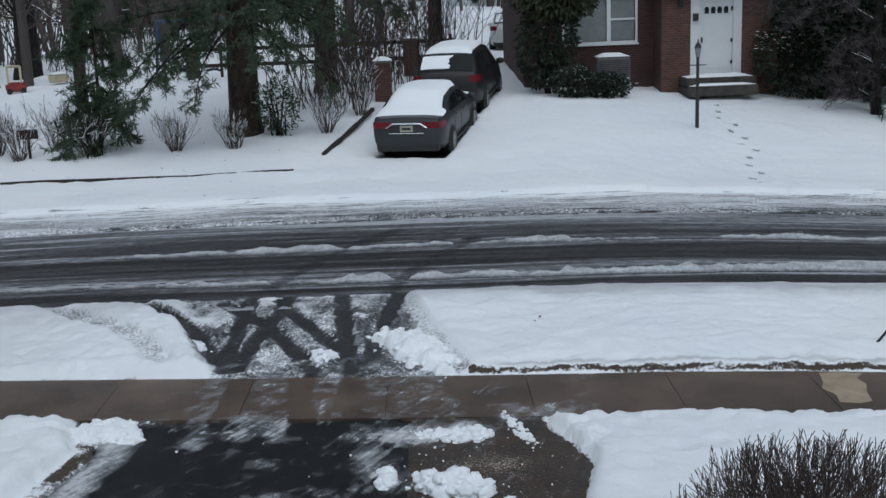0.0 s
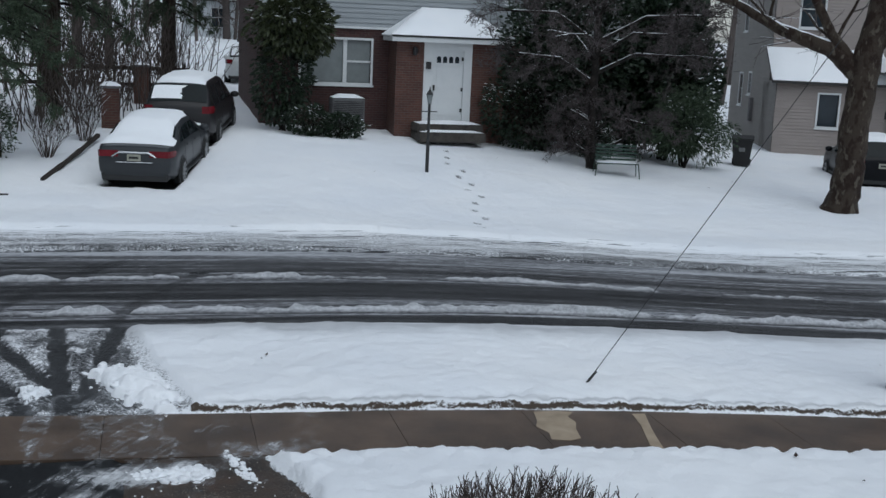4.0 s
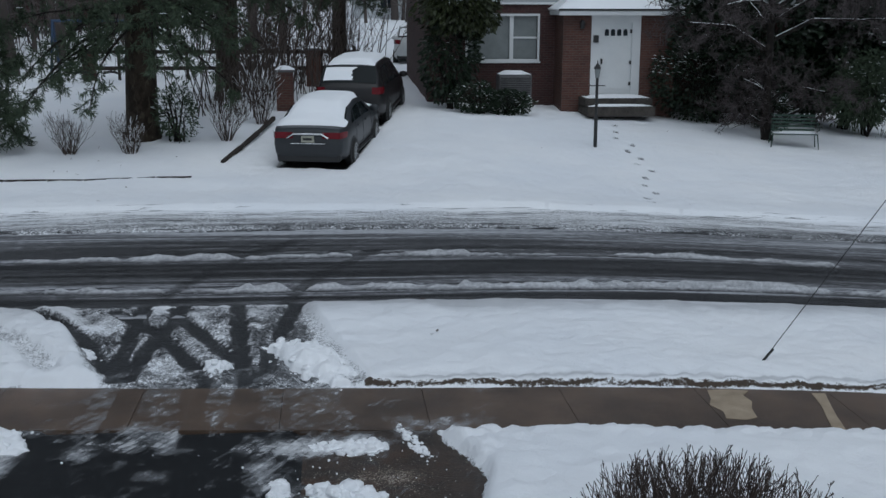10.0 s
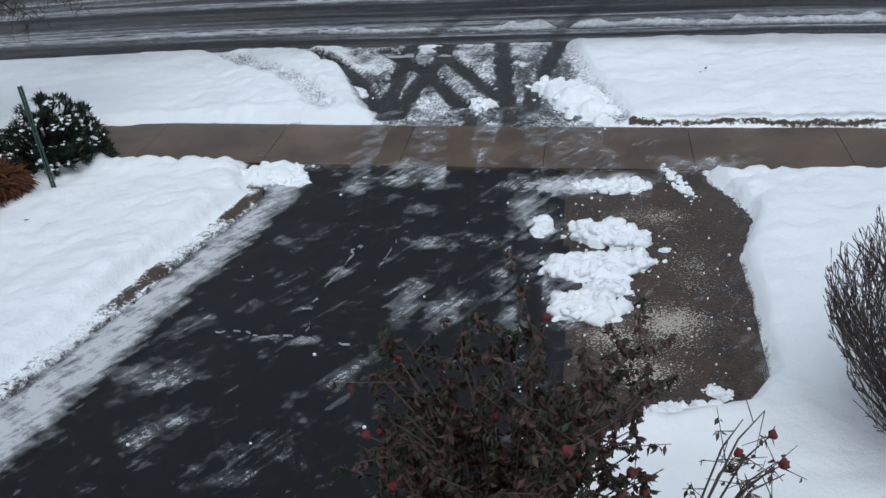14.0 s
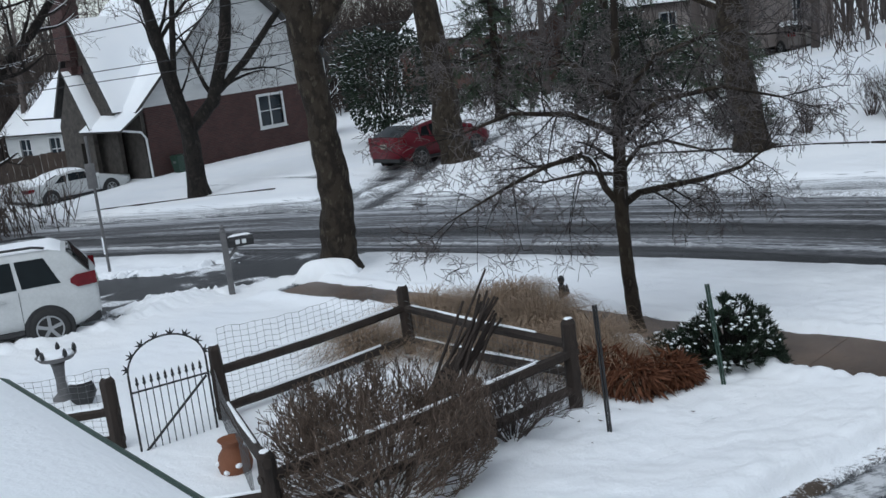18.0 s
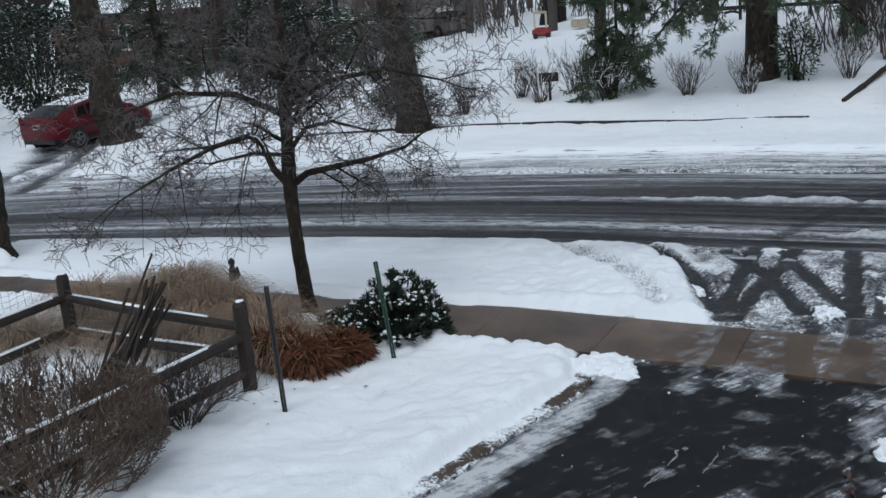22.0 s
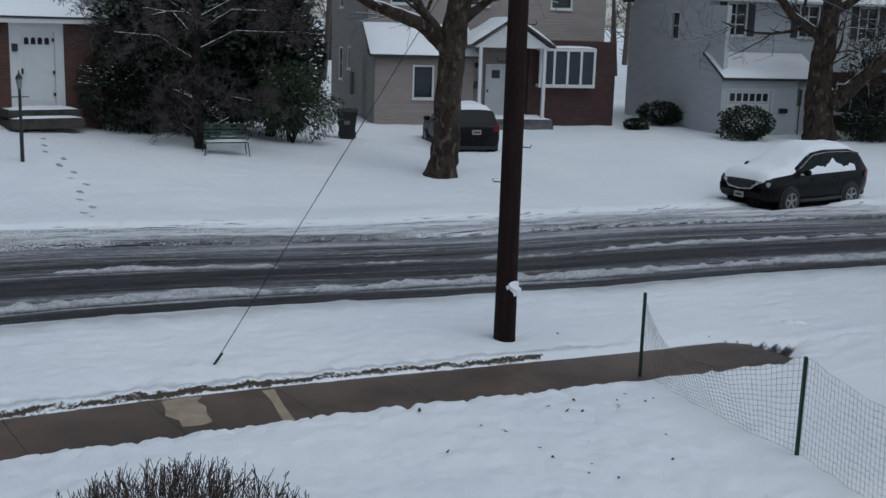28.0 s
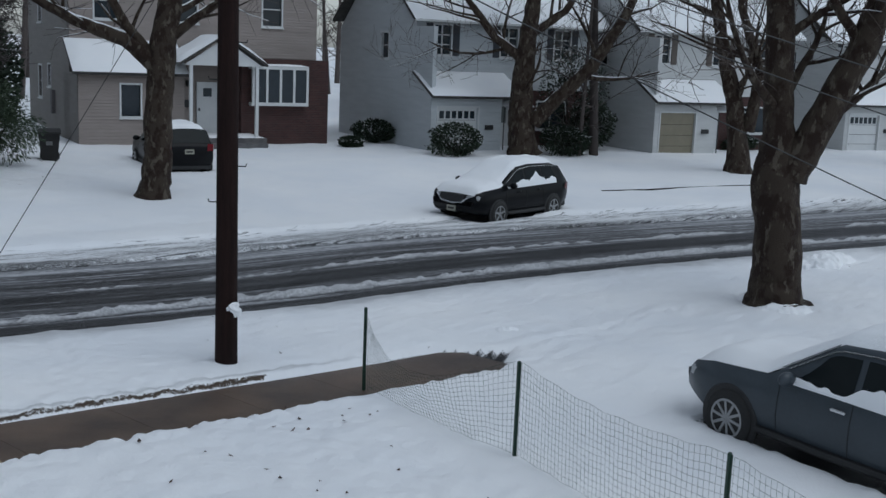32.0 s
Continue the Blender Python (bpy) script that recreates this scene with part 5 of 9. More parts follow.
    box_s = bmesh.new()
    box(box_s, 6.98, box_y - 0.32, 3.84, 10.92, 0.0, 3.97)
    part("soffit", box_s, WHITE_PAINT, h)
    # stoop
    for i, (y0, z1) in enumerate(((box_y - 0.95, 1.38), (box_y - 1.30, 1.16))):
        st = boxed("step", (7.72, y0, z1 - 0.30, 9.80, box_y, z1), STONE_DARK, h, "dark stone step", 0.015)
        snow_slab(h, [(7.78, y0 + 0.05, z1), (9.74, y0 + 0.05, z1), (9.74, y0 + 0.34 + 0.6 * (i == 0), z1), (7.78, y0 + 0.34 + 0.6 * (i == 0), z1)], 0.07, "snow on the step")
    ac = empty("air_conditioner", 5.72, 34.5, 1.10, 0, "grey metal air conditioning unit with snow on top", "air conditioner")
    boxed("case", (-0.5, -0.4, 0.05, 0.5, 0.4, 0.95), STONE, ac, "", 0.03)
    for i in range(14):
        boxed("slat", (-0.46, -0.415, 0.12 + i * 0.055, 0.46, -0.40, 0.14 + i * 0.055), BLACK_TRIM, ac)
    snow_slab(ac, [(-0.5, -0.4, 0.95), (0.5, -0.4, 0.95), (0.5, 0.4, 0.95), (-0.5, 0.4, 0.95)], 0.10, "snow on the unit")
    return h


brick_house()


# ---- houses to the east ----
def beige_house():
    h = empty("house", 23.63, 39.65, 0, -20.4, "beige sided two-storey house with a dark brick lower front", "house")
    wall(h, "wall", 4.2, 2.95, [(1.66, 1.30, 2.42, 2.55)], SIDING_BEIGE, (0, 0, -0.15))
    window(h, 1.66, 1.15, 2.42, 2.40, bars=0, rails=0)
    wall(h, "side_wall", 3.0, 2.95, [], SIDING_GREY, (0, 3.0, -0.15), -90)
    roof_plane(h, [(-0.25, -0.3, 2.78), (4.3, -0.3, 2.78), (4.3, 1.7, 4.05), (-0.25, 1.7, 4.05)])
    wall(h, "wall", 10.6, 6.2, [(1.0, 1.5, 1.9, 2.9), (8.1, 1.5, 8.95, 2.95), (4.4, 1.5, 5.2, 2.9)], SIDING_BEIGE, (0, 1.7, 3.5))
    for a, b in ((1.0, 1.9), (8.1, 8.95), (4.4, 5.2)):
        window(h, a, 5.0, b, 6.4, (0, 1.7, 0), bars=0, rails=1)
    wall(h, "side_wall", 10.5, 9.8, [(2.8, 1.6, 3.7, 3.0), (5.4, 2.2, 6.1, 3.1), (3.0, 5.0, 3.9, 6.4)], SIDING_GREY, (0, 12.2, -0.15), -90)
    window(h, 2.8, 1.45, 3.7, 2.85, (0, 12.2, 0), -90, 0, 1)
    window(h, 5.4, 2.05, 6.1, 2.95, (0, 12.2, 0), -90, 0, 1)
    window(h, 3.0, 4.85, 3.9, 6.25, (0, 12.2, 0), -90, 0, 1)
    wall(h, "side_wall", 10.5, 9.8, [], SIDING_BEIGE, (10.6, 1.7, -0.15), 90)
    boxed("brick_front", (6.6, -0.05, -0.2, 10.5, 1.75, 3.60), BRICK, h, "dark red brick lower storey")
    boxed("entry_wall", (4.2, 0.9, -0.2, 6.6, 1.75, 3.6), SIDING_BEIGE, h)
    d = boxed("door", (4.95, 0.82, 0.40, 5.85, 0.90, 2.55), WHITE_PAINT, h, "pale blue-white front door", 0.01)
    boxed("pane", (5.22, 0.80, 1.95, 5.58, 0.82, 2.3), PANE, d)
    boxed("handle", (5.02, 0.77, 1.35, 5.08, 0.82, 1.47), BLACK_PAINT, d)
    boxed("letter_box", (4.35, 0.75, 1.5, 4.66, 0.90, 1.8), BLACK_PAINT, h)
    for x in (4.55, 6.3):
        lan = bmesh.new()
        lathe(lan, [(0.02, 0), (0.06, 0.03), (0.08, 0.2), (0.03, 0.26)], 8, (x, 0.8, 2.35))
        part("wall_lantern", lan, BLACK_PAINT, h)
    # porch gable on posts
    roof_plane(h, [(3.7, -1.3, 3.30), (3.7, 1.2, 3.30), (5.5, 1.2, 4.45), (5.5, -1.3, 4.45)], True, 0.08)
    roof_plane(h, [(7.3, -1.3, 3.30), (7.3, 1.2, 3.30), (5.5, 1.2, 4.45), (5.5, -1.3, 4.45)], True, 0.08)
    wall(h, "porch_gable", 3.2, 0.02, [], WHITE_PAINT, (3.9, -1.15, 3.28), gable=1.05, depth=0.1)
    for x in (4.1, 6.85):
        boxed("post", (x, -1.15, 0.35, x + 0.13, -1.02, 3.3), WHITE_PAINT, h)
    boxed("stoop", (4.0, -1.3, -0.2, 7.3, 0.9, 0.38), STONE, h)
    boxed("step", (4.9, -1.75, -0.2, 7.2, -1.3, 0.20), STONE, h)
    snow_slab(h, [(4.05, -1.28, 0.38), (7.25, -1.28, 0.38), (7.25, 0.8, 0.38), (4.05, 0.8, 0.38)], 0.09, "snow on the stoop")
    # bay window
    b = bmesh.new()
    box(b, 6.92, -0.42, 1.66, 9.45, -0.05, 1.80)
    box(b, 6.92, -0.42, 3.18, 9.45, -0.05, 3.32)
    for i in range(5):
        x = 6.95 + i * 0.60
        box(b, x, -0.42, 1.80, x + 0.10, -0.3, 3.18)
    bay = part("bay_window", b, WHITE_PAINT, h, "white bay window of four tall panes")
    for i in range(4):
        x = 7.05 + i * 0.60
        boxed("pane", (x, -0.38, 1.80, x + 0.50, -0.36, 3.18), PANE, bay)
    snow_slab(h, [(6.92, -0.44, 3.32), (9.45, -0.44, 3.32), (9.45, -0.05, 3.34), (6.92, -0.05, 3.34)], 0.07, "snow on the bay window")
    roof_plane(h, [(-0.4, 1.3, 9.7), (11.0, 1.3, 9.7), (11.0, 7, 13), (-0.4, 7, 13)])
    m = boxed("meter_box", (-0.16, 5.1, 0.9, -0.003, 5.45, 1.9), STONE, h)
    return h


beige_house()


def colonial(x, y, turn, siding, shutters, garage_door, label, w=10.0, brick=False):
    """A two-storey house with a garage wing that comes forward under a pent roof."""
    h = empty("house", x, y, -0.1, turn, label, "house")
    wall(h, "garage_wall", 3.6, 2.5, [(0.35, 0.0, 2.35, 2.12)], siding, (0, 0, -0.15))
    g = boxed("garage_door", (0.35, 0.08, -0.1, 2.35, 0.14, 1.97), garage_door, h)
    for i in range(1, 4):
        boxed("rail", (0.35, 0.07, 0.5 * i - 0.1, 2.35, 0.08, 0.5 * i - 0.085), BLACK_TRIM, g)
    if garage_door is WHITE_PAINT:
        for i in range(6):
            boxed("pane", (0.47 + i * 0.31, 0.066, 1.48, 0.47 + i * 0.31 + 0.22, 0.078, 1.80), PANE, g)
    trim_bar(h, (0.28, -0.02, 1.98), (2.42, -0.02, 1.98), 0.10)
    for tx in (0.3, 2.4):
        trim_bar(h, (tx, -0.02, -0.1), (tx, -0.02, 1.98), 0.09)
    roof_plane(h, [(-0.15, -0.35, 2.35), (4.6, -0.35, 2.35), (4.6, 1.5, 3.35), (-0.15, 1.5, 3.35)])
    wall(h, "wall", w, 3.0, [(0.9, 1.5, 1.75, 2.75), (4.4, 1.5, 5.3, 2.75), (7.4, 1.5, 8.3, 2.75)], siding, (0, 1.5, 2.7))
    for a, b in ((0.9, 1.75), (4.4, 5.3), (7.4, 8.3)):
        window(h, a, 4.2, b, 5.45, (0, 1.5, 0), bars=1, rails=2, shutters=shutters)
    low = wall(h, "wall", w - 3.6, 2.9, [(3.0, 1.1, 4.6, 2.3)], BRICK if brick else siding, (3.6, 1.5, -0.15))
    window(h, 6.6, 0.95, 8.2, 2.15, (0, 1.5, 0), bars=1, rails=0)
    d = boxed("door", (4.1, 1.42, 0.1, 5.0, 1.5, 2.15), WHITE_PAINT, h, "pale front door", 0.01)
    boxed("pane", (4.3, 1.40, 1.2, 4.8, 1.42, 1.95), PANE_PALE, d)
    boxed("letter_box", (2.75, -0.10, 1.0, 3.15, -0.003, 1.2), BLACK_PAINT, h)
    can = [(3.7, -0.1, 2.0), (5.3, -0.1, 2.0), (5.3, 1.5, 2.55), (3.7, 1.5, 2.55)]
    slab(h, "canopy", can, 0.04, WHITE_PAINT)
    snow_slab(h, [(p[0], p[1], p[2] + 0.045) for p in can], 0.1, "snow on the canopy")
    for px_ in (3.75, 5.25):
        trim_bar(h, (px_, -0.02, -0.1), (px_, -0.02, 2.0), 0.05, BLACK_PAINT, "post")
    wall(h, "side_wall", 9.0, 5.5, [(4.3, 4.1, 5.0, 5.2)], siding, (0, 9.0, -0.15), -90, gable=0.0)
    window(h, 4.3, 3.95, 5.0, 5.05, (0, 9.0, 0), -90, 0, 1)
    wall(h, "gable_wall", 7.5, 0.02, [], siding, (0.01, 9.0, 5.33), -90, gable=3.2)
    wall(h, "side_wall", 7.5, 5.7, [], siding, (w, 1.5, -0.15), 90)
    roof_plane(h, [(-0.3, 1.15, 5.55), (w + 0.3, 1.15, 5.55), (w + 0.3, 5.25, 8.75), (-0.3, 5.25, 8.75)])
    roof_plane(h, [(-0.3, 9.35, 5.55), (w + 0.3, 9.35, 5.55), (w + 0.3, 5.25, 8.75), (-0.3, 5.25, 8.75)])
    trim_bar(h, (-0.3, 1.12, 5.60), (w + 0.3, 1.12, 5.60), 0.12)
    return h


colonial(35.62, 31.85, -18, SIDING_WHITE, DARK_SHUTTER, WHITE_PAINT, "pale grey sided two-storey house with a garage wing and dark shutters", 10.2, True)
colonial(45.03, 26.52, -22, SIDING_PALE, BROWN_SHUTTER, TAN_PAINT, "white sided two-storey house with a tan garage door", 9.6, True)
colonial(57.5, 22.6, -24, SIDING_PALE, DARK_SHUTTER, WHITE_PAINT, "white two-storey house partly hidden by street trees", 9.6, True)


# ---- houses to the west ----
def chimney_house():
    h = empty("house", -42.3, 27.4, -1.2, 0, "brick house with a steep snowy roof and a tall brick chimney", "house")
    # the long side wall faces east
    wall(h, "side_wall", 11.0, 3.2, [(6.45, 1.45, 7.85, 2.85)], BRICK, (0, 0.1, 0), 90)
    window(h, 6.45, 1.45, 7.85, 2.85, (0, 0.1, 0), 90, 1, 1, trim=0.12)
    gb = bmesh.new()
    vs = [gb.verts.new(p) for p in ((-0.02, 0.1, 3.2), (-0.02, 11.1, 3.2), (-0.02, 11.1, 4.2), (-0.02, 6.0, 8.6), (-0.02, 0.9, 3.9))]
    gb.faces.new(vs)
    part("gable_wall", gb, SIDING_PALE, h, "white siding in the gable")
    window(h, 3.0, 4.0, 3.7, 5.1, (0.02, 0.1, 0), 90, 1, 1)
    wall(h, "wall", 5.0, 3.2, [(2.35, 0.0, 3.45, 2.15)], BRICK, (-5.0, 0, 0))
    boxed("door", (-2.65, 0.12, 0.0, -1.55, 0.18, 2.15), WOOD_DARK, h, "dark front door in a stone surround")
    boxed("door_surround", (-1.55, -0.06, 0.0, 0.02, 0.12, 3.1), STONE_DARK, h, "dark stone pier beside the door")
    roof_plane(h, [(-9.5, -0.35, 3.0), (0.3, -0.35, 3.0), (0.3, 6.0, 8.65), (-9.5, 6.0, 8.65)])
    roof_plane(h, [(-9.5, 11.5, 4.0), (0.3, 11.5, 4.0), (0.3, 6.0, 8.65), (-9.5, 6.0, 8.65)])
    # porch roof, swept forward
    roof_plane(h, [(-3.0, -1.3, 2.35), (0.35, -1.3, 2.35), (0.35, 0.0, 3.15), (-3.0, 0.0, 3.15)], True, 0.08)
    bm = bmesh.new()
    tube(bm, [(0.1, -1.1, 2.4), (0.15, -0.2, 2.2), (0.15, 0.0, 1.9), (0.15, 0.02, 0.1)], 0.05, 8)
    part("downspout", bm, WHITE_PAINT, h)
    # front cross gable, a lower stone gable before it, and the chimney behind its peak
    wall(h, "front_gable", 4.2, 3.4, [], STONE_DARK, (-5.3, -0.6, 0), gable=3.8)
    roof_plane(h, [(-5.6, -0.9, 3.1), (-5.6, 4.5, 3.1), (-3.2, 4.5, 7.3), (-3.2, -0.9, 7.3)], True)
    roof_plane(h, [(-0.8, -0.9, 3.1), (-0.8, 4.5, 3.1), (-3.2, 4.5, 7.3), (-3.2, -0.9, 7.3)], True)
    wall(h, "stone_gable", 2.6, 2.7, [(1.5, 0.3, 2.0, 1.9)], STONE_DARK, (-4.9, -1.1, 0), gable=2.3)
    roof_plane(h, [(-2.1, -1.35, 2.5), (-2.1, 1.2, 2.5), (-3.6, 1.2, 5.1), (-3.6, -1.35, 5.1)], True, 0.08)
    ch = bmesh.new()
    box(ch, -4.25, -1.0, 5.6, -3.15, -0.2, 10.4)
    box(ch, -4.35, -1.1, 10.4, -3.05, -0.1, 10.7)
    box(ch, -4.45, -1.0, 4.6, -2.95, -0.25, 5.6, 0.3)
    part("chimney", ch, BRICK, h, "tall dark brick chimney")
    return h


chimney_house()


def plain_house(x, y, z, turn, w, d, wall_h, roof_h, siding, label):
    """A house far off: walls with windows, gables and a snowy roof."""
    h = empty("house", x, y, z, turn, label, "house")
    holes = [(w * k - 0.5, 1.0, w * k + 0.5, 2.3) for k in (0.2, 0.5, 0.8)]
    wall(h, "wall", w, wall_h, holes, siding)
    for o in holes:
        window(h, *o)
    wall(h, "side_wall", d, wall_h, [(d / 2 - 0.5, 1.0, d / 2 + 0.5, 2.3)], siding, (w, 0, 0), 90, gable=roof_h)
    window(h, d / 2 - 0.5, 1.0, d / 2 + 0.5, 2.3, (w, 0, 0), 90)
    wall(h, "side_wall", d, wall_h, [], siding, (0, d, 0), -90, gable=roof_h)
    k = 0.3 * roof_h / (d / 2)
    roof_plane(h, [(-0.3, -0.3, wall_h - k), (w + 0.3, -0.3, wall_h - k), (w + 0.3, d / 2, wall_h + roof_h), (-0.3, d / 2, wall_h + roof_h)])
    roof_plane(h, [(-0.3, d + 0.3, wall_h - k), (w + 0.3, d + 0.3, wall_h - k), (w + 0.3, d / 2, wall_h + roof_h), (-0.3, d / 2, wall_h + roof_h)])
    return h


yard_fence = empty("wooden_fence", -57.5, 29.0, 0, 62, "dark brown board fence behind the white coupe", "fence")
for k in range(34):
    boxed("board", (-5.5 + k * 0.36, -0.02, -2.4, -5.5 + k * 0.36 + 0.352, 0.02, -0.35 + 0.03 * (k % 3)), FENCE_BROWN, yard_fence)
for z in (-1.6, -0.7):
    boxed("rail", (-5.5, 0.02, z, 6.7, 0.09, z + 0.12), FENCE_BROWN, yard_fence)


plain_house(-66, 33, -2.2, 10, 9, 8, 2.8, 3.2, SIDING_PALE, "white cottage with a snowy roof behind a fence")
plain_house(-50, 52, 0.0, -4, 12, 9, 3.2, 3.6, BRICK_WARM, "red brick house behind dark evergreens")
plain_house(-37.5, 55, 0.8, -4, 11, 8, 3.0, 3.0, SIDING_BEIGE, "tan house with a snowy roof behind bare trees")
plain_house(-24, 76, 2.6, 0, 13, 9, 3.0, 3.4, BRICK, "dark red house beyond the yard")
plain_house(2, 84, 2.8, 0, 12, 9, 3.0, 3.0, SIDING_WHITE, "pale house at the end of the driveway")


# ---- our own house: the wall behind the camera and a low roof under it ----
own = tagged(empty("wall_south", 0, 0, 0), "wall of the house that the camera looks out of", "wall", kind="structure")
wall(own, "siding", 3.2, 5.6, [(0.6, 2.9, 2.5, 4.9)], SIDING_WHITE, (-1.6, -0.75, -0.2))
porch = empty("porch_roof", 0, 0, 0, 0, "low snow-covered porch roof with a dark green gutter", "roof")
ra, rb, rc, rd = (-4.50, 1.98, 2.90), (-2.3, 1.56, 2.90), (-2.3, -0.7, 3.32), (-6.6, -0.7, 3.32)
slab(porch, "roof", [ra, rb, rc, rd], 0.05, SHINGLE)
snow_slab(porch, [tuple(p[k] + (0.03 if k == 1 and p[1] > 0 else 0.05 if k == 2 else 0) for k in range(3)) for p in (ra, rb, rc, rd)], 0.10)
gut = bmesh.new()
tube(gut, [(-4.62, 1.96, 2.94), (-4.50, 2.03, 2.91), (-3.5, 1.84, 2.91), (-2.3, 1.61, 2.91)], 0.035, 10)
part("gutter", gut, GREEN_METAL, porch, "dark green gutter")
for px_ in (-4.2, -2.5):
    boxed("post", (px_, 1.2, 0.0, px_ + 0.12, 1.32, 2.95), WHITE_PAINT, porch)

# ---- cars ----
def lerp_at(pts, x):
    return float(np.interp(x, [p[0] for p in pts], [p[1] for p in pts]))


def car(name, x, y, z, turn, spec, body_paint, label, snow=1.0, pitch=0.0, plates=True, wheel_snow=False):
    """A car lofted from its side lines. Local x runs forward from the rear bumper, y to its left. spec: length, half width,
    belt line, roof line, sill height, axle places, wheel radius, side windows (x0, x1, top x0, top x1), rear and front glass."""
    L, W = spec["len"], spec["half"]
    belt, roof = spec["belt"], spec["roof"]
    e = new(name)
    e.matrix_world = pose(x, y, z, 0, 0, turn) @ pose(0, 0, 0, 0, -pitch, 0) @ pose(-spec["pivot"], 0, 0)
    tagged(e, label, "car")
    sill = spec.get("sill", 0.22)

    def plan(s):
        """Half width along the car: rounded at both ends."""
        f = min(s, L - s)
        return W * (1 - 0.13 * max(0, 1 - f / 0.5) ** 2.2 - 0.09 * max(0, 1 - (L - s) / 0.9) ** 2)

    def section(s):
        w, b, t = plan(s), lerp_at(belt, s), lerp_at(roof, s)
        t = max(t, b + 0.02)
        low = sill + 0.16 * max(0, 1 - min(s, L - s) / 0.5)
        hgt = t - b
        wt = w * 0.95 - 0.30 * hgt
        pts = [(0, low), (w * 0.86, low), (w * 0.97, low + 0.10), (w, low + 0.30), (w * 0.995, (low + b) / 2 + 0.12), (w * 0.955, b)]
        for k in (0.25, 0.5, 0.75):
            pts.append((w * 0.945 + (wt - w * 0.945) * k, b + (hgt - 0.05 * min(1, hgt / 0.2)) * k))
        pts += [(wt, t - 0.05 * min(1, hgt / 0.2)), (wt - 0.07, t - 0.006), (wt * 0.5, t + 0.018), (0, t + 0.025)]
        return pts

    stations = sorted({round(L * i / 44, 4) for i in range(45)} | {round(p[0], 4) for p in belt + roof})
    vs, fs = [], []
    n = len(section(0.5))
    for s in stations:
        sec = section(s)
        vs += [(s, yy, zz) for yy, zz in sec] + [(s, -yy, zz) for yy, zz in sec]
    for i in range(len(stations) - 1):
        o, q = i * 2 * n, (i + 1) * 2 * n
        for k in range(n - 1):
            fs.append((o + k, o + k + 1, q + k + 1, q + k))
            fs.append((o + n + k, q + n + k, q + n + k + 1, o + n + k + 1))
    for o in (0, (len(stations) - 1) * 2 * n):
        fs.append(tuple(range(o, o + n)) + tuple(range(o + 2 * n - 1, o + n - 1, -1)))
    body = mesh_ob("body", vs, fs, body_paint, e, smooth_faces=True)
    bmx = bmesh.new()
    bmx.from_mesh(body.data)
    bmesh.ops.remove_doubles(bmx, verts=bmx.verts, dist=0.0008)
    bmesh.ops.recalc_face_normals(bmx, faces=bmx.faces)
    bmx.to_mesh(body.data)
    bmx.free()
    body.data.shade_smooth()

    def side_at(s, k):
        """A place on the glasshouse side, k from belt to roof edge."""
        sec = section(s)
        seg = [sec[5], sec[6], sec[7], sec[8], sec[9]]
        f = min(max(k, 0), 1) * 4
        j = min(int(f), 3)
        return [seg[j][c] + (seg[j + 1][c] - seg[j][c]) * (f - j) for c in (0, 1)]

    for x0, x1, t0, t1 in spec["windows"]:
        for sgn in (1, -1):
            gv, gf = [], []
            for j in range(6):
                k = 0.07 + 0.80 * j / 5
                for i in range(7):
                    a = x0 + (t0 - x0) * j / 5
                    b = x1 + (t1 - x1) * j / 5
                    s = a + (b - a) * i / 6
                    yy, zz = side_at(s, k)
                    gv.append((s, sgn * (yy + 0.006), zz))
            for j in range(5):
                for i in range(6):
                    o = j * 7 + i
                    gf.append((o, o + 1, o + 8, o + 7) if sgn < 0 else (o, o + 7, o + 8, o + 1))
            mesh_ob("side_window", gv, gf, CAR_GLASS, e, smooth_faces=True)
    for key in ("rear_glass", "front_glass"):
        s0, s1 = spec[key]
        gv, gf = [], []
        for j in range(7):
            s = s0 + (s1 - s0) * j / 6
            sec = section(s)
            t, wt = lerp_at(roof, s), sec[9][0]
            for i in range(7):
                yy = (i / 3 - 1) * (wt - 0.05)
                a = abs(yy) / max(wt, 0.01)
                gv.append((s + (-0.006 if s1 > s0 else 0.006), yy, t + 0.022 + 0.008 - 0.03 * a ** 3 + 0.004))
        for j in range(6):
            for i in range(6):
                o = j * 7 + i
                gf.append((o, o + 1, o + 8, o + 7))
        mesh_ob(key.replace("front_glass", "windscreen").replace("rear_glass", "rear_window"), gv, gf, CAR_GLASS, e, smooth_faces=True)
    r = spec["wheel"]
    for ax in spec["axles"]:
        for sgn in (1, -1):
            yo = sgn * (W + 0.004)
            # the arch isn't cut: a black disc stands for the shaded wheel well
            ar = bmesh.new()
            lathe(ar, [(r + 0.075, 0), (r + 0.06, 0.022), (r - 0.02, 0.024)], 28, (0, 0, 0), "y")
            ar.transform(Matrix.Translation((ax, yo - sgn * 0.02, r)) @ Matrix.Diagonal((1, sgn, 1, 1)))
            part("dark_arch_disc", ar, BLACK_TRIM, e)
            ty = bmesh.new()
            lathe(ty, [(r * 0.66, 0.035), (r * 0.72, 0.05), (r * 0.93, 0.045), (r, 0.01), (r, -0.17), (r * 0.9, -0.2)], 28, (0, 0, 0), "y")
            ty.transform(Matrix.Translation((ax, yo, r)) @ Matrix.Diagonal((1, sgn, 1, 1)))
            wh = part("wheel", ty, RUBBER, e, "black tyre", True)
            rm = bmesh.new()
            lathe(rm, [(0.02, 0.036), (r * 0.14, 0.045), (r * 0.14, 0.025)], 14, (0, 0, 0), "y")
            ns = spec.get("spokes", 5)
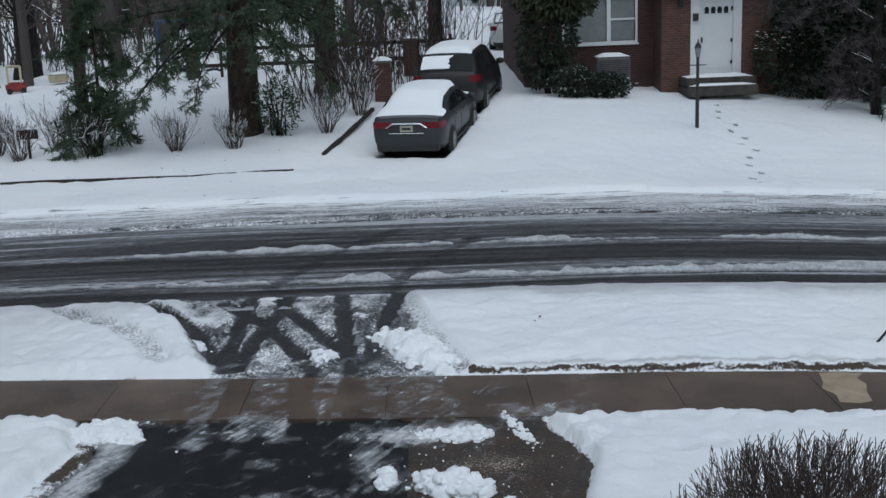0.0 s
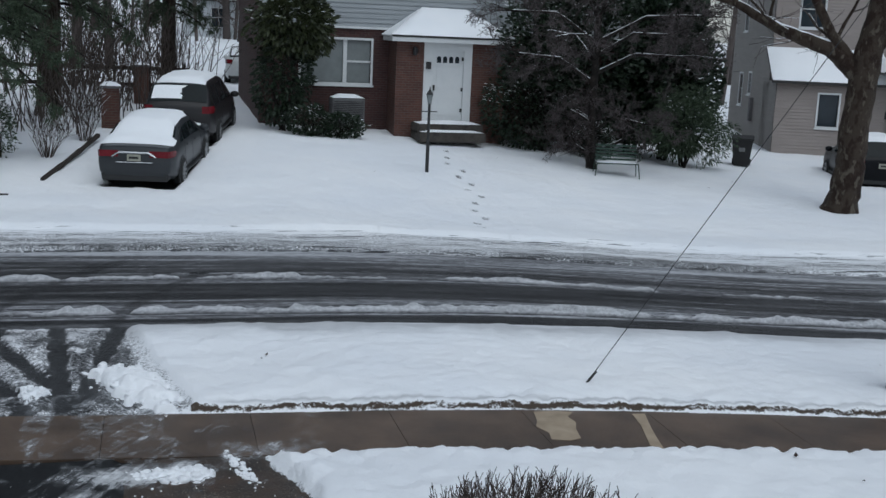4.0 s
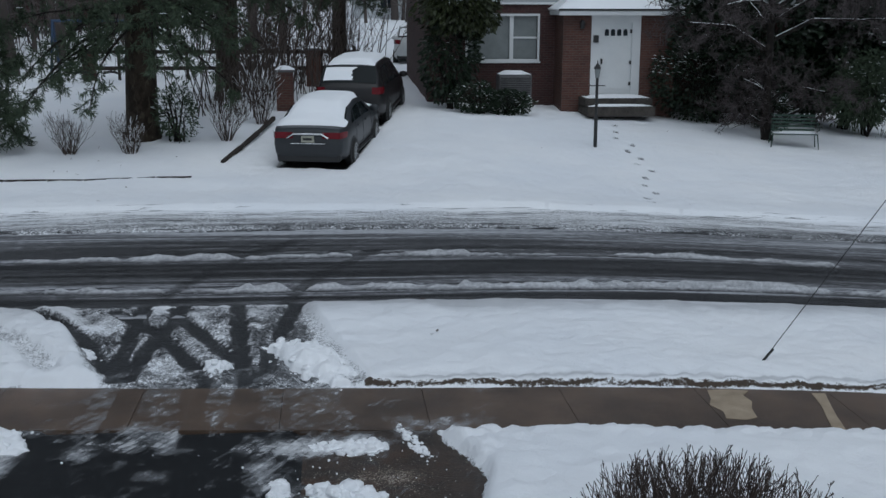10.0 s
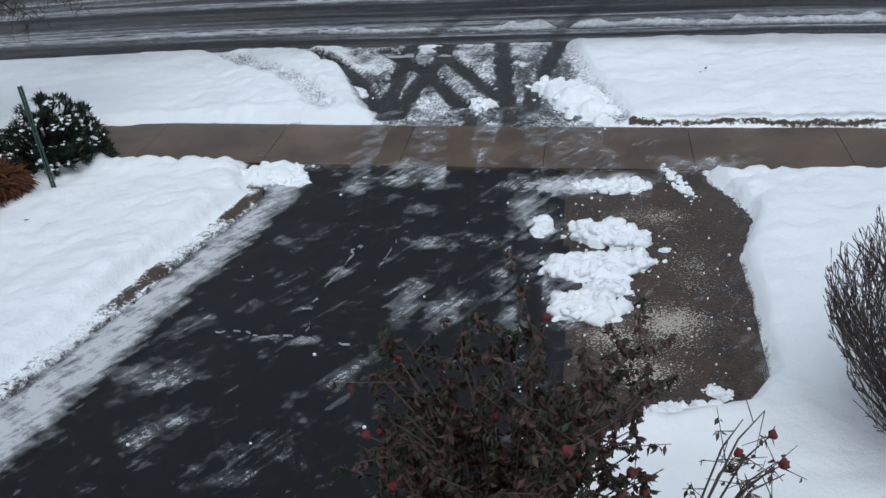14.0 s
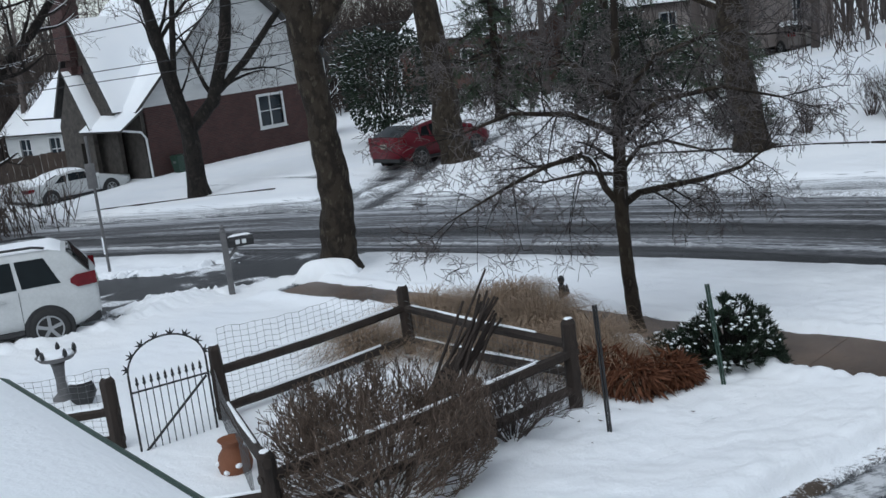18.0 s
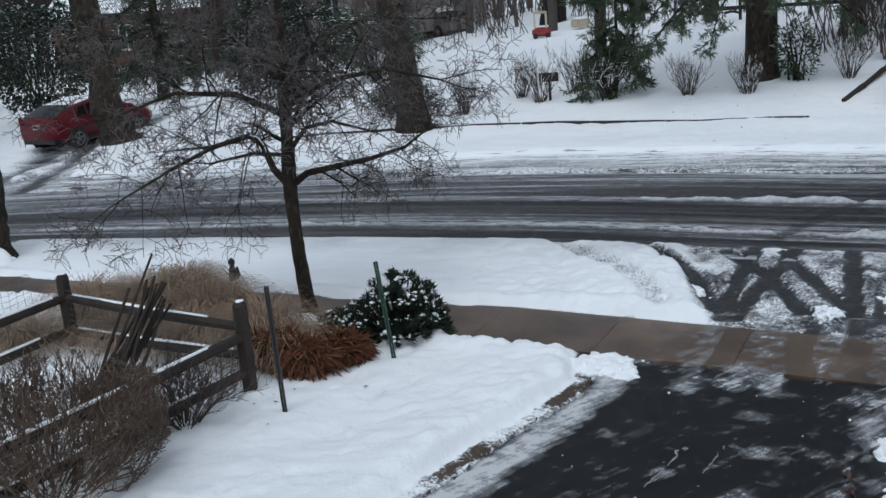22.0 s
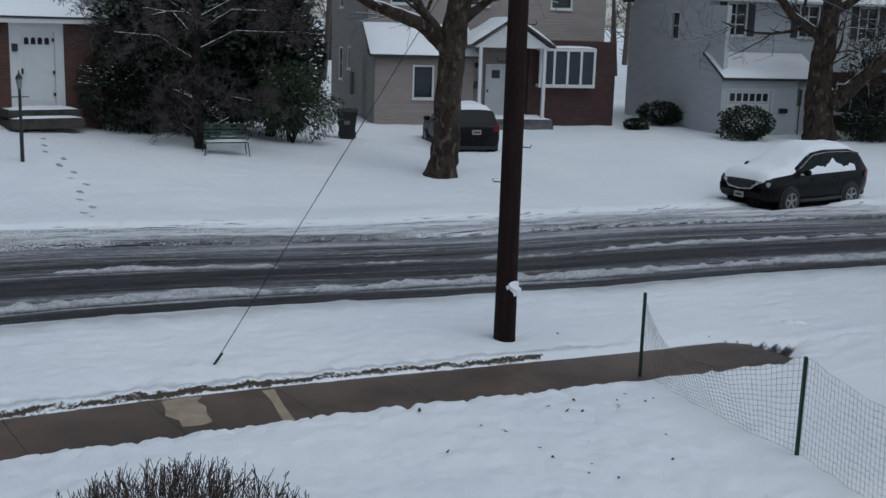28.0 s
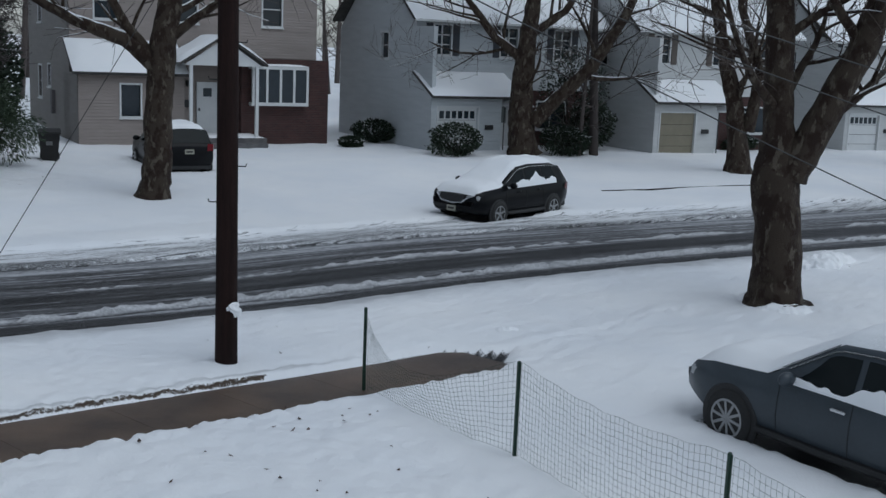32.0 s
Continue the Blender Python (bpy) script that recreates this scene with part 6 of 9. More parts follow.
            for i in range(ns):
                a = 2 * math.pi * (i + 0.25) / ns
                wsp = r * (0.10 if ns > 6 else 0.17)
                m = Matrix.Rotation(-a, 4, "Y")
                q = bmesh.new()
                box(q, r * 0.08, 0.022, -wsp / 2, r * 0.66, 0.044, wsp / 2, 0.004)
                q.transform(m)
                tmp = bpy.data.meshes.new("spoke")
                q.to_mesh(tmp)
                q.free()
                rm.from_mesh(tmp)
                bpy.data.meshes.remove(tmp)
            for k in range(28):
                a0, a1 = 2 * math.pi * k / 28, 2 * math.pi * (k + 1) / 28
                ring = [rm.verts.new((rr * math.cos(a), 0.046, rr * math.sin(a))) for a, rr in ((a0, r * 0.60), (a1, r * 0.60), (a1, r * 0.68), (a0, r * 0.68))]
                rm.faces.new(ring)
            rm.transform(Matrix.Translation((ax, yo, r)) @ Matrix.Diagonal((1, sgn, 1, 1)))
            part("rim", rm, ALLOY, wh, "silver alloy rim")
    for sgn in (1, -1):
        lamp = spec["tail"]
        wrap = spec.get("tail_wrap") or 0.12
        path = [(-0.004, lamp[0]), (-0.004, plan(0.0) * 0.9), (0.0, plan(0.0) * 0.985), (0.05, plan(0.05)), (0.12, plan(0.12)), (wrap * 0.6 + 0.06, plan(wrap * 0.6 + 0.06)), (wrap, plan(wrap))]
        tv, tf = [], []
        for i, (s_, y_) in enumerate(path):
            o_ = 0.008
            k_ = 1.0 if i < len(path) - 1 else 0.35
            zm = (lamp[2] + lamp[3]) / 2 + 0.02
            tv += [(s_ - (o_ if i < 3 else 0), sgn * (y_ + (o_ if i > 1 else 0)), zm + (lamp[2] - zm) * k_), (s_ - (o_ if i < 3 else 0), sgn * (y_ + (o_ if i > 1 else 0)), zm + (lamp[3] - zm) * k_)]
        for i in range(len(path) - 1):
            tf.append((2 * i, 2 * i + 2, 2 * i + 3, 2 * i + 1))
        mesh_ob("tail_lamp", tv, tf, RED_LAMP, e)
        f = bmesh.new()
        y0, y1 = sorted((sgn * W * 0.52, sgn * W * 0.90))
        box(f, L - 0.30, y0, lerp_at(belt, L - 0.2) - 0.19, L - 0.02 - 0.0, y1, lerp_at(belt, L - 0.2) - 0.05, 0.02)
        for v in f.verts:
            v.co.x -= 0.30 * max(0, abs(v.co.y) / W - 0.5)
        part("head_lamp", f, CLEAR_LAMP, e)
        mx = spec["mirror"]
        m = bmesh.new()
        bmesh.ops.create_uvsphere(m, u_segments=10, v_segments=7, radius=1.0)
        m.transform(Matrix.Translation((mx, sgn * (W + 0.10), lerp_at(belt, mx) + 0.09)) @ Matrix.Diagonal((0.08, 0.13, 0.09, 1)))
        part("mirror", m, body_paint, e, "", True)
        for hx in spec["handles"]:
            hd = bmesh.new()
            y0, y1 = sorted((sgn * (W * 0.985), sgn * (W * 0.985 + 0.03)))
            box(hd, hx, y0, lerp_at(belt, hx) - 0.13, hx + 0.20, y1, lerp_at(belt, hx) - 0.095, 0.008)
            part("door_handle", hd, CHROME if spec.get("chrome") else body_paint, e)
    gz = spec.get("grille", 0.42)
    gr = bmesh.new()
    box(gr, L - 0.09, -W * 0.5, gz, L + 0.012, W * 0.5, gz + 0.24, 0.02)
    part("grille", gr, BLACK_TRIM, e)
    if spec.get("badge"):
        vb = bmesh.new()
        tube(vb, [(L - 0.02, -W * 0.62, gz + 0.20), (L + 0.03, -W * 0.4, gz + 0.04), (L + 0.035, 0, gz), (L + 0.03, W * 0.4, gz + 0.04), (L - 0.02, W * 0.62, gz + 0.20)], 0.028, 6)
        part("chrome_strip", vb, CHROME, e)
        fp_ = boxed("front_plate", (L + 0.01, -0.155, gz - 0.24, L + 0.04, 0.155, gz - 0.085), PLATE, e, "pale number plate")
        boxed("plate_mark", (L + 0.04, -0.11, gz - 0.19, L + 0.044, 0.11, gz - 0.135), BLACK_TRIM, fp_)
    for sx in spec.get("seams", (spec["windows"][-1][1] + 0.06, spec["windows"][-1][0] - 0.04, spec["windows"][-2][0] - 0.02)):
        sec = section(sx)[2:6]
        for sgn in (1, -1):
            dm = bmesh.new()
            tube(dm, [(sx, sgn * (yy + 0.001), zz) for yy, zz in sec], 0.0055, 4)
            part("door_gap", dm, BLACK_TRIM, e)
    for sgn in (1, -1):
        sk = bmesh.new()
        a0, a1 = spec["axles"][0] + r + 0.07, spec["axles"][1] - r - 0.07
        tube(sk, [(a0, sgn * W * 0.975, sill + 0.06), ((a0 + a1) / 2, sgn * W * 0.98, sill + 0.05), (a1, sgn * W * 0.975, sill + 0.06)], 0.055, 6)
        part("side_skirt", sk, BLACK_TRIM, e)
    if spec.get("drift"):
        x0, x1 = spec["windows"][0][0] + 0.1, spec["windows"][-1][1]
        for sgn in (1, -1):
            dv, df = [], []
            for i in range(61):
                sx = x0 + (x1 - x0) * i / 60
                top_k = min(0.8, max(0.10, spec["drift"] * (0.75 + 1.1 * noise.noise(Vector((sx * 2.1, y, 2.0))) + 0.4 * noise.noise(Vector((sx * 6.0, y, 5.0))))))
                for j in range(5):
                    yy, zz = side_at(sx, 0.02 + (top_k - 0.02) * j / 4)
                    dv.append((sx, sgn * (yy + 0.012 + 0.022 * math.sin(math.pi * (0.12 + 0.8 * j / 4))), zz))
            for i in range(60):
                for j in range(4):
                    o = i * 5 + j
                    df.append((o, o + 5, o + 6, o + 1))
            mesh_ob("window_snow", dv, df, SNOW, e, "snow clinging to the side windows", True)
        cv = bmesh.new()
        for sgn in (1, -1):
            line = [(x0 + (x1 - x0) * i / 20, *side_at(x0 + (x1 - x0) * i / 20, 0.97)) for i in range(21)]
            tube(cv, [(a, sgn * (b + 0.008), c) for a, b, c in line], 0.010, 5)
        part("window_trim", cv, CHROME, e)
    if spec.get("rear_snow"):
        s0, s1 = spec["rear_glass"]
        rv, rf = [], []
        for j in range(9):
            sx = s0 + (s1 - s0) * (0.12 + 0.76 * j / 8)
            wt = section(sx)[9][0]
            stop = 0.02 + 0.30 * noise.noise(Vector((j * 0.45, 1.0, 3.0)))
            for i in range(9):
                yy = (wt - 0.10) * (1 - i / 8) + (stop - 0.12) * i / 8
                rv.append((sx - 0.016, yy, lerp_at(roof, sx) + 0.045 - 0.03 * (abs(yy) / wt) ** 3))
        for j in range(8):
            for i in range(8):
                o = j * 9 + i
                rf.append((o, o + 1, o + 10, o + 9))
        mesh_ob("window_snow", rv, rf, SNOW, e, "snow left on one half of the rear window", True)
    bp = bmesh.new()
    box(bp, 0.02, -W * 0.84, sill + 0.02, 0.35, W * 0.84, sill + 0.22, 0.03)
    part("bumper", bp, BLACK_TRIM, e)
    pz = spec.get("plate_z", 0.78)
    pl_ = boxed("number_plate", (-0.022, -0.155, pz, 0.06, 0.155, pz + 0.155), PLATE, e, "pale number plate")
    boxed("plate_mark", (-0.026, -0.11, pz + 0.05, -0.022, 0.11, pz + 0.105), BLACK_TRIM, pl_)
    if spec.get("chrome_bar"):
        cb = bmesh.new()
        tube(cb, [(-0.02, -0.50, pz + 0.10), (-0.03, -0.34, pz + 0.20), (-0.03, 0.34, pz + 0.20), (-0.02, 0.50, pz + 0.10)], 0.022, 6)
        tube(cb, [(-0.02, -0.42, pz - 0.03), (-0.03, 0.42, pz - 0.03)], 0.010, 6)
        part("chrome_strip", cb, CHROME, e)
    if spec.get("rails"):
        for sgn in (1, -1):
            rb = bmesh.new()
            a, b = spec["rails"]
            tube(rb, [(s, sgn * (section(s)[9][0] - 0.05), lerp_at(roof, s) + (0.03 if s in (a, b) else 0.07)) for s in (a, a + 0.2, (a + b) / 2, b - 0.2, b)], 0.022, 6)
            part("roof_rail", rb, BLACK_TRIM, e)
    if snow:
        sv, sf = [], []
        cols = 13
        ss = [spec["snow"][0] + (spec["snow"][1] - spec["snow"][0]) * i / 46 for i in range(47)]
        for s in ss:
            sec = section(s)
            t = max(lerp_at(roof, s), lerp_at(belt, s) + 0.02) + 0.025
            wt = sec[10][0] if t > lerp_at(belt, s) + 0.15 else plan(s) * 0.93
            endk = min(1.0, min(s - ss[0], ss[-1] - s) / 0.18) ** 0.5
            for i in range(cols):
                f = i / (cols - 1) * 2 - 1
                k = max(0.0, 1 - abs(f) ** 6) ** 0.5
                lump_ = 1 + 0.35 * noise.noise(Vector((s * 2.2 + x, f * 2, y)))
                sv.append((s, f * (wt + 0.0), t - 0.035 * abs(f) ** 3 + 0.002 + snow * 0.105 * endk * k * lump_))
        for i in range(46):
            for j in range(cols - 1):
                o = i * cols + j
                sf.append((o, o + 1, o + cols + 1, o + cols))
        mesh_ob("snow", sv, sf, SNOW, e, "snow lying over the car", True)
    return e


SEDAN = dict(len=4.85, half=0.91, pivot=1.0, belt=[(0, 0.96), (0.1, 1.01), (0.8, 1.03), (3.3, 0.98), (4.0, 0.93), (4.6, 0.80), (4.85, 0.62)],
             roof=[(0, 0.98), (0.10, 1.05), (0.55, 1.08), (1.35, 1.40), (2.1, 1.46), (2.7, 1.43), (3.65, 0.99), (4.85, 0.64)], axles=(1.0, 3.78), wheel=0.335, sill=0.24,
             windows=[(1.0, 1.32, 1.45, 1.45), (1.4, 2.18, 1.52, 2.18), (2.26, 3.25, 2.26, 2.75)], rear_glass=(0.62, 1.3), front_glass=(3.55, 2.75), tail=(0.36, 0.86, 0.83, 0.98), tail_wrap=0.34,
             mirror=3.2, handles=(1.55, 2.5), chrome_bar=True, plate_z=0.74, snow=(0.32, 4.6), spokes=10)
SUV = dict(len=4.6, half=0.91, pivot=0.9, belt=[(0, 1.0), (0.06, 1.06), (2.6, 1.02), (3.3, 1.02), (4.2, 0.93), (4.5, 0.76), (4.6, 0.6)],
           roof=[(0, 1.02), (0.05, 1.10), (0.42, 1.58), (0.8, 1.66), (1.9, 1.68), (2.6, 1.62), (3.45, 1.06), (4.6, 0.62)], axles=(0.9, 3.55), wheel=0.345, sill=0.28,
           windows=[(0.62, 1.35, 0.85, 1.35), (1.42, 2.2, 1.42, 2.2), (2.28, 3.15, 2.28, 2.68)], rear_glass=(0.09, 0.42), front_glass=(3.38, 2.66), tail=(0.60, 0.88, 0.92, 1.15), tail_wrap=0.30,
           mirror=3.05, handles=(1.5, 2.5), plate_z=0.82, snow=(0.5, 4.45), spokes=5)
CRV = dict(SUV, rails=None, tail=(0.66, 0.88, 0.82, 1.03), len=4.55, belt=[(0, 1.0), (0.06, 1.06), (2.6, 1.02), (3.3, 1.03), (4.15, 0.99), (4.40, 0.93), (4.50, 0.80), (4.55, 0.6)],
           roof=[(0, 1.02), (0.05, 1.10), (0.42, 1.52), (0.8, 1.64), (1.9, 1.66), (2.5, 1.60), (3.45, 1.08), (4.15, 1.02), (4.40, 0.95), (4.50, 0.82), (4.55, 0.62)], grille=0.66, badge=True, drift=0.42)
FORESTER = dict(SUV, roof=[(0, 1.02), (0.04, 1.12), (0.38, 1.56), (0.7, 1.66), (1.9, 1.68), (2.6, 1.62), (3.5, 1.05), (4.6, 0.62)], windows=[(0.58, 1.22, 0.80, 1.28), (1.30, 2.16, 1.34, 2.16), (2.22, 3.15, 2.22, 2.68)],
                tail=(0.62, 0.90, 0.98, 1.20), tail_wrap=0.42, rails=(0.75, 2.6), axles=(0.88, 3.52), wheel=0.345)
VAN = dict(SUV, len=5.0, half=0.98, belt=[(0, 1.02), (0.06, 1.08), (3.6, 1.02), (4.5, 0.92), (4.9, 0.75), (5.0, 0.6)], roof=[(0, 1.04), (0.06, 1.14), (0.45, 1.66), (0.9, 1.74), (2.6, 1.74), (3.1, 1.66), (4.2, 1.02), (5.0, 0.62)],
           axles=(1.0, 4.0), windows=[(0.62, 1.6, 0.85, 1.6), (1.7, 2.65, 1.7, 2.65), (2.75, 3.75, 2.75, 3.2)], rear_glass=(0.12, 0.45), front_glass=(4.1, 3.15), tail=(0.66, 0.96, 0.95, 1.14), mirror=3.6, handles=(1.9, 2.9), snow=(0.55, 4.8), plate_z=0.86, rear_snow=True)
HATCH = dict(SUV, len=4.48, half=0.875, belt=[(0, 0.92), (0.1, 0.98), (2.6, 0.96), (3.4, 0.94), (4.1, 0.82), (4.4, 0.66), (4.48, 0.5)], roof=[(0, 0.96), (0.06, 1.04), (0.9, 1.36), (1.9, 1.49), (2.5, 1.44), (3.65, 0.95), (4.48, 0.52)],
             axles=(0.86, 3.56), wheel=0.315, sill=0.22, windows=[(0.95, 1.4, 1.15, 1.4), (1.48, 2.2, 1.48, 2.2), (2.28, 3.3, 2.28, 2.6)], rear_glass=(0.12, 0.9), front_glass=(3.55, 2.55), tail=(0.58, 0.83, 0.86, 1.10), tail_wrap=0.25, mirror=3.2, snow=(0.9, 2.6), plate_z=0.72)
COUPE = dict(SEDAN, len=4.85, half=0.90, belt=[(0, 0.78), (0.15, 0.96), (1.2, 0.93), (3.3, 0.90), (4.1, 0.82), (4.7, 0.66), (4.85, 0.55)], roof=[(0, 0.8), (0.12, 0.98), (0.75, 1.0), (1.5, 1.26), (2.2, 1.36), (2.7, 1.32), (3.6, 0.92), (4.85, 0.57)],
             windows=[(1.25, 1.8, 1.6, 1.85), (1.9, 3.2, 1.95, 2.7)], rear_glass=(0.85, 1.5), tail=(0.45, 0.82, 0.74, 0.90), chrome_bar=False, handles=(2.1,), snow=(0.15, 2.8), spokes=7)
LUXE = dict(SUV, len=4.65, half=0.94, axles=(0.92, 3.74), pivot=3.74, wheel=0.365, sill=0.30, belt=[(0, 0.78), (0.1, 1.0), (2.6, 1.02), (3.3, 1.03), (4.1, 0.98), (4.45, 0.90), (4.58, 0.80), (4.65, 0.62)],
            roof=[(0, 0.8), (0.08, 1.04), (0.6, 1.48), (1.2, 1.60), (1.9, 1.64), (2.4, 1.60), (3.25, 1.07), (4.1, 1.0), (4.45, 0.92), (4.58, 0.82), (4.65, 0.64)], windows=[(0.75, 1.2, 1.0, 1.25), (1.28, 2.0, 1.32, 2.0), (2.08, 2.98, 2.08, 2.5)], front_glass=(3.2, 2.45), mirror=2.85, handles=(1.2, 2.1), chrome=True, spokes=10, snow=(0.3, 4.42), drift=0.42, grille=0.5)


def stand(x, y):
    return float(land(x, y)) - 0.11


car("sedan", -0.28, 27.55, stand(-0.3, 27.5), 77, SEDAN, PAINT_GREY, "graphite grey sedan parked nose-in under smooth snow", 1.1, pitch=4.0)
car("minivan", 0.72, 32.1, stand(0.72, 32.1), 79, VAN, PAINT_BROWN, "dark bronze minivan parked ahead of the sedan, snow on its roof", 1.0, pitch=3.0)
car("pickup_truck", 3.9, 50.0, stand(3.9, 50), 84, VAN, PAINT_WHITE, "white vehicle with snow at the top of the driveway", 1.0)
car("suv", 22.5, 31.3, stand(22.5, 31.3), 70, SUV, PAINT_BLACK, "black compact suv parked in front of the beige house", 1.0)
car("suv", 27.2, 20.2, stand(27.2, 20.2), 181, CRV, PAINT_BLACK, "black suv at the roadside with thick snow on its bonnet", 1.25)
car("suv", 13.3, 5.70, stand(12.6, 5.9) + 0.08, 75, LUXE, PAINT_BLUE, "slate blue suv in a driveway under thick snow", 1.4)
car("station_wagon", -18.47, 9.41, stand(-17.7, 8.9), 240, FORESTER, PAINT_WHITE, "white wagon in a shovelled driveway", 0.35)
car("hatchback", -26.65, 27.35, stand(-26.65, 28.0), 86, HATCH, PAINT_RED, "dark red hatchback in a cleared driveway", 0.3)
car("coupe", -43.7, 22.9, stand(-43.7, 22.9), 88, COUPE, PAINT_WHITE, "white coupe parked beside the brick house", 0.4)
car("hatchback", -25.7, 56.4, stand(-25.7, 56.4), 150, HATCH, PAINT_TAN, "grey car under snow beyond the shrubs", 1.2)

# ---- street trees and bare trees ----
tree("street_tree", 18.25, 26.75, [
    [(0, 0, 0, 0.46), (0.1, -0.1, 1.2, 0.40), (0.1, -0.1, 2.5, 0.38), (0.25, -0.15, 4.5, 0.36), (0.6, -0.3, 6.6, 0.30), (0.9, -0.2, 9.0, 0.2)],
    [(0, 0, 3.9, 0.24), (-0.6, 0.4, 4.5, 0.20), (-1.7, 1.1, 4.95, 0.15), (-2.7, 1.8, 5.6, 0.11)],
    [(-0.1, 0.1, 4.2, 0.17), (-0.6, 0.4, 4.9, 0.14), (-1.1, 0.7, 6.0, 0.10)],
    [(0.3, -0.2, 4.5, 0.17), (0.9, -0.6, 5.1, 0.13), (1.7, -1.1, 5.8, 0.10)]], BARK, TWIG_GREY, "old sycamore with snow along its limbs on the lawn", 11, level=2, buds=3, bare=0.65)
tree("street_tree", 38.1, 28.6, [
    [(0, 0, 0, 0.66), (-0.2, 0.2, 1.5, 0.52), (-0.2, 0.2, 3.1, 0.46), (-0.1, 0.1, 4.8, 0.38), (0.1, -0.1, 7.8, 0.26)],
    [(0.1, -0.2, 1.5, 0.34), (0.7, -0.9, 2.5, 0.30), (1.6, -2.1, 4.0, 0.26), (2.3, -3.1, 6.1, 0.2), (2.7, -3.5, 7.5, 0.15)],
    [(-0.2, 0.3, 4.2, 0.22), (-0.9, 1.2, 5.0, 0.18), (-1.7, 2.2, 6.6, 0.12)],
    [(0.0, 0, 5.2, 0.2), (0.8, -1.1, 6.2, 0.15), (1.3, -1.6, 7.3, 0.11)]], BARK, TWIG_GREY, "large sycamore whose limbs carry lines of snow", 12, level=3, buds=5, length=3.4)
tree("street_tree", 20.4, 9.0, [
    [(0, 0, 0, 0.54), (-0.03, 0.05, 0.8, 0.47), (-0.1, 0.2, 2.5, 0.44), (-0.1, 0.25, 3.6, 0.29), (-0.1, 0.5, 6.6, 0.24), (-0.1, 0.7, 8.5, 0.18)],
    [(0.0, 0.0, 2.6, 0.36), (0.25, -0.45, 3.7, 0.30), (0.6, -1.0, 5.2, 0.27), (0.8, -1.4, 7.0, 0.2)]], BARK, TWIG, "thick sycamore with mottled bark beside the driveway", 13, level=3, buds=5, length=3.0, bare=0.6)
tree("street_tree", 42.3, 20.8, [
    [(0, 0, 0, 0.5), (-0.1, 0.3, 2.6, 0.36), (-0.4, 0.9, 5.0, 0.28), (-0.7, 1.5, 7.8, 0.2)],
    [(0.1, -0.2, 1.8, 0.27), (0.2, -0.5, 4.2, 0.22), (-0.2, 0.4, 6.8, 0.15)]], BARK, TWIG_GREY, "bare street tree forked low above the snow", 14, level=3, buds=6, length=3.4)
tree("street_tree", 54.0, 16.5, [
    [(0, 0, 0, 0.45), (-0.1, 0.2, 2.6, 0.36), (-0.3, 0.5, 5.0, 0.28), (-0.3, 0.6, 8.0, 0.2)]], BARK, TWIG_GREY, "bare street tree farther along the road", 15, level=3, buds=8, length=3.2)
tree("street_tree", -15.8, 14.1, [
    [(0, 0, 0, 0.40), (0, 0, 0.5, 0.35), (0.05, 0.05, 1.6, 0.31), (0, 0, 3.2, 0.28), (-0.1, -0.1, 4.7, 0.26), (-0.15, -0.1, 6.2, 0.23), (-0.1, 0, 8.5, 0.16)],
    [(0, 0, 4.5, 0.2), (0.4, 0.4, 5.2, 0.16), (0.8, 0.9, 5.8, 0.12)],
    [(-0.1, -0.1, 5.0, 0.2), (-0.5, -0.5, 5.7, 0.16), (-1.0, -1.0, 6.8, 0.12)]], BARK_TAN, TWIG, "straight tall street tree at the driveway's mouth", 16, level=2, buds=2, crown_from=1, bare=0.8)
tree("tree", -33.4, 23.5, [
    [(0, 0, 0, 0.36), (0, 0, 2.5, 0.30), (-0.2, -0.3, 4.2, 0.24), (-0.5, -0.7, 7.6, 0.18)],
    [(0, 0.1, 2.5, 0.24), (0.6, 0.8, 3.4, 0.24), (1.0, 1.4, 5.3, 0.22), (1.2, 1.7, 7.6, 0.18)],
    [(0.7, 1.0, 3.7, 0.14), (1.4, 1.9, 4.7, 0.13), (2.3, 3.1, 6.4, 0.1)],
    [(0, 0, 2.7, 0.13), (-0.1, -0.2, 4.5, 0.12), (0.1, 0.1, 7.0, 0.1)]], BARK_DARK, TWIG, "dark forked tree with snow on its limbs", 17, level=3, buds=4, length=2.8)
tree("tree", -38.5, 17.5, [
    [(0, 0, 0, 0.75), (0, 0.1, 1.4, 0.66), (0, 0.1, 2.9, 0.62), (0, 0, 5.3, 0.55), (0, 0, 8.2, 0.45)],
    [(0.1, 0.2, 4.3, 0.28), (0.7, 1.5, 5.4, 0.22), (1.3, 2.8, 6.8, 0.17), (1.9, 3.9, 8.4, 0.12)],
    [(0, 0, 4.9, 0.26), (0.3, 0.6, 6.2, 0.22), (0.8, 1.6, 8.2, 0.14)]], BARK_DARK, TWIG, "broad old tree wrapped in brush at its foot", 18, level=3, buds=5, length=3.0)
tree("tree", -24.0, 27.2, [[(0, 0, 0, 0.56), (-0.2, -0.2, 1.0, 0.48), (-0.25, -0.2, 2.2, 0.45), (-0.4, -0.3, 4.4, 0.42), (-0.6, -0.5, 7.0, 0.34)]], BARK_TAN, TWIG_GREY, "thick bare tree beside the cleared driveway", 19, level=3, buds=4, length=2.6, bare=0.8)
tree("tree", -13.2, 26.3, [[(0, 0, 0, 0.52), (-0.1, 0, 0.6, 0.42), (-0.2, -0.1, 1.5, 0.39), (-0.3, -0.2, 2.7, 0.37), (-0.4, -0.2, 5.5, 0.32)]], BARK_TAN, TWIG_GREY, "thick dark trunk at the edge of the far lawn", 20, level=3, buds=5, length=2.4, bare=0.72)
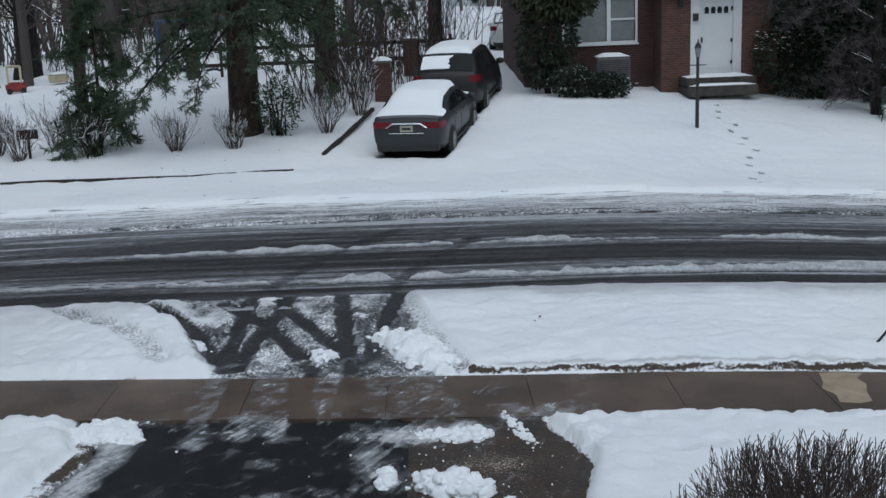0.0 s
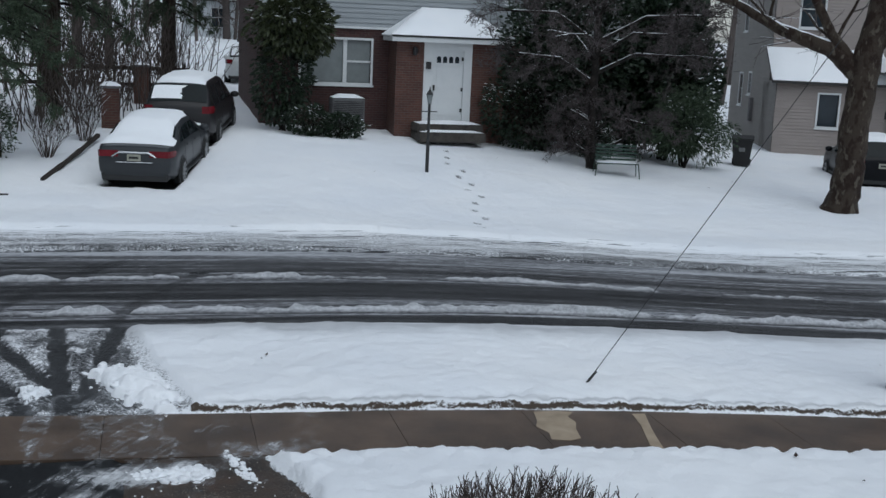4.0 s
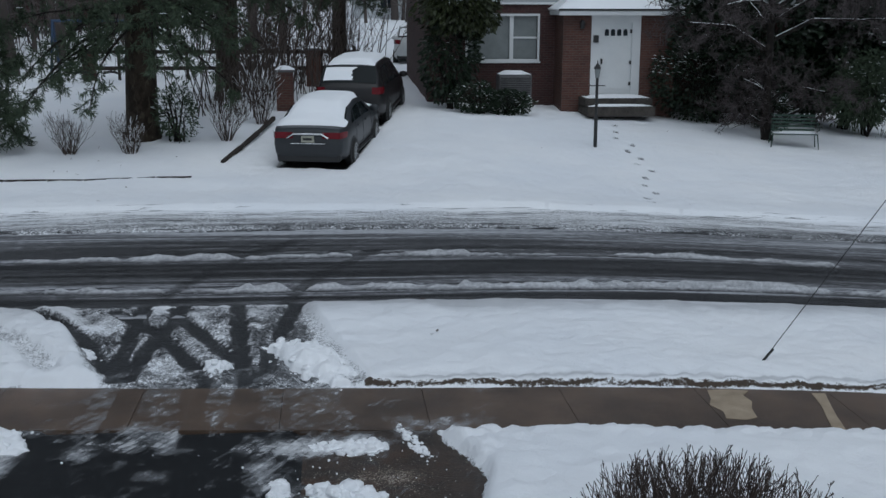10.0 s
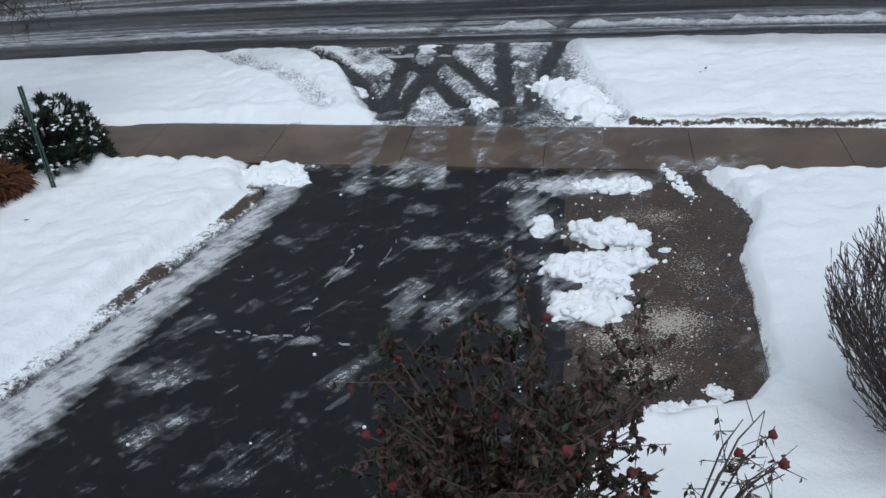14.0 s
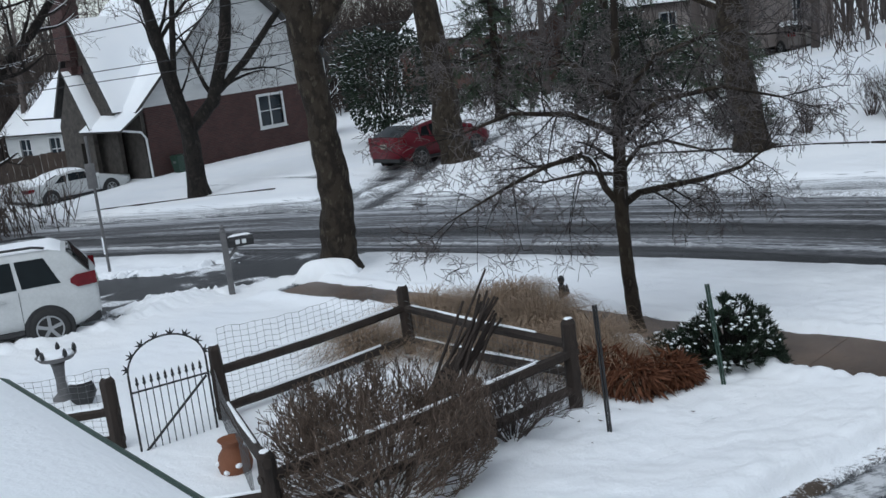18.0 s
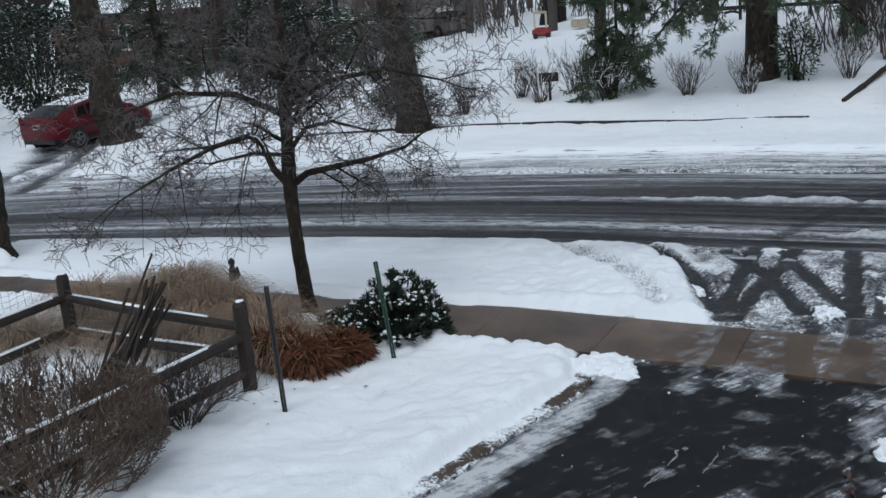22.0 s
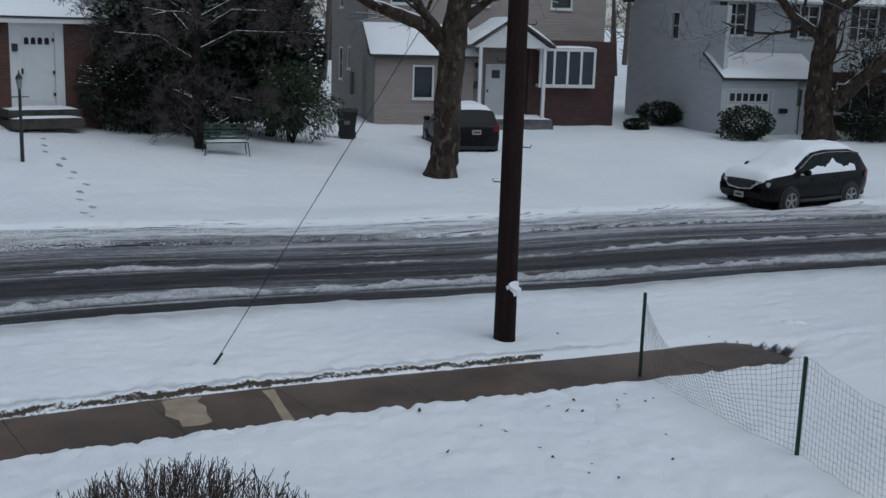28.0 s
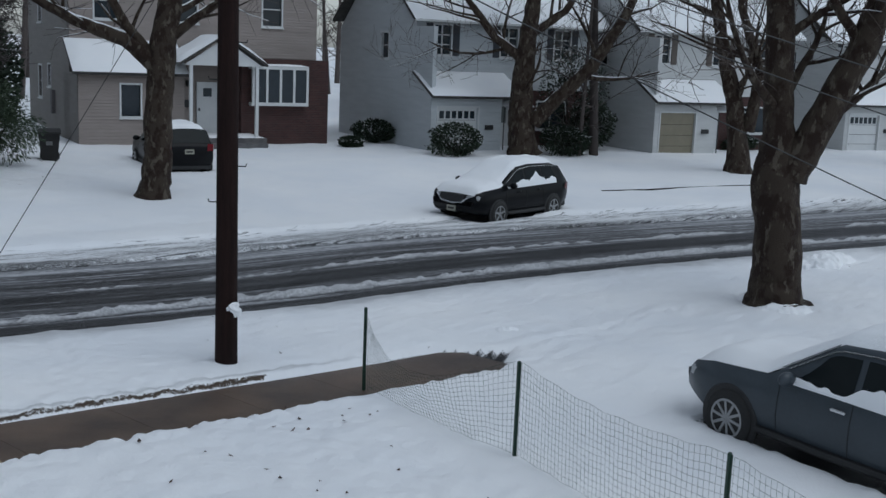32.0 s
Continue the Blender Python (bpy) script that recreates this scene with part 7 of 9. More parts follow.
tree("tree", -42.6, 38.5, [[(0, 0, 0, 0.16), (0.1, 0.1, 2.0, 0.13), (0.0, 0.2, 4.5, 0.08)]], BARK_DARK, TWIG_BLACK, "small bare tree close to the brick house", 21, level=3, buds=8, length=2.2)
tree("tree", -17.5, 50.0, [[(0, 0, 0, 0.55), (0.1, 0, 3.0, 0.45), (0.1, 0, 7.0, 0.35)]], BARK_DARK, TWIG, "thick dark tree at the back of the far yard", 23, level=3, buds=5, length=3.2)

# the small spreading tree by the fence
def beside(*row):
    """A limb of the garden tree from steps across the view, away from it, up and its radius."""
    return [(0.839 * a - 0.545 * b, 0.545 * a + 0.839 * b, c, r) for a, b, c, r in row]


tree("ornamental_tree", -7.7, 11.8, [
    beside((0, 0, 0, 0.105), (-0.06, 0, 0.8, 0.088), (-0.08, 0, 1.4, 0.085), (-0.08, 0, 1.9, 0.095), (-0.04, 0, 2.5, 0.080), (-0.02, 0, 3.2, 0.070), (0.05, 0.05, 4.4, 0.04)),
    beside((-0.08, 0, 1.80, 0.050), (-0.25, -0.1, 2.05, 0.046), (-0.36, -0.1, 2.38, 0.040), (-0.50, -0.2, 2.52, 0.036), (-0.95, -0.4, 2.45, 0.028), (-1.45, -0.5, 2.25, 0.02), (-2.1, -0.6, 1.95, 0.010)),
    beside((-0.04, 0, 1.82, 0.052), (0.15, 0.1, 1.93, 0.046), (0.55, 0.1, 1.98, 0.040), (1.0, 0.2, 2.02, 0.032), (1.45, 0.2, 2.12, 0.022), (1.75, 0.3, 2.30, 0.012)),
    beside((-0.03, 0, 2.25, 0.032), (0.20, 0.2, 2.50, 0.028), (0.55, 0.4, 2.52, 0.022), (1.1, 0.6, 2.30, 0.012)),
    beside((-0.05, 0, 2.2, 0.030), (-0.5, 0.3, 2.22, 0.024), (-1.1, 0.6, 2.10, 0.012)),
    beside((-0.03, 0, 2.7, 0.045), (-0.6, -0.3, 3.05, 0.035), (-1.3, -0.5, 3.15, 0.024), (-2.0, -0.6, 2.95, 0.012)),
    beside((-0.02, 0, 2.8, 0.045), (0.5, -0.3, 3.1, 0.035), (1.2, -0.4, 3.2, 0.024), (1.9, -0.4, 3.0, 0.012)),
    beside((-0.02, 0, 3.1, 0.045), (-0.5, 0.2, 3.6, 0.034), (-1.2, 0.4, 3.9, 0.022), (-1.9, 0.5, 3.8, 0.012)),
    beside((-0.02, 0, 3.1, 0.045), (0.5, 0.3, 3.6, 0.034), (1.2, 0.5, 3.8, 0.022), (1.9, 0.7, 3.7, 0.012)),
    beside((-0.02, 0, 2.9, 0.040), (0.1, -0.7, 3.3, 0.030), (0.1, -1.4, 3.3, 0.014)),
    beside((-0.02, 0, 2.9, 0.040), (-0.1, 0.8, 3.3, 0.030), (-0.2, 1.5, 3.3, 0.014))],
    BARK_TAN, TWIG_ICE, "small spreading ornamental tree with dense icy twigs", 24, level=3, kids=4, buds=8, snowy=0.06, length=0.78, spread=0.66, lift=0.04, droop=0.16, snow_limbs=False, min_r=0.0036, end_kids=2, limb_bark=BARK_DARK, bare=0.62)


# ---- far woods ----
def far_woods():
    rng = random.Random(77)
    p, n = Pile(), 0
    while n < 330:
        a, dist = rng.uniform(-85, 85), rng.uniform(48, 125)
        x, y = dist * math.sin(radians(a)), dist * math.cos(radians(a))
        if y < 26 or (8 < a < 55 and dist < 66) or (a < -40 and dist < 72) or (-2 < a < 6 and dist < 60):
            continue
        n += 1
        z = float(land(x, y))
        hgt, r = rng.uniform(9, 17), rng.uniform(0.10, 0.3)
        lean = Vector((rng.uniform(-0.08, 0.08), rng.uniform(-0.08, 0.08), 1))
        base = Vector((x, y, z))
        p.tube([base, base + lean * hgt * 0.5, base + lean * hgt], [r, r * 0.7, r * 0.15], 5)
        for i in range(34):
            t = rng.uniform(0.12, 1.0)
            q = base + lean * hgt * t
            d = Vector((rng.gauss(0, 1), rng.gauss(0, 1), rng.uniform(0.1, 1.1))).normalized()
            ln = rng.uniform(1.2, 3.6) * (1.15 - t * 0.7)
            e = q + d * ln
            p.tube([q, e], [r * 0.22, 0.012], 3)
            for k in range(3):
                s = q.lerp(e, rng.uniform(0.3, 1))
                p.tube([s, s + (d + rnd_dir(rng) * 0.9).normalized() * ln * 0.45], [0.022, 0.006], 3)
    return tagged(p.make("woods", TWIG_GREY), "bare grey-brown winter woods behind the houses", "woods", kind="stuff")


far_woods()


def thicket(name, spots, material, label, seed, stems=26, h=(1.2, 3.0), spread=0.5, r=0.014, fork=3, category="brush"):
    """Bare brush: many thin stems that fork."""
    rng = random.Random(seed)
    p = Pile()
    for x, y in spots:
        for i in range(stems):
            b = Vector((x + rng.gauss(0, spread), y + rng.gauss(0, spread), 0))
            b.z = float(land(b.x, b.y)) + 0.02
            d = Vector((rng.gauss(0, 0.28), rng.gauss(0, 0.28), 1)).normalized()
            ln = rng.uniform(*h)
            m = b + d * ln * 0.5 + rnd_dir(rng) * 0.08
            e = b + d * ln + rnd_dir(rng) * 0.15
            p.tube([b, m, e], [r, r * 0.7, r * 0.3], 3)
            for k in range(fork):
                s = m.lerp(e, rng.uniform(-0.3, 0.9))
                p.tube([s, s + (d + rnd_dir(rng) * 0.75).normalized() * ln * 0.35], [r * 0.55, r * 0.25], 3)
    return tagged(p.make(name, material), label, category, kind="stuff")


thicket("brush", [(-3.2, 33), (-2.6, 34.5), (-1.8, 36), (-2.5, 38), (-0.6, 38), (-1.5, 41), (-3.0, 41), (0.2, 43), (1.2, 46), (-0.4, 45), (-2.2, 44)], TWIG, "tangled bare brush along the driveway", 31, 30, (1.5, 4.2), 0.7, 0.02)
thicket("brush", [(-37, 17), (-39, 16.5), (-36, 18.4), (-40, 18.5), (-35, 16.6), (-38, 15.5)], TWIG, "reddish brown brush round the old tree's foot", 32, 40, (0.8, 2.6), 0.8, 0.018, 4)
thicket("brush", [(44, 13), (46.5, 12), (42, 12.4), (49, 11)], TWIG_GREY, "grey bare brush beside the road", 33, 40, (1.2, 3.0), 0.9, 0.018, 5)
thicket("brush", [(-12 - k * 2.2, 46 + (k % 3) * 2.5) for k in range(14)] + [(-9, 52), (-6, 55), (-3, 58), (0, 62)], TWIG, "dense bare brush behind the far yard", 34, 14, (1.5, 4.0), 0.9, 0.022)

thicket("young_trees", [(d * math.sin(radians(a)), d * math.cos(radians(a))) for a, d in ((-80 + 1.9 * i, 74 + (i * 37 % 23)) for i in range(24))], TWIG, "grey hillside of crowded bare saplings", 35, 85, (4.5, 10.0), 2.2, 0.055, 7, "woods")
thicket("young_trees", [(d * math.sin(radians(a)), d * math.cos(radians(a))) for a, d in ((-37 + 2.1 * i, 62 + (i * 29 % 17)) for i in range(14))], TWIG_GREY, "grey crowd of bare saplings behind the yards", 36, 36, (4.0, 9.0), 2.0, 0.045, 6, "woods")


def bare_shrub(x, y, r, h, label, seed, material=None, stems=24, levels=2, wide=0.55, lean=0.5, snow=0.0, category="shrub", name="shrub", thick=0.010, end=0.0022, kids=3, base=0.12, env=None, wob=0.16):
    """A leafless shrub: stems from one foot that fork upward and outward."""
    rng = random.Random(seed)
    e = empty(name, x, y, top(x, y) - 0.06, 0, label, category)
    p, tw, s = Pile(), Pile(), Pile()

    def shoot(q, d, ln, rad, lv):
        pts, rr = [q.copy()], [rad]
        for i in range(3):
            d = (d + rnd_dir(rng) * wob + Vector((0, 0, 0.05))).normalized()
            nq = q + d * ln / 3
            if env:
                rr_ = math.hypot(nq.x, nq.y)
                lim = env[0] * (0.55 + 0.45 * min(1.0, max(nq.z, 0) / env[2]) ** 0.7)
                if rr_ > lim * rng.uniform(0.94, 1.03) or nq.z > env[1] * (1 - 0.24 * (rr_ / env[0]) ** 2.5) * rng.uniform(0.95, 1.02):
                    nq = q + (nq - q) * 0.08
            q = nq
            pts.append(q.copy())
            rr.append(max(rad * (1 - 0.25 * (i + 1)), end))
        (p if lv == levels else tw).tube(pts, rr, 4 if lv > 1 else 3)
        if snow and rng.random() < snow and lv < 2:
            s.tube([pts[1] + Vector((0, 0, rad)), pts[3] + Vector((0, 0, rad))], [rad * 1.3 + 0.003, rad * 0.8 + 0.003], 4)
        if lv > 0:
            for k in range(kids):
                j = rng.choice((1, 2, 2, 3))
                shoot(pts[j], (d + rnd_dir(rng) * wide + Vector((0, 0, 0.15))).normalized(), ln * rng.uniform(0.45, 0.75), rr[j] * 0.65, lv - 1)

    for i in range(stems):
        a = rng.uniform(0, 2 * math.pi)
        f = rng.random() ** 0.5
        b = Vector((math.cos(a) * base * f, math.sin(a) * base * f, 0))
        d = Vector((math.cos(a) * lean * f * r / h * 1.5, math.sin(a) * lean * f * r / h * 1.5, 1)).normalized()
        shoot(b, d, h * rng.uniform(0.45, 0.62), thick, levels)
    p.make("stem", material or TWIG, e)
    if tw.v:
        tw.make("crown", material or TWIG, e, "fine forked twigs")
    if s.v:
        s.make("snow", SNOW, e, "snow caught in the twigs")
    return e


def leafy_shrub(x, y, rx, ry, h, label, seed, material=None, leaves=2600, size=0.07, snow=0.25, z0=0.05, category="shrub", name="shrub", width=0.3, hang=0.0, z=None, core=0.55):
    """An evergreen: stems, leaves thick on an uneven outline, and snow on the upper ones."""
    rng = random.Random(seed)
    e = empty(name, x, y, (top(x, y) - 0.06) if z is None else z, 0, label, category)
    st, lf, sn = Pile(), Pile(), Pile()
    lumps = [(rnd_dir(rng, 0.3), rng.uniform(0.75, 1.18)) for _ in range(16)]
    for i in range(14):
        d = rnd_dir(rng, 0.8)
        st.tube([Vector((rng.gauss(0, 0.08), rng.gauss(0, 0.08), 0)), Vector((d.x * rx * 0.4, d.y * ry * 0.4, h * 0.4)), Vector((d.x * rx * 0.8, d.y * ry * 0.8, h * (0.5 + 0.4 * max(d.z, 0))))], [0.03, 0.022, 0.008], 4)
    for i in range(leaves):
        d = rnd_dir(rng, 0.15)
        best = max(lumps, key=lambda q: q[0].dot(d))
        k = best[1] * (0.72 + 0.28 * best[0].dot(d)) * rng.uniform(core, 1.0) ** 0.6
        c = Vector((d.x * rx * k, d.y * ry * k, h * 0.5 + d.z * h * 0.5 * k))
        c.z = max(c.z, z0)
        ld = (d + rnd_dir(rng) * 0.8 + Vector((0, 0, -hang))).normalized()
        sd = ld.cross(rnd_dir(rng)).normalized()
        sz = size * rng.uniform(0.6, 1.25)
        lf.leaf(c, ld, sd, sz, sz * width)
        if snow and d.z > -0.1 and rng.random() < snow * (0.35 + 0.65 * max(d.z, 0)):
            flat = Vector((ld.x, ld.y, 0.1)).normalized()
            fs_ = flat.cross(Vector((0, 0, 1))).normalized()
            sn.leaf(c + Vector((0, 0, size * 0.12)), flat, fs_, sz * 1.1, sz * max(width, 0.3))
    st.make("stem", BARK_DARK, e)
    lf.make("foliage", material or LEAF_DARK, e, smooth_faces=False)
    if sn.v:
        sn.make("snow", SNOW, e, "snow on the upper leaves", smooth_faces=False)
    return e


def pine(x, y, h, r, label, seed, reach=4.2, low=2.2, limbs=34, tufts=16, z=None, needle=0.17, snow=0.03, bare_side=None):
    """A pine: straight trunk, drooping boughs, and tufts of long needles."""
    rng = random.Random(seed)
    e = empty("pine_tree", x, y, (top(x, y) - 0.1) if z is None else z, 0, label, "tree")
    tr_, br, nd, sn = Pile(), Pile(), Pile(), Pile()
    tr_.tube([Vector((0, 0, 0)), Vector((0.02, 0, 0.5)), Vector((0.08, 0, h * 0.3)), Vector((0.1, 0, h))], [r * 1.3, r, r * 0.85, r * 0.2], 12)
    for i in range(limbs):
        t = ((i + rng.random()) / limbs) ** 1.7
        z0 = low + 0.6 + (h - low - 1) * t
        a = rng.uniform(0, 2 * math.pi)
        if i % 3 == 0 and z0 < 7:
            a = rng.uniform(-2.6, -0.5)
        ln = reach * (1 - 0.65 * t) * rng.uniform(0.65, 1.1)
        d = Vector((math.cos(a), math.sin(a), rng.uniform(-0.05, 0.2)))
        q = Vector((0.08, 0, z0))
        pts = [q.copy()]
        for k in range(6):
            d = (d + rnd_dir(rng) * 0.12 + Vector((0, 0, -0.13))).normalized()
            q = q + d * ln / 6
            pts.append(q.copy())
        br.tube(pts, [0.05, 0.045, 0.04, 0.03, 0.022, 0.015, 0.008], 5)
        for k in range(tufts):
            f = rng.uniform(0.25, 1.0) * 6
            j = min(int(f), 5)
            s = pts[j].lerp(pts[j + 1], f - j)
            sd = (rnd_dir(rng) + Vector((0, 0, -0.25))).normalized()
            tip = s + sd * rng.uniform(0.2, 0.75)
            br.tube([s, tip], [0.010, 0.004], 3)
            for m in range(42):
                c = s.lerp(tip, rng.uniform(0.15, 1.0))
                nd_dir = (sd * 0.6 + rnd_dir(rng) * 0.8 + Vector((0, 0, -0.2))).normalized()
                side = nd_dir.cross(rnd_dir(rng)).normalized()
                nd.leaf(c, nd_dir, side, needle * rng.uniform(0.7, 1.3), 0.013)
            if rng.random() < snow:
                w = Vector((sd.x, sd.y, 0)).normalized() if abs(sd.x) + abs(sd.y) > 0.01 else Vector((1, 0, 0))
                sn.leaf(tip - w * 0.2 + Vector((0, 0, 0.03)), w, w.cross(Vector((0, 0, 1))), 0.28, 0.05)
    tr_.make("trunk", BARK_TAN, e)
    br.make("bough", BARK_DARK, e)
    nd.make("foliage", NEEDLE, e, smooth_faces=False)
    if sn.v:
        sn.make("snow", SNOW, e, "snow on the boughs", smooth_faces=False)
    return e


pine(-4.9, 29.95, 13, 0.42, "tall pine with drooping green boughs on the far lawn", 41, 4.2, 2.4, 54, 22)
pine(-3.2, 36.2, 14, 0.38, "dark pine trunk behind the first pine", 42, 3.8, 2.8, 46, 20)
pine(-10.4, 33.9, 12, 0.19, "slender pine with high boughs in the far yard", 43, 2.6, 4.2, 14, 16)
pine(-8.55, 29.1, 5.5, 0.05, "young pine with low weeping boughs", 49, 1.5, 0.1, 20, 20)
pine(0.4, 44.5, 13, 0.3, "dark pine farther up the driveway", 44, 3.0, 2.6, 34, 14)
pine(-30.5, 37.5, 9, 0.25, "dense dark evergreen behind the red car", 45, 3.2, 0.8, 44, 18, snow=0.35)
pine(-26.5, 40.0, 9, 0.25, "dense dark evergreen beside the red house", 46, 3.0, 0.8, 40, 18, snow=0.3)

# shrubs on the far lawn
for k, (x, y, rr, hh) in enumerate(((-10.5, 28.5, 0.8, 1.45), (-9.8, 29.3, 0.6, 1.2), (-11.3, 29.2, 0.6, 1.2), (-8.7, 28.5, 0.8, 1.5), (-6.45, 28.35, 0.55, 1.05), (-4.95, 28.35, 0.5, 1.05), (-2.7, 29.7, 0.7, 1.5), (-12.4, 27.6, 0.5, 1.3), (-1.9, 31.6, 0.6, 1.7))):
    bare_shrub(x, y, rr, hh, "bare twiggy shrub standing in snow on the far lawn", 50 + k, TWIG, 26, 2, 0.6, 0.8, 0.25, thick=0.014, end=0.004)
leafy_shrub(-8.5, 28.4, 0.6, 0.6, 1.2, "green sprig hanging into a bare shrub", 61, NEEDLE, 700, 0.14, 0.1, width=0.07)
leafy_shrub(-3.95, 29.6, 0.55, 0.5, 1.6, "loose evergreen with snow beside the pine", 62, NEEDLE, 900, 0.13, 0.35, width=0.2)

# planting against the brick house
leafy_shrub(4.0, 33.7, 1.45, 1.0, 2.3, "tall rhododendron at the brick house, drooping olive leaves", 63, LEAF_YELLOW, 3600, 0.20, 0.06, 0.0, width=0.24, hang=0.7, z=3.1, core=0.35)
# underside of the rhododendron above: its shade is put into a darker leaf colour
leafy_shrub(3.7, 33.9, 0.9, 0.7, 3.2, "shaded underside of the rhododendron at the house corner, in darker leaves", 76, LEAF_DARK, 2200, 0.17, 0.03, 0.3, width=0.24, hang=0.6)
leafy_shrub(4.45, 33.0, 0.9, 0.6, 0.95, "low evergreen shrub with snow by the brick wall", 64, LEAF_DARK, 1700, 0.11, 0.16)
leafy_shrub(5.35, 33.1, 0.7, 0.5, 0.80, "low evergreen shrub below the window", 65, LEAF_DARK, 1400, 0.11, 0.16)
leafy_shrub(11.5, 33.7, 1.5, 1.0, 2.9, "dark holly beside the front steps, dotted with snow", 66, LEAF_DARK, 5200, 0.12, 0.25)
leafy_shrub(13.4, 33.9, 2.0, 1.2, 5.6, "tall dark yew against the brick house", 67, LEAF_DARK, 9000, 0.18, 0.04)
leafy_shrub(16.2, 33.9, 1.9, 1.2, 5.8, "tall dark evergreen at the end of the brick house", 68, LEAF_DARK, 17000, 0.22, 0.02, core=0.2)
leafy_shrub(11.9, 33.6, 1.5, 1.0, 5.6, "dark evergreen reaching over the entrance roof", 75, LEAF_DARK, 5200, 0.16, 0.10, 2.2)
leafy_shrub(13.2, 32.6, 0.8, 0.7, 1.3, "snow-dusted holly behind the bench", 69, LEAF_DARK, 1700, 0.10, 0.4)
leafy_shrub(16.3, 32.5, 1.5, 1.0, 2.5, "spreading dark green yew with brown twigs", 70, NEEDLE, 9000, 0.17, 0.02, width=0.10, hang=0.5, core=0.25)
tree("weeping_tree", 12.57, 31.0, [
    [(0, 0, 0, 0.17), (-0.1, 0, 0.8, 0.13), (-0.1, 0, 1.6, 0.12), (-0.1, 0, 3.0, 0.11), (-0.1, 0, 4.4, 0.08)],
    [(0, 0, 0.45, 0.05), (-0.5, 0.2, 0.8, 0.04), (-0.65, 0.2, 1.15, 0.02)],
    [(-0.1, 0, 1.5, 0.05), (-0.5, 0.2, 1.8, 0.04), (-0.75, 0.3, 1.45, 0.02)],
    [(0.3, -0.1, 0.7, 0.05), (0.8, -0.3, 1.0, 0.045), (0.85, -0.3, 1.6, 0.04), (1.4, -0.5, 1.5, 0.02)],
    [(-0.1, 0, 2.6, 0.07), (-1.2, 0.1, 3.3, 0.05), (-2.4, 0.2, 3.4, 0.03)],
    [(-0.1, 0, 2.9, 0.07), (1.0, -0.3, 3.5, 0.05), (2.3, -0.6, 3.5, 0.03)],
    [(-0.1, 0, 3.3, 0.06), (-0.8, -0.9, 4.0, 0.04), (-1.6, -1.6, 4.0, 0.03)],
    [(-0.1, 0, 3.4, 0.06), (0.6, -1.0, 4.1, 0.04), (1.3, -1.7, 4.1, 0.03)],
    [(-0.1, 0, 3.8, 0.06), (-1.4, 0.0, 4.6, 0.04), (-2.7, 0.1, 4.6, 0.03)],
    [(-0.1, 0, 3.8, 0.06), (1.3, -0.2, 4.6, 0.04), (2.8, -0.6, 4.7, 0.03)]], BARK_DARK, TWIG_PURPLE, "weeping tree veiled in icy purple-brown twigs", 72, level=3, kids=4, buds=6, snowy=0.06, length=0.95, spread=0.6, lift=0.05, droop=0.12, min_r=0.0065)
for k, (x, y, rx, hh, lab) in enumerate(((36.1, 35.6, 1.2, 1.1, "clipped evergreen shrub beside the grey house"), (35.3, 30.1, 1.35, 1.35, "rounded clipped evergreen before the garage"), (40.3, 28.0, 1.3, 1.4, "dark evergreen shrub behind the sycamore"), (42.3, 29.2, 1.6, 4.6, "tall dark holly between two houses"), (43.6, 29.0, 1.2, 2.4, "dark evergreen beside the tall holly"), (51.5, 25.5, 1.0, 0.8, "low shrub before the white house"), (33.6, 34.6, 0.5, 0.5, "small frosted shrub at the brick corner"))):
    leafy_shrub(x, y, rx, rx * 0.85, hh, lab, 80 + k, LEAF_DARK, 3200, 0.13, 0.22)
leafy_shrub(-33.6, 33.8, 2.2, 2.0, 5.2, "huge dark rhododendron dotted with snow", 90, LEAF_DARK, 7000, 0.17, 0.22)
leafy_shrub(-21.2, 32.8, 2.3, 1.5, 3.4, "dark evergreen mass behind bare twigs", 91, LEAF_DARK, 5600, 0.17, 0.12)
leafy_shrub(-18.2, 33.6, 1.8, 1.4, 2.6, "broad dark evergreen with drooping boughs", 94, NEEDLE, 4200, 0.20, 0.10, width=0.10, hang=0.4)
leafy_shrub(-14.6, 28.6, 0.9, 0.7, 0.9, "low green shrub at the road's far side", 93, NEEDLE, 1500, 0.16, 0.2, width=0.1)

# near planting in our own yard
bare_shrub(2.18, 5.78, 0.86, 2.0, "broad round shrub of dense upright brown twigs", 101, HEDGE_TWIG, 235, 2, 0.42, 1.2, 0.0, thick=0.0095, end=0.0026, kids=4, base=0.33, env=(0.90, 1.56, 0.95), wob=0.25)
bare_shrub(-7.25, 6.60, 1.05, 1.5, "round shrub of tangled bare brown twigs", 102, TWIG_BUSH, 105, 4, 0.70, 1.9, 0.0, thick=0.012, end=0.0034, kids=3, base=0.34, env=(1.10, 1.24, 0.42), wob=0.26)
bare_shrub(-6.95, 8.15, 0.55, 0.80, "small dark twiggy shrub by the fence rail", 103, TWIG, 46, 3, 0.75, 1.2, 0.0, thick=0.009, end=0.0028)
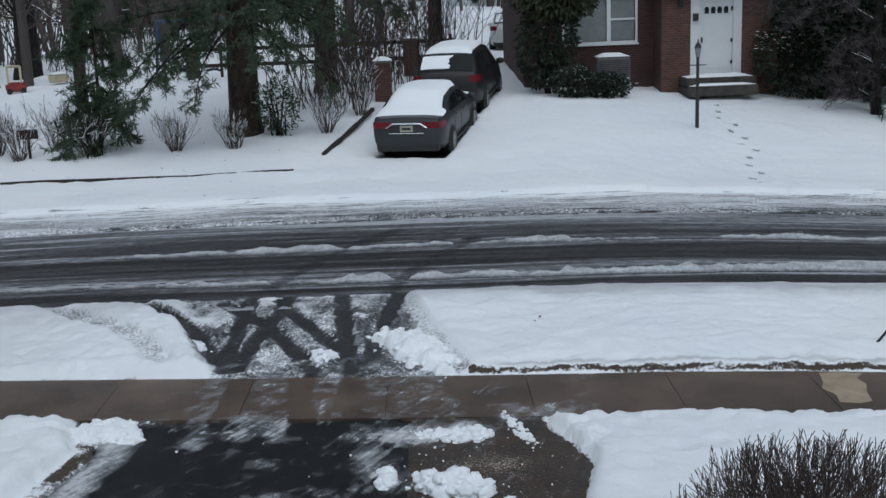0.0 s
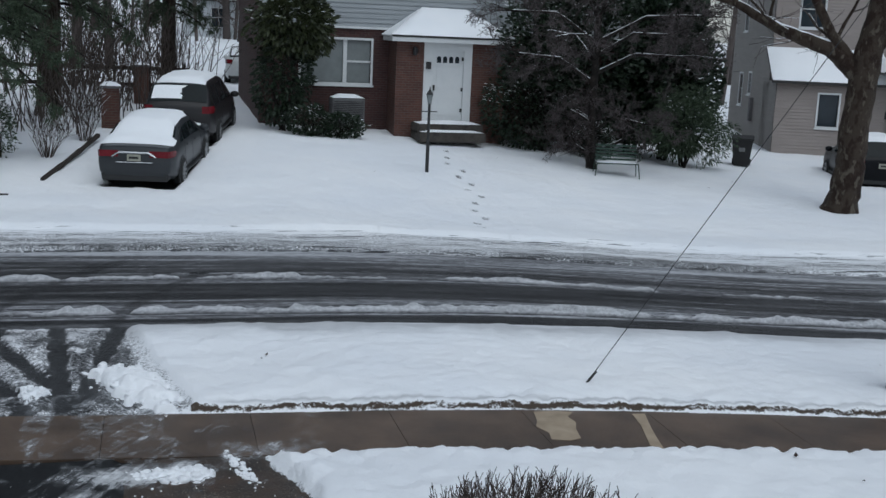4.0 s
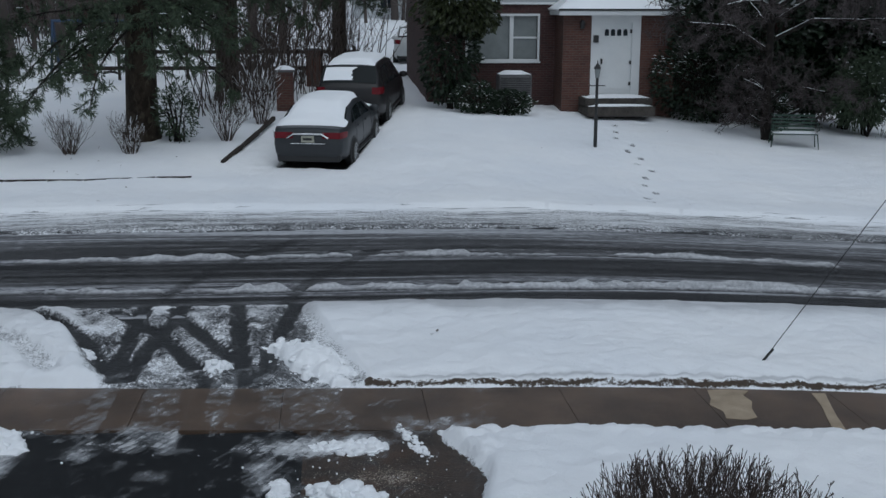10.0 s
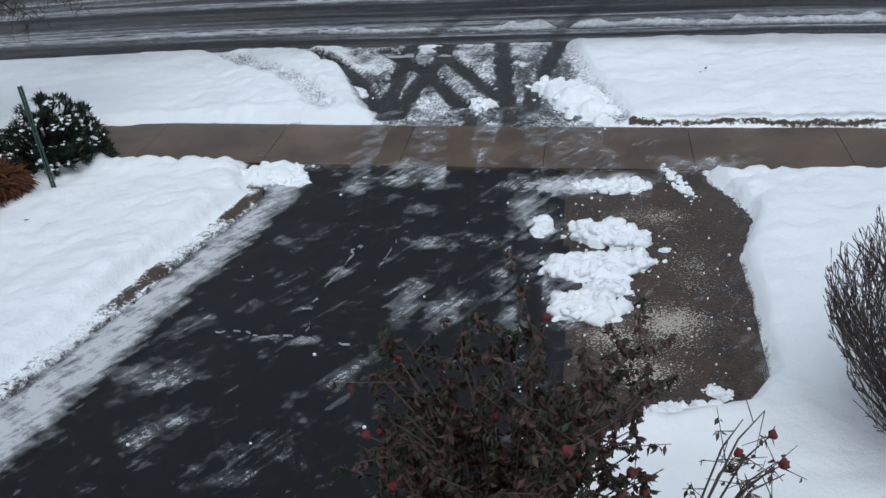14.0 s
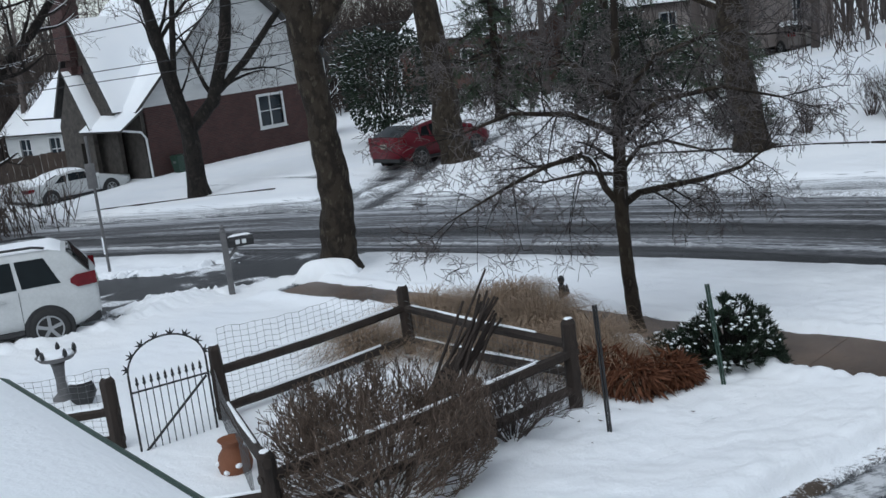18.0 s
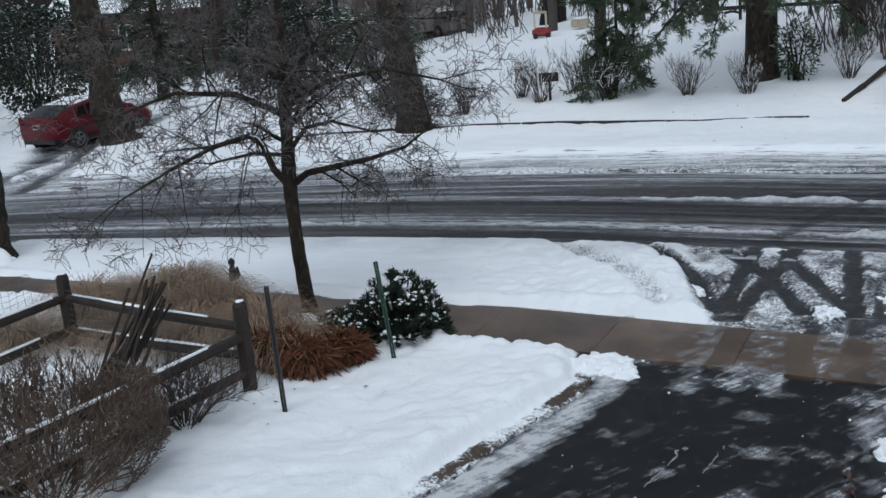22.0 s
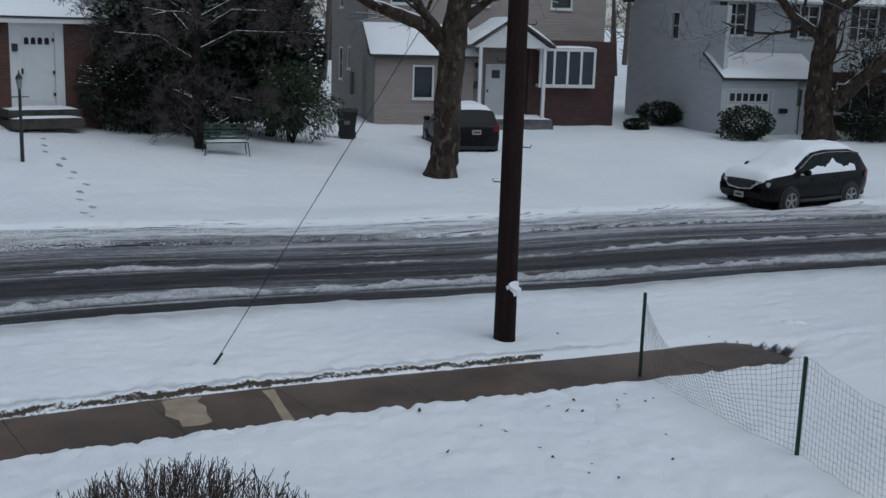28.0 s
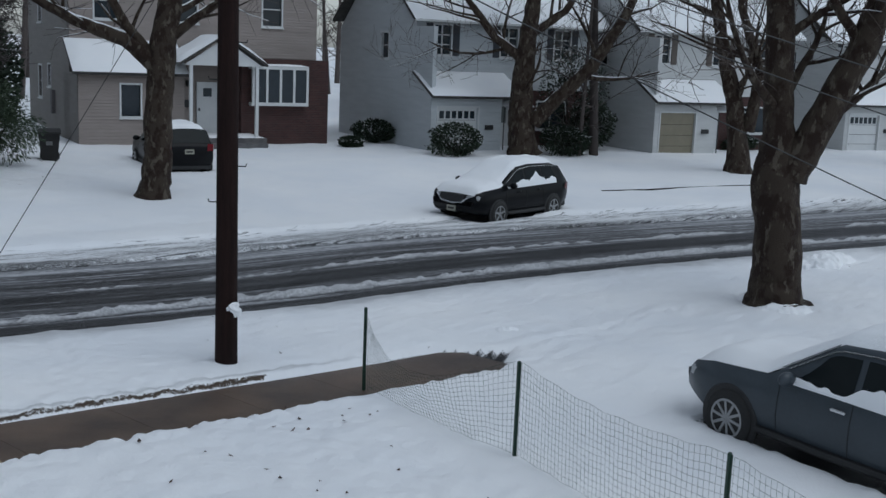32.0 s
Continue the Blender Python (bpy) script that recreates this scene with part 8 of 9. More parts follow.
# ---- fences and garden, west side ----
def post_rail_fence():
    f = empty("split_rail_fence", -9.0, 8.0, -0.115, 0, "dark weathered split rail fence with snow on its rails", "fence")
    posts = [(-11.10, 6.17, 0.98), (-10.61, 7.31, 1.02), (-10.19, 10.09, 1.05), (-6.80, 9.10, 1.08), (-7.42, 5.44, 0.92), (-12.3, 5.1, 0.95), (-8.8, 4.13, 0.9)]
    rng = random.Random(5)
    for x, y, h in posts:
        b = bmesh.new()
        g = top(x, y) - 0.15 + 0.115
        lathe(b, [(0.085, 0), (0.085, h * 0.5), (0.08, h), (0.05, h + 0.05)], 7, (x + 9.0, y - 8.0, g))
        for v in b.verts:
            v.co += Vector((rng.gauss(0, 0.006), rng.gauss(0, 0.006), 0))
        p = part("post", b, WOOD_DARK, f)
        c = bmesh.new()
        lathe(c, [(0.05, 0), (0.04, 0.012), (0.01, 0.018)], 8, (x + 9.0, y - 8.0, g + h + 0.045))
        part("snow", c, SNOW, f, "cap of snow on the post")
    rails = [(1, 2, 0.62, 0.66), (1, 2, 0.16, 0.23), (2, 3, 0.66, 0.82), (2, 3, 0.22, 0.50), (3, 4, 0.72, 0.66), (3, 4, 0.33, 0.28), (0, 5, 0.45, 0.42), (0, 5, 0.12, 0.12), (4, 6, 0.50, 0.44), (1, 4, 0.30, 0.80)]
    for i, j, za, zb in rails:
        a, b_ = posts[i], posts[j]
        pa, pb = Vector((a[0] + 9, a[1] - 8, za)), Vector((b_[0] + 9, b_[1] - 8, zb))
        d = (pb - pa).normalized()
        pa, pb = pa - d * 0.08, pb + d * 0.08
        mid = pa.lerp(pb, 0.5) + Vector((0, 0, -0.02))
        r = bmesh.new()
        tube(r, [pa, pa.lerp(mid, 0.5), mid, mid.lerp(pb, 0.5), pb], [0.05, 0.062, 0.065, 0.06, 0.05], 6)
        part("rail", r, WOOD_DARK, f)
        s = bmesh.new()
        up = Vector((0, 0, 0.052))
        ends = rng.uniform(0.06, 0.22), rng.uniform(0.06, 0.25)
        tube(s, [pa.lerp(pb, ends[0]) + up, mid + up, pb.lerp(pa, ends[1]) + up], [0.016, 0.028, 0.016], 6)
        part("snow", s, SNOW, f, "snow along the rail")
    return f


post_rail_fence()


def wire_net(parent, a, b, h, sag=0.0, cell=(0.075, 0.10), r=0.0028, lift=0.02, material=None, bend=0.0):
    """Welded wire mesh between two posts, hanging slack."""
    p = Pile()
    a, b = Vector(a), Vector(b)
    ln = (b - a).length
    nu, nv = max(6, int(ln / cell[0])), max(4, int(h / cell[1]))
    side = (b - a).normalized().cross(Vector((0, 0, 1)))

    def at_(u, v):
        s = math.sin(math.pi * u)
        q = a.lerp(b, u) + side * bend * s * (0.4 + v)
        return q + Vector((0, 0, lift + v * (h - sag * s) + 0.012 * math.sin(u * 37 + v * 5)))

    for i in range(nu + 1):
        u = i / nu
        p.tube([at_(u, 0), at_(u, 0.5), at_(u, 1)], [r] * 3, 3)
    for j in range(nv + 1):
        v = j / nv
        p.tube([at_(k / 14, v) for k in range(15)], [r] * 15, 3)
    return p.make("wire_mesh", material or WIRE, parent, "", False)


net = empty("wire_fence", -10, 8, -0.115, 0, "grey wire mesh hung round the garden fence", "fence")
for a, b, h, sg in (((-0.78, -0.5, 0.02), (-0.4, 1.75, 0.0), 1.0, 0.08), ((-3.2, -3.2, 0), (-1.25, -1.7, 0), 0.85, 0.1), ((-0.15, 2.05, 0), (3.15, 1.1, 0), 0.72, 0.05), ((3.15, 1.05, 0), (1.95, -2.1, 0), 0.70, 0.05), ((-0.6, -0.75, 0), (1.85, -2.2, 0), 0.62, 0.1)):
    wire_net(net, a, b, h, sg, lift=0.06, cell=(0.10, 0.075))

gate = empty("garden_gate", -10.69, 6.20, -0.21, 74, "black wrought iron garden gate with an arched top", "gate")
gw = 0.90
gb_ = bmesh.new()
for pts in ([(0, 0, 0.05), (0, 0, 1.0)], [(gw, 0, 0.05), (gw, 0, 1.0)], [(0, 0, 0.08), (gw, 0, 0.08)], [(0, 0, 0.80), (gw, 0, 0.80)]):
    tube(gb_, pts, 0.013, 6)
part("gate_frame", gb_, BLACK_PAINT, gate)
ab = bmesh.new()
tube(ab, [(gw / 2 - gw / 2 * math.cos(math.pi * i / 16), 0, 1.0 + 0.36 * math.sin(math.pi * i / 16)) for i in range(17)], 0.011, 6)
arch_ = part("arch", ab, BLACK_PAINT, gate)
for i in range(8):
    a = math.pi * (i + 0.5) / 8
    px_, pz_ = gw / 2 - gw / 2 * math.cos(a), 1.0 + 0.36 * math.sin(a)
    b = bmesh.new()
    for k in (-1, 0, 1):
        d = Vector((-math.cos(a), 0, math.sin(a)))
        d = Matrix.Rotation(k * 0.8, 3, "Y") @ d
        tube(b, [Vector((px_, 0, pz_)), Vector((px_, 0, pz_)) + d * 0.075], [0.018, 0.003], 5)
    part("finial", b, BLACK_PAINT, arch_)
for i in range(1, 11):
    b = bmesh.new()
    x = gw * i / 11
    tube(b, [(x, 0, 0.06), (x, 0, 0.86)], 0.0065, 5)
    lathe(b, [(0.006, 0.86), (0.022, 0.885), (0.012, 0.915), (0.018, 0.925), (0.002, 0.975)], 6, (x, 0, 0))
    part("spear_bar", b, BLACK_PAINT, gate)
b = bmesh.new()
tube(b, [(0.05, -0.015, 0.10), (gw - 0.03, -0.015, 0.78)], 0.016, 5)
part("brace", b, BLACK_PAINT, gate)

bath = empty("bird_bath", -13.91, 7.06, top(-13.91, 7.06) - 0.05, 0, "grey metal bird bath with a scalloped, snow-filled bowl", "bird bath")
b = bmesh.new()
lathe(b, [(0.16, 0), (0.15, 0.06), (0.08, 0.12), (0.065, 0.3), (0.085, 0.5), (0.10, 0.55)], 14)
part("pedestal", b, STONE, bath, "", True)
b = bmesh.new()
lathe(b, [(0.06, 0.55), (0.22, 0.60), (0.28, 0.66), (0.27, 0.665), (0.20, 0.63)], 20)
part("bowl", b, STONE, bath, "", True)
b = bmesh.new()
lathe(b, [(0.25, 0.64), (0.22, 0.68), (0.1, 0.70), (0.01, 0.705)], 16)
part("snow", b, SNOW, bath, "", True)
for i in range(5):
    a = 2 * math.pi * i / 5
    b = bmesh.new()
    lathe(b, [(0.02, 0.66), (0.035, 0.70), (0.025, 0.75), (0.006, 0.78)], 7, (0.25 * math.cos(a), 0.25 * math.sin(a), 0))
    part("ornament", b, BLACK_PAINT, bath)

wheel_orn = empty("garden_ornament", -13.35, 7.05, top(-13.35, 7.05) + 0.16, 40, "dark cast ornament half buried in snow", "ornament")
b = bmesh.new()
bmesh.ops.create_icosphere(b, subdivisions=2, radius=0.2)
for v in b.verts:
    v.co *= 1 + 0.25 * noise.noise(v.co * 9)
    v.co.y *= 0.5
part("body", b, BLACK_PAINT, wheel_orn)
b = bmesh.new()
lathe(b, [(0.16, 0), (0.1, 0.05), (0.01, 0.06)], 12, (0, 0, 0.16))
part("snow", b, SNOW, wheel_orn)

pot = empty("chiminea", -9.13, 6.32, top(-9.13, 6.32) - 0.04, 0, "terracotta pot with a flared neck and snow in its openings", "pot")
b = bmesh.new()
lathe(b, [(0.11, 0), (0.16, 0.05), (0.185, 0.14), (0.16, 0.24), (0.11, 0.31), (0.115, 0.36), (0.15, 0.40), (0.14, 0.40), (0.09, 0.37)], 22)
part("body", b, TERRACOTTA, pot, "", True)
for a, z in ((-1.2, 0.10), (-0.4, 0.16), (-2.0, 0.17)):
    b = bmesh.new()
    bmesh.ops.create_icosphere(b, subdivisions=2, radius=0.05)
    b.transform(Matrix.Translation((0.165 * math.cos(a), 0.165 * math.sin(a), z)) @ Matrix.Diagonal((0.6, 0.9, 0.6, 1)))
    part("snow", b, SNOW, pot, "", True)

for x, y, h, lx, ly, mat_, lab in ((-6.09, 8.67, 1.32, -0.06, 0.02, BLACK_PAINT, "black metal garden stake leaning in the snow"), (-5.71, 10.35, 1.14, -0.12, -0.02, GREEN_METAL, "green metal garden stake leaning in the snow")):
    e = empty("garden_stake", x, y, top(x, y) - 0.15, 0, lab, "stake", "garden stakes")
    b = bmesh.new()
    for dx, dy in ((0.0, 0.016), (0.016, -0.008), (-0.016, -0.008)):
        tube(b, [(dx, dy, 0), (lx + dx, ly + dy, h + 0.12)], 0.013, 5)
    part("shaft", b, mat_, e)

sticks = empty("bundle_of_sticks", -8.05, 8.5, top(-8.05, 8.5) - 0.05, 0, "bundle of dark wooden stakes leaning on the fence", "sticks")
rng = random.Random(8)
for i in range(16):
    b = bmesh.new()
    q0 = Vector((rng.uniform(-0.30, 0.25), rng.uniform(-0.50, -0.1), 0.02))
    q1 = Vector((rng.gauss(0.0, 0.10), 0.75 + rng.gauss(0, 0.12), rng.uniform(0.85, 1.25)))
    tube(b, [q0, q0.lerp(q1, 0.5) + rnd_dir(rng) * 0.02, q1], [0.022, 0.02, 0.016], 5)
    part("stick", b, WOOD_DARK, sticks)
b = bmesh.new()
tube(b, [(-0.1, -0.3, 0.1), (0.02, 0.8, 1.48)], [0.018, 0.014], 5)
part("stick", b, WOOD_DARK, sticks)


def grass_clump(x, y, r, h, n, label, seed, material=None):
    rng = random.Random(seed)
    e = empty("ornamental_grass", x, y, top(x, y) - 0.06, 0, label, "grass")
    p = Pile()
    for i in range(n):
        a, f = rng.uniform(0, 2 * math.pi), rng.random() ** 0.6
        b0 = Vector((math.cos(a) * r * 0.35 * f, math.sin(a) * r * 0.35 * f, 0))
        out = Vector((math.cos(a), math.sin(a), 0)) * r * rng.uniform(0.4, 1.15)
        hh = h * rng.uniform(0.5, 1.0)
        side = Vector((-math.sin(a), math.cos(a), 0)) * rng.uniform(0.003, 0.006)
        pts = [b0, b0 + out * 0.35 + Vector((0, 0, hh * 0.72)), b0 + out * 0.85 + Vector((rng.gauss(0, 0.06), rng.gauss(0, 0.06), hh * 0.78)), b0 + out * 1.45 + Vector((rng.gauss(0, 0.12), rng.gauss(0, 0.12), hh * rng.uniform(0.1, 0.45)))]
        o = len(p.v)
        for k, q in enumerate(pts):
            w = side * (1 - k * 0.22)
            p.v += [tuple(q - w), tuple(q + w)]
        for k in range(3):
            p.f.append((o + 2 * k, o + 2 * k + 1, o + 2 * k + 3, o + 2 * k + 2))
    p.make("blade", material or STRAW, e, smooth_faces=False)
    return e


for k, (x, y, r, h) in enumerate(((-10.6, 11.0, 0.75, 0.75), (-9.6, 11.2, 0.8, 0.85), (-8.7, 11.0, 0.7, 0.8), (-9.3, 10.3, 0.6, 0.6), (-7.5, 10.4, 0.6, 0.75), (-10.9, 9.9, 0.55, 0.5), (-9.9, 12.1, 0.55, 0.7), (-7.0, 10.1, 0.45, 0.6), (-8.2, 10.2, 0.5, 0.6))):
    grass_clump(x, y, r, h, 900, "dry tan ornamental grass bent over by snow", 200 + k)
for k, (x, y, rx, ry, h) in enumerate(((-6.95, 9.85, 0.30, 0.26, 0.46), (-6.52, 9.78, 0.36, 0.30, 0.44), (-6.24, 10.12, 0.30, 0.28, 0.36))):
    leafy_shrub(x, y, rx, ry, h, "rust-brown dead perennials drooping in the snow", 210 + k, LEAF_RUST, 1300, 0.18, 0.0, 0.02, name="perennials", category="plant", width=0.075, hang=1.0)


def mugo(x, y, r, h, label, seed):
    """A low pine with thick tufts and pads of snow."""
    rng = random.Random(seed)
    e = empty("dwarf_pine", x, y, top(x, y) - 0.06, 0, label, "shrub")
    st, nd = Pile(), Pile()
    pads = bmesh.new()
    for i in range(120):
        d = rnd_dir(rng, 0.2)
        d.z = abs(d.z)
        c = Vector((d.x * r, d.y * r * 0.85, 0.06 + d.z * h)) * rng.uniform(0.72, 1.04)
        st.tube([Vector((d.x * 0.1, d.y * 0.1, 0)), c], [0.02, 0.01], 4)
        ax = (d + Vector((0, 0, 0.6))).normalized()
        for m in range(60):
            nd_ = (ax * 0.85 + rnd_dir(rng) * 0.7).normalized()
            nd.leaf(c + rnd_dir(rng) * 0.04, nd_, nd_.cross(rnd_dir(rng)).normalized(), rng.uniform(0.06, 0.11), 0.007)
        if rng.random() < 0.55:
            for j in range(rng.randint(2, 7)):
                o = Vector((rng.gauss(0, 0.04), rng.gauss(0, 0.04), rng.uniform(0.02, 0.09)))
                sx, sy, sz = rng.uniform(0.8, 1.8), rng.uniform(0.6, 1.4), rng.uniform(0.5, 0.9)
                res = bmesh.ops.create_icosphere(pads, subdivisions=1, radius=rng.uniform(0.008, 0.027))
                for v in res["verts"]:
                    w = 1 + 0.9 * noise.noise((v.co + c) * 34)
                    v.co = Vector((v.co.x * sx, v.co.y * sy, v.co.z * sz)) * w + c + o
    st.make("stem", BARK_DARK, e)
    nd.make("foliage", LEAF_DARK, e, smooth_faces=False)
    tagged(part("snow", pads, SNOW, e, "", True), "small pads of snow caught on the tufts", kind="stuff")
    return e


mugo(-5.98, 11.05, 0.58, 0.66, "dwarf mountain pine loaded with snow", 221)
mugo(-6.62, 10.95, 0.42, 0.30, "low dwarf pine under snow", 222)

fig = tagged(mesh_ob("figurine", [], [], BLACK_PAINT), "small dark garden figurine at the sidewalk's edge", "figurine")
b = bmesh.new()
lathe(b, [(0.07, 0), (0.055, 0.06), (0.06, 0.16), (0.03, 0.2), (0.05, 0.25), (0.045, 0.30), (0.01, 0.33)], 9)
tube(b, [(0.04, 0, 0.03), (0.10, 0, 0.08), (0.09, 0, 0.2)], [0.03, 0.035, 0.012], 6)
b.to_mesh(fig.data)
b.free()
fig.location = (-9.6, 12.78, top(-9.6, 12.78) - 0.02)

# mailbox with its number shown as plain bars
mb = empty("mailbox", -17.03, 12.35, top(-17.03, 12.35) - 0.12, 60, "dark mailbox on a weathered wooden post", "mailbox")
b = bmesh.new()
box(b, -0.055, -0.055, 0, 0.055, 0.055, 1.30, 0.01)
lathe(b, [(0.05, 1.30), (0.06, 1.33), (0.03, 1.36), (0.05, 1.40), (0.01, 1.45)], 8)
part("post", b, STONE, mb, "grey-green weathered post")
b = bmesh.new()
tube(b, [(0.0, 0, 0.75), (0.22, 0, 0.98)], 0.035, 5)
part("bracket", b, STONE, mb)
b = bmesh.new()
prof = [(0.10, 0.0), (0.10, 0.12), (0.07, 0.19), (0.0, 0.215), (-0.07, 0.19), (-0.10, 0.12), (-0.10, 0.0)]
r0, r1 = [b.verts.new((0.06, y_, 1.0 + z_)) for y_, z_ in prof], [b.verts.new((0.54, y_, 1.0 + z_)) for y_, z_ in prof]
b.faces.new(r0)
b.faces.new(r1[::-1])
for i in range(7):
    b.faces.new((r0[i], r0[(i + 1) % 7], r1[(i + 1) % 7], r1[i]))
bmesh.ops.recalc_face_normals(b, faces=b.faces)
mbx = part("box", b, BLACK_PAINT, mb)
for k in (0.20, 0.32):
    boxed("number_bar", (k, -0.108, 1.05, k + 0.08, -0.102, 1.13), WHITE_PAINT, mbx)
snow_slab(mb, [(0.06, -0.08, 1.19), (0.54, -0.08, 1.19), (0.54, 0.08, 1.19), (0.06, 0.08, 1.19)], 0.05, "snow on the mailbox")

sg_ = empty("street_sign", -23.03, 13.39, top(-23.03, 13.39) - 0.1, 25, "grey steel sign post with the sign's plain back", "sign")
b = bmesh.new()
tube(b, [(0, 0, 0), (0, 0, 3.3)], 0.035, 6)
part("post", b, STONE, sg_)
boxed("plate", (-0.13, -0.05, 2.1, 0.13, -0.036, 2.68), STONE, sg_)
b = bmesh.new()
tube(b, [(-0.02, 0, 0.55), (-0.02, 0, 0.95)], 0.042, 6)
part("snow", b, SNOW, sg_, "snow stuck to the post")

# ---- pole, guy wire and cables ----
pole = empty("utility_pole", 9.42, 12.08, top(9.42, 12.08) - 0.2, 0, "dark creosoted wooden utility pole with climbing pegs", "utility pole")
b = bmesh.new()
tube(b, [(0, 0, 0), (0, 0, 1.2), (0, 0, 6), (0, 0, 10.5)], [0.16, 0.15, 0.136, 0.117], 16)
part("shaft", b, POLE_WOOD, pole, "", True)
for i, z in enumerate((2.45, 2.95, 4.1, 4.6, 5.2, 5.7, 6.3)):
    b = bmesh.new()
    a = radians(-50) if i % 2 else radians(130)
    d = Vector((math.cos(a), math.sin(a), 0))
    tube(b, [d * 0.13 + Vector((0, 0, z)), d * 0.25 + Vector((0, 0, z)), d * 0.26 + Vector((0, 0, z + 0.04))], 0.009, 5)
    part("peg", b, BLACK_PAINT, pole)
b = bmesh.new()
bmesh.ops.create_icosphere(b, subdivisions=3, radius=0.085)
for v in b.verts:
    v.co = Vector((v.co.x * 1.25, v.co.y * 0.6, v.co.z * 1.1)) * (1 + 0.7 * noise.noise(v.co * 16) + 0.3 * noise.noise(v.co * 40)) + Vector((0.04, -0.13, 0.98))
part("snow", b, SNOW, pole, "clump of snow stuck to the pole")


def cable(name, a, b_, r, sag, label, material=None):
    bm = bmesh.new()
    a, b_ = Vector(a), Vector(b_)
    tube(bm, [a.lerp(b_, i / 18) - Vector((0, 0, sag * 4 * (i / 18) * (1 - i / 18))) for i in range(19)], r, 5)
    e = part(name, bm, material or BLACK_PAINT)
    return tagged(e, label, "cable")


guy = cable("guy_wire", (5.04, 12.18, top(5.04, 12.18) - 0.05), (9.35, 12.07, 6.23), 0.0055, 0.0, "thin steel guy wire anchored in the snow")
b = bmesh.new()
tube(b, [(5.06, 12.18, top(5.04, 12.18) - 0.02), (5.19, 12.19, 0.20)], 0.016, 6)
part("clamp", b, BLACK_PAINT, guy)
for z, q in ((6.4, (20.44, 4.83, 1.1)), (6.5, (20.39, 5.03, 2.8)), (6.7, (20.37, 5.12, 3.6)), (6.9, (23.0, 4.0, 4.6))):
    cable("service_cable", (9.49, 12.0, 0.134 + 0.968 * z), q, 0.011, 0.10, "icy overhead cable running from the pole")
for a, q in (((-36.5, 9.5, 4.4), (-20, 34.0, 6.9)), ((-36.5, 9.5, 3.7), (-20, 34.0, 4.9)), ((-36.5, 9.6, 3.5), (-20, 34.1, 4.4))):
    cable("overhead_cable", a, q, 0.014, 0.25, "dark overhead cable across the side street")

# ---- wire fence, east side ----
gf = empty("garden_fence", 9.5, 7.0, 0, 0, "slack wire mesh fence on green metal posts", "fence")
fp = [(10.28, 10.22, 1.16), (9.42, 7.00, 1.08), (8.32, 3.95, 1.10), (7.3, 1.3, 1.1)]
for x, y, h in fp:
    b = bmesh.new()
    box(b, x - 9.5 - 0.018, y - 7.0 - 0.012, top(x, y) - 0.12, x - 9.5 + 0.018, y - 7.0 + 0.012, top(x, y) + h)
    box(b, x - 9.5 - 0.005, y - 7.0 - 0.03, top(x, y) - 0.12, x - 9.5 + 0.005, y - 7.0 + 0.012, top(x, y) + h - 0.01)
    part("post", b, GREEN_METAL, gf, "dark green metal post")
for (x0, y0, h0), (x1, y1, h1), sg in zip(fp, fp[1:], (0.42, 0.10, 0.05)):
    wire_net(gf, (x0 - 9.5, y0 - 7, top(x0, y0)), (x1 - 9.5, y1 - 7, top(x1, y1)), 1.06, sg, (0.065, 0.075), 0.0017, 0.03, GREEN_METAL, 0.25 if sg > 0.3 else 0.05)

# ---- across the street ----
lamp = empty("lamp_post", 7.06, 29.12, top(7.06, 29.12) - 0.1, 0, "black garden lamp post with a crossbar and lantern", "lamp post")
b = bmesh.new()
lathe(b, [(0.05, 0), (0.05, 0.9), (0.042, 0.95), (0.038, 1.9), (0.05, 1.93)], 10)
tube(b, [(-0.22, 0, 1.72), (0.22, 0, 1.72)], 0.014, 6)
part("post", b, BLACK_PAINT, lamp)
b = bmesh.new()
lathe(b, [(0.05, 1.93), (0.085, 2.16), (0.075, 2.17)], 8)
part("lantern", b, PANE_PALE, lamp)
b = bmesh.new()
lathe(b, [(0.10, 2.17), (0.06, 2.25), (0.02, 2.30), (0.012, 2.38)], 8)
part("cap", b, BLACK_PAINT, lamp)

bench = empty("garden_bench", 13.0, 30.15, top(13.0, 30.15) - 0.06, -14, "dark green metal mesh garden bench with curled arms", "bench")
boxed("seat", (-0.60, -0.25, 0.40, 0.60, 0.25, 0.43), GREEN_METAL, bench)
for sz in (0.47, 0.57, 0.67, 0.77, 0.87):
    boxed("back_slat", (-0.60, 0.24, sz, 0.60, 0.265, sz + 0.055), GREEN_METAL, bench, "", 0.008)
for sx in (-0.6, 0.6):
    b = bmesh.new()
    tube(b, [(sx, 0.25, 0.70), (sx, 0.05, 0.72), (sx * 1.03, -0.24, 0.68), (sx * 1.03, -0.30, 0.58), (sx, -0.2, 0.5)], 0.015, 6)
    part("arm", b, GREEN_METAL, bench)
    for sy in (-0.24, 0.24):
        b = bmesh.new()
        tube(b, [(sx, sy, 0.42), (sx * 1.08, sy * 1.2, 0.0)], 0.015, 6)
        part("leg", b, GREEN_METAL, bench)
snow_slab(bench, [(-0.58, -0.23, 0.43), (0.58, -0.23, 0.43), (0.58, 0.2, 0.43), (-0.58, 0.2, 0.43)], 0.05, "snow on the seat")


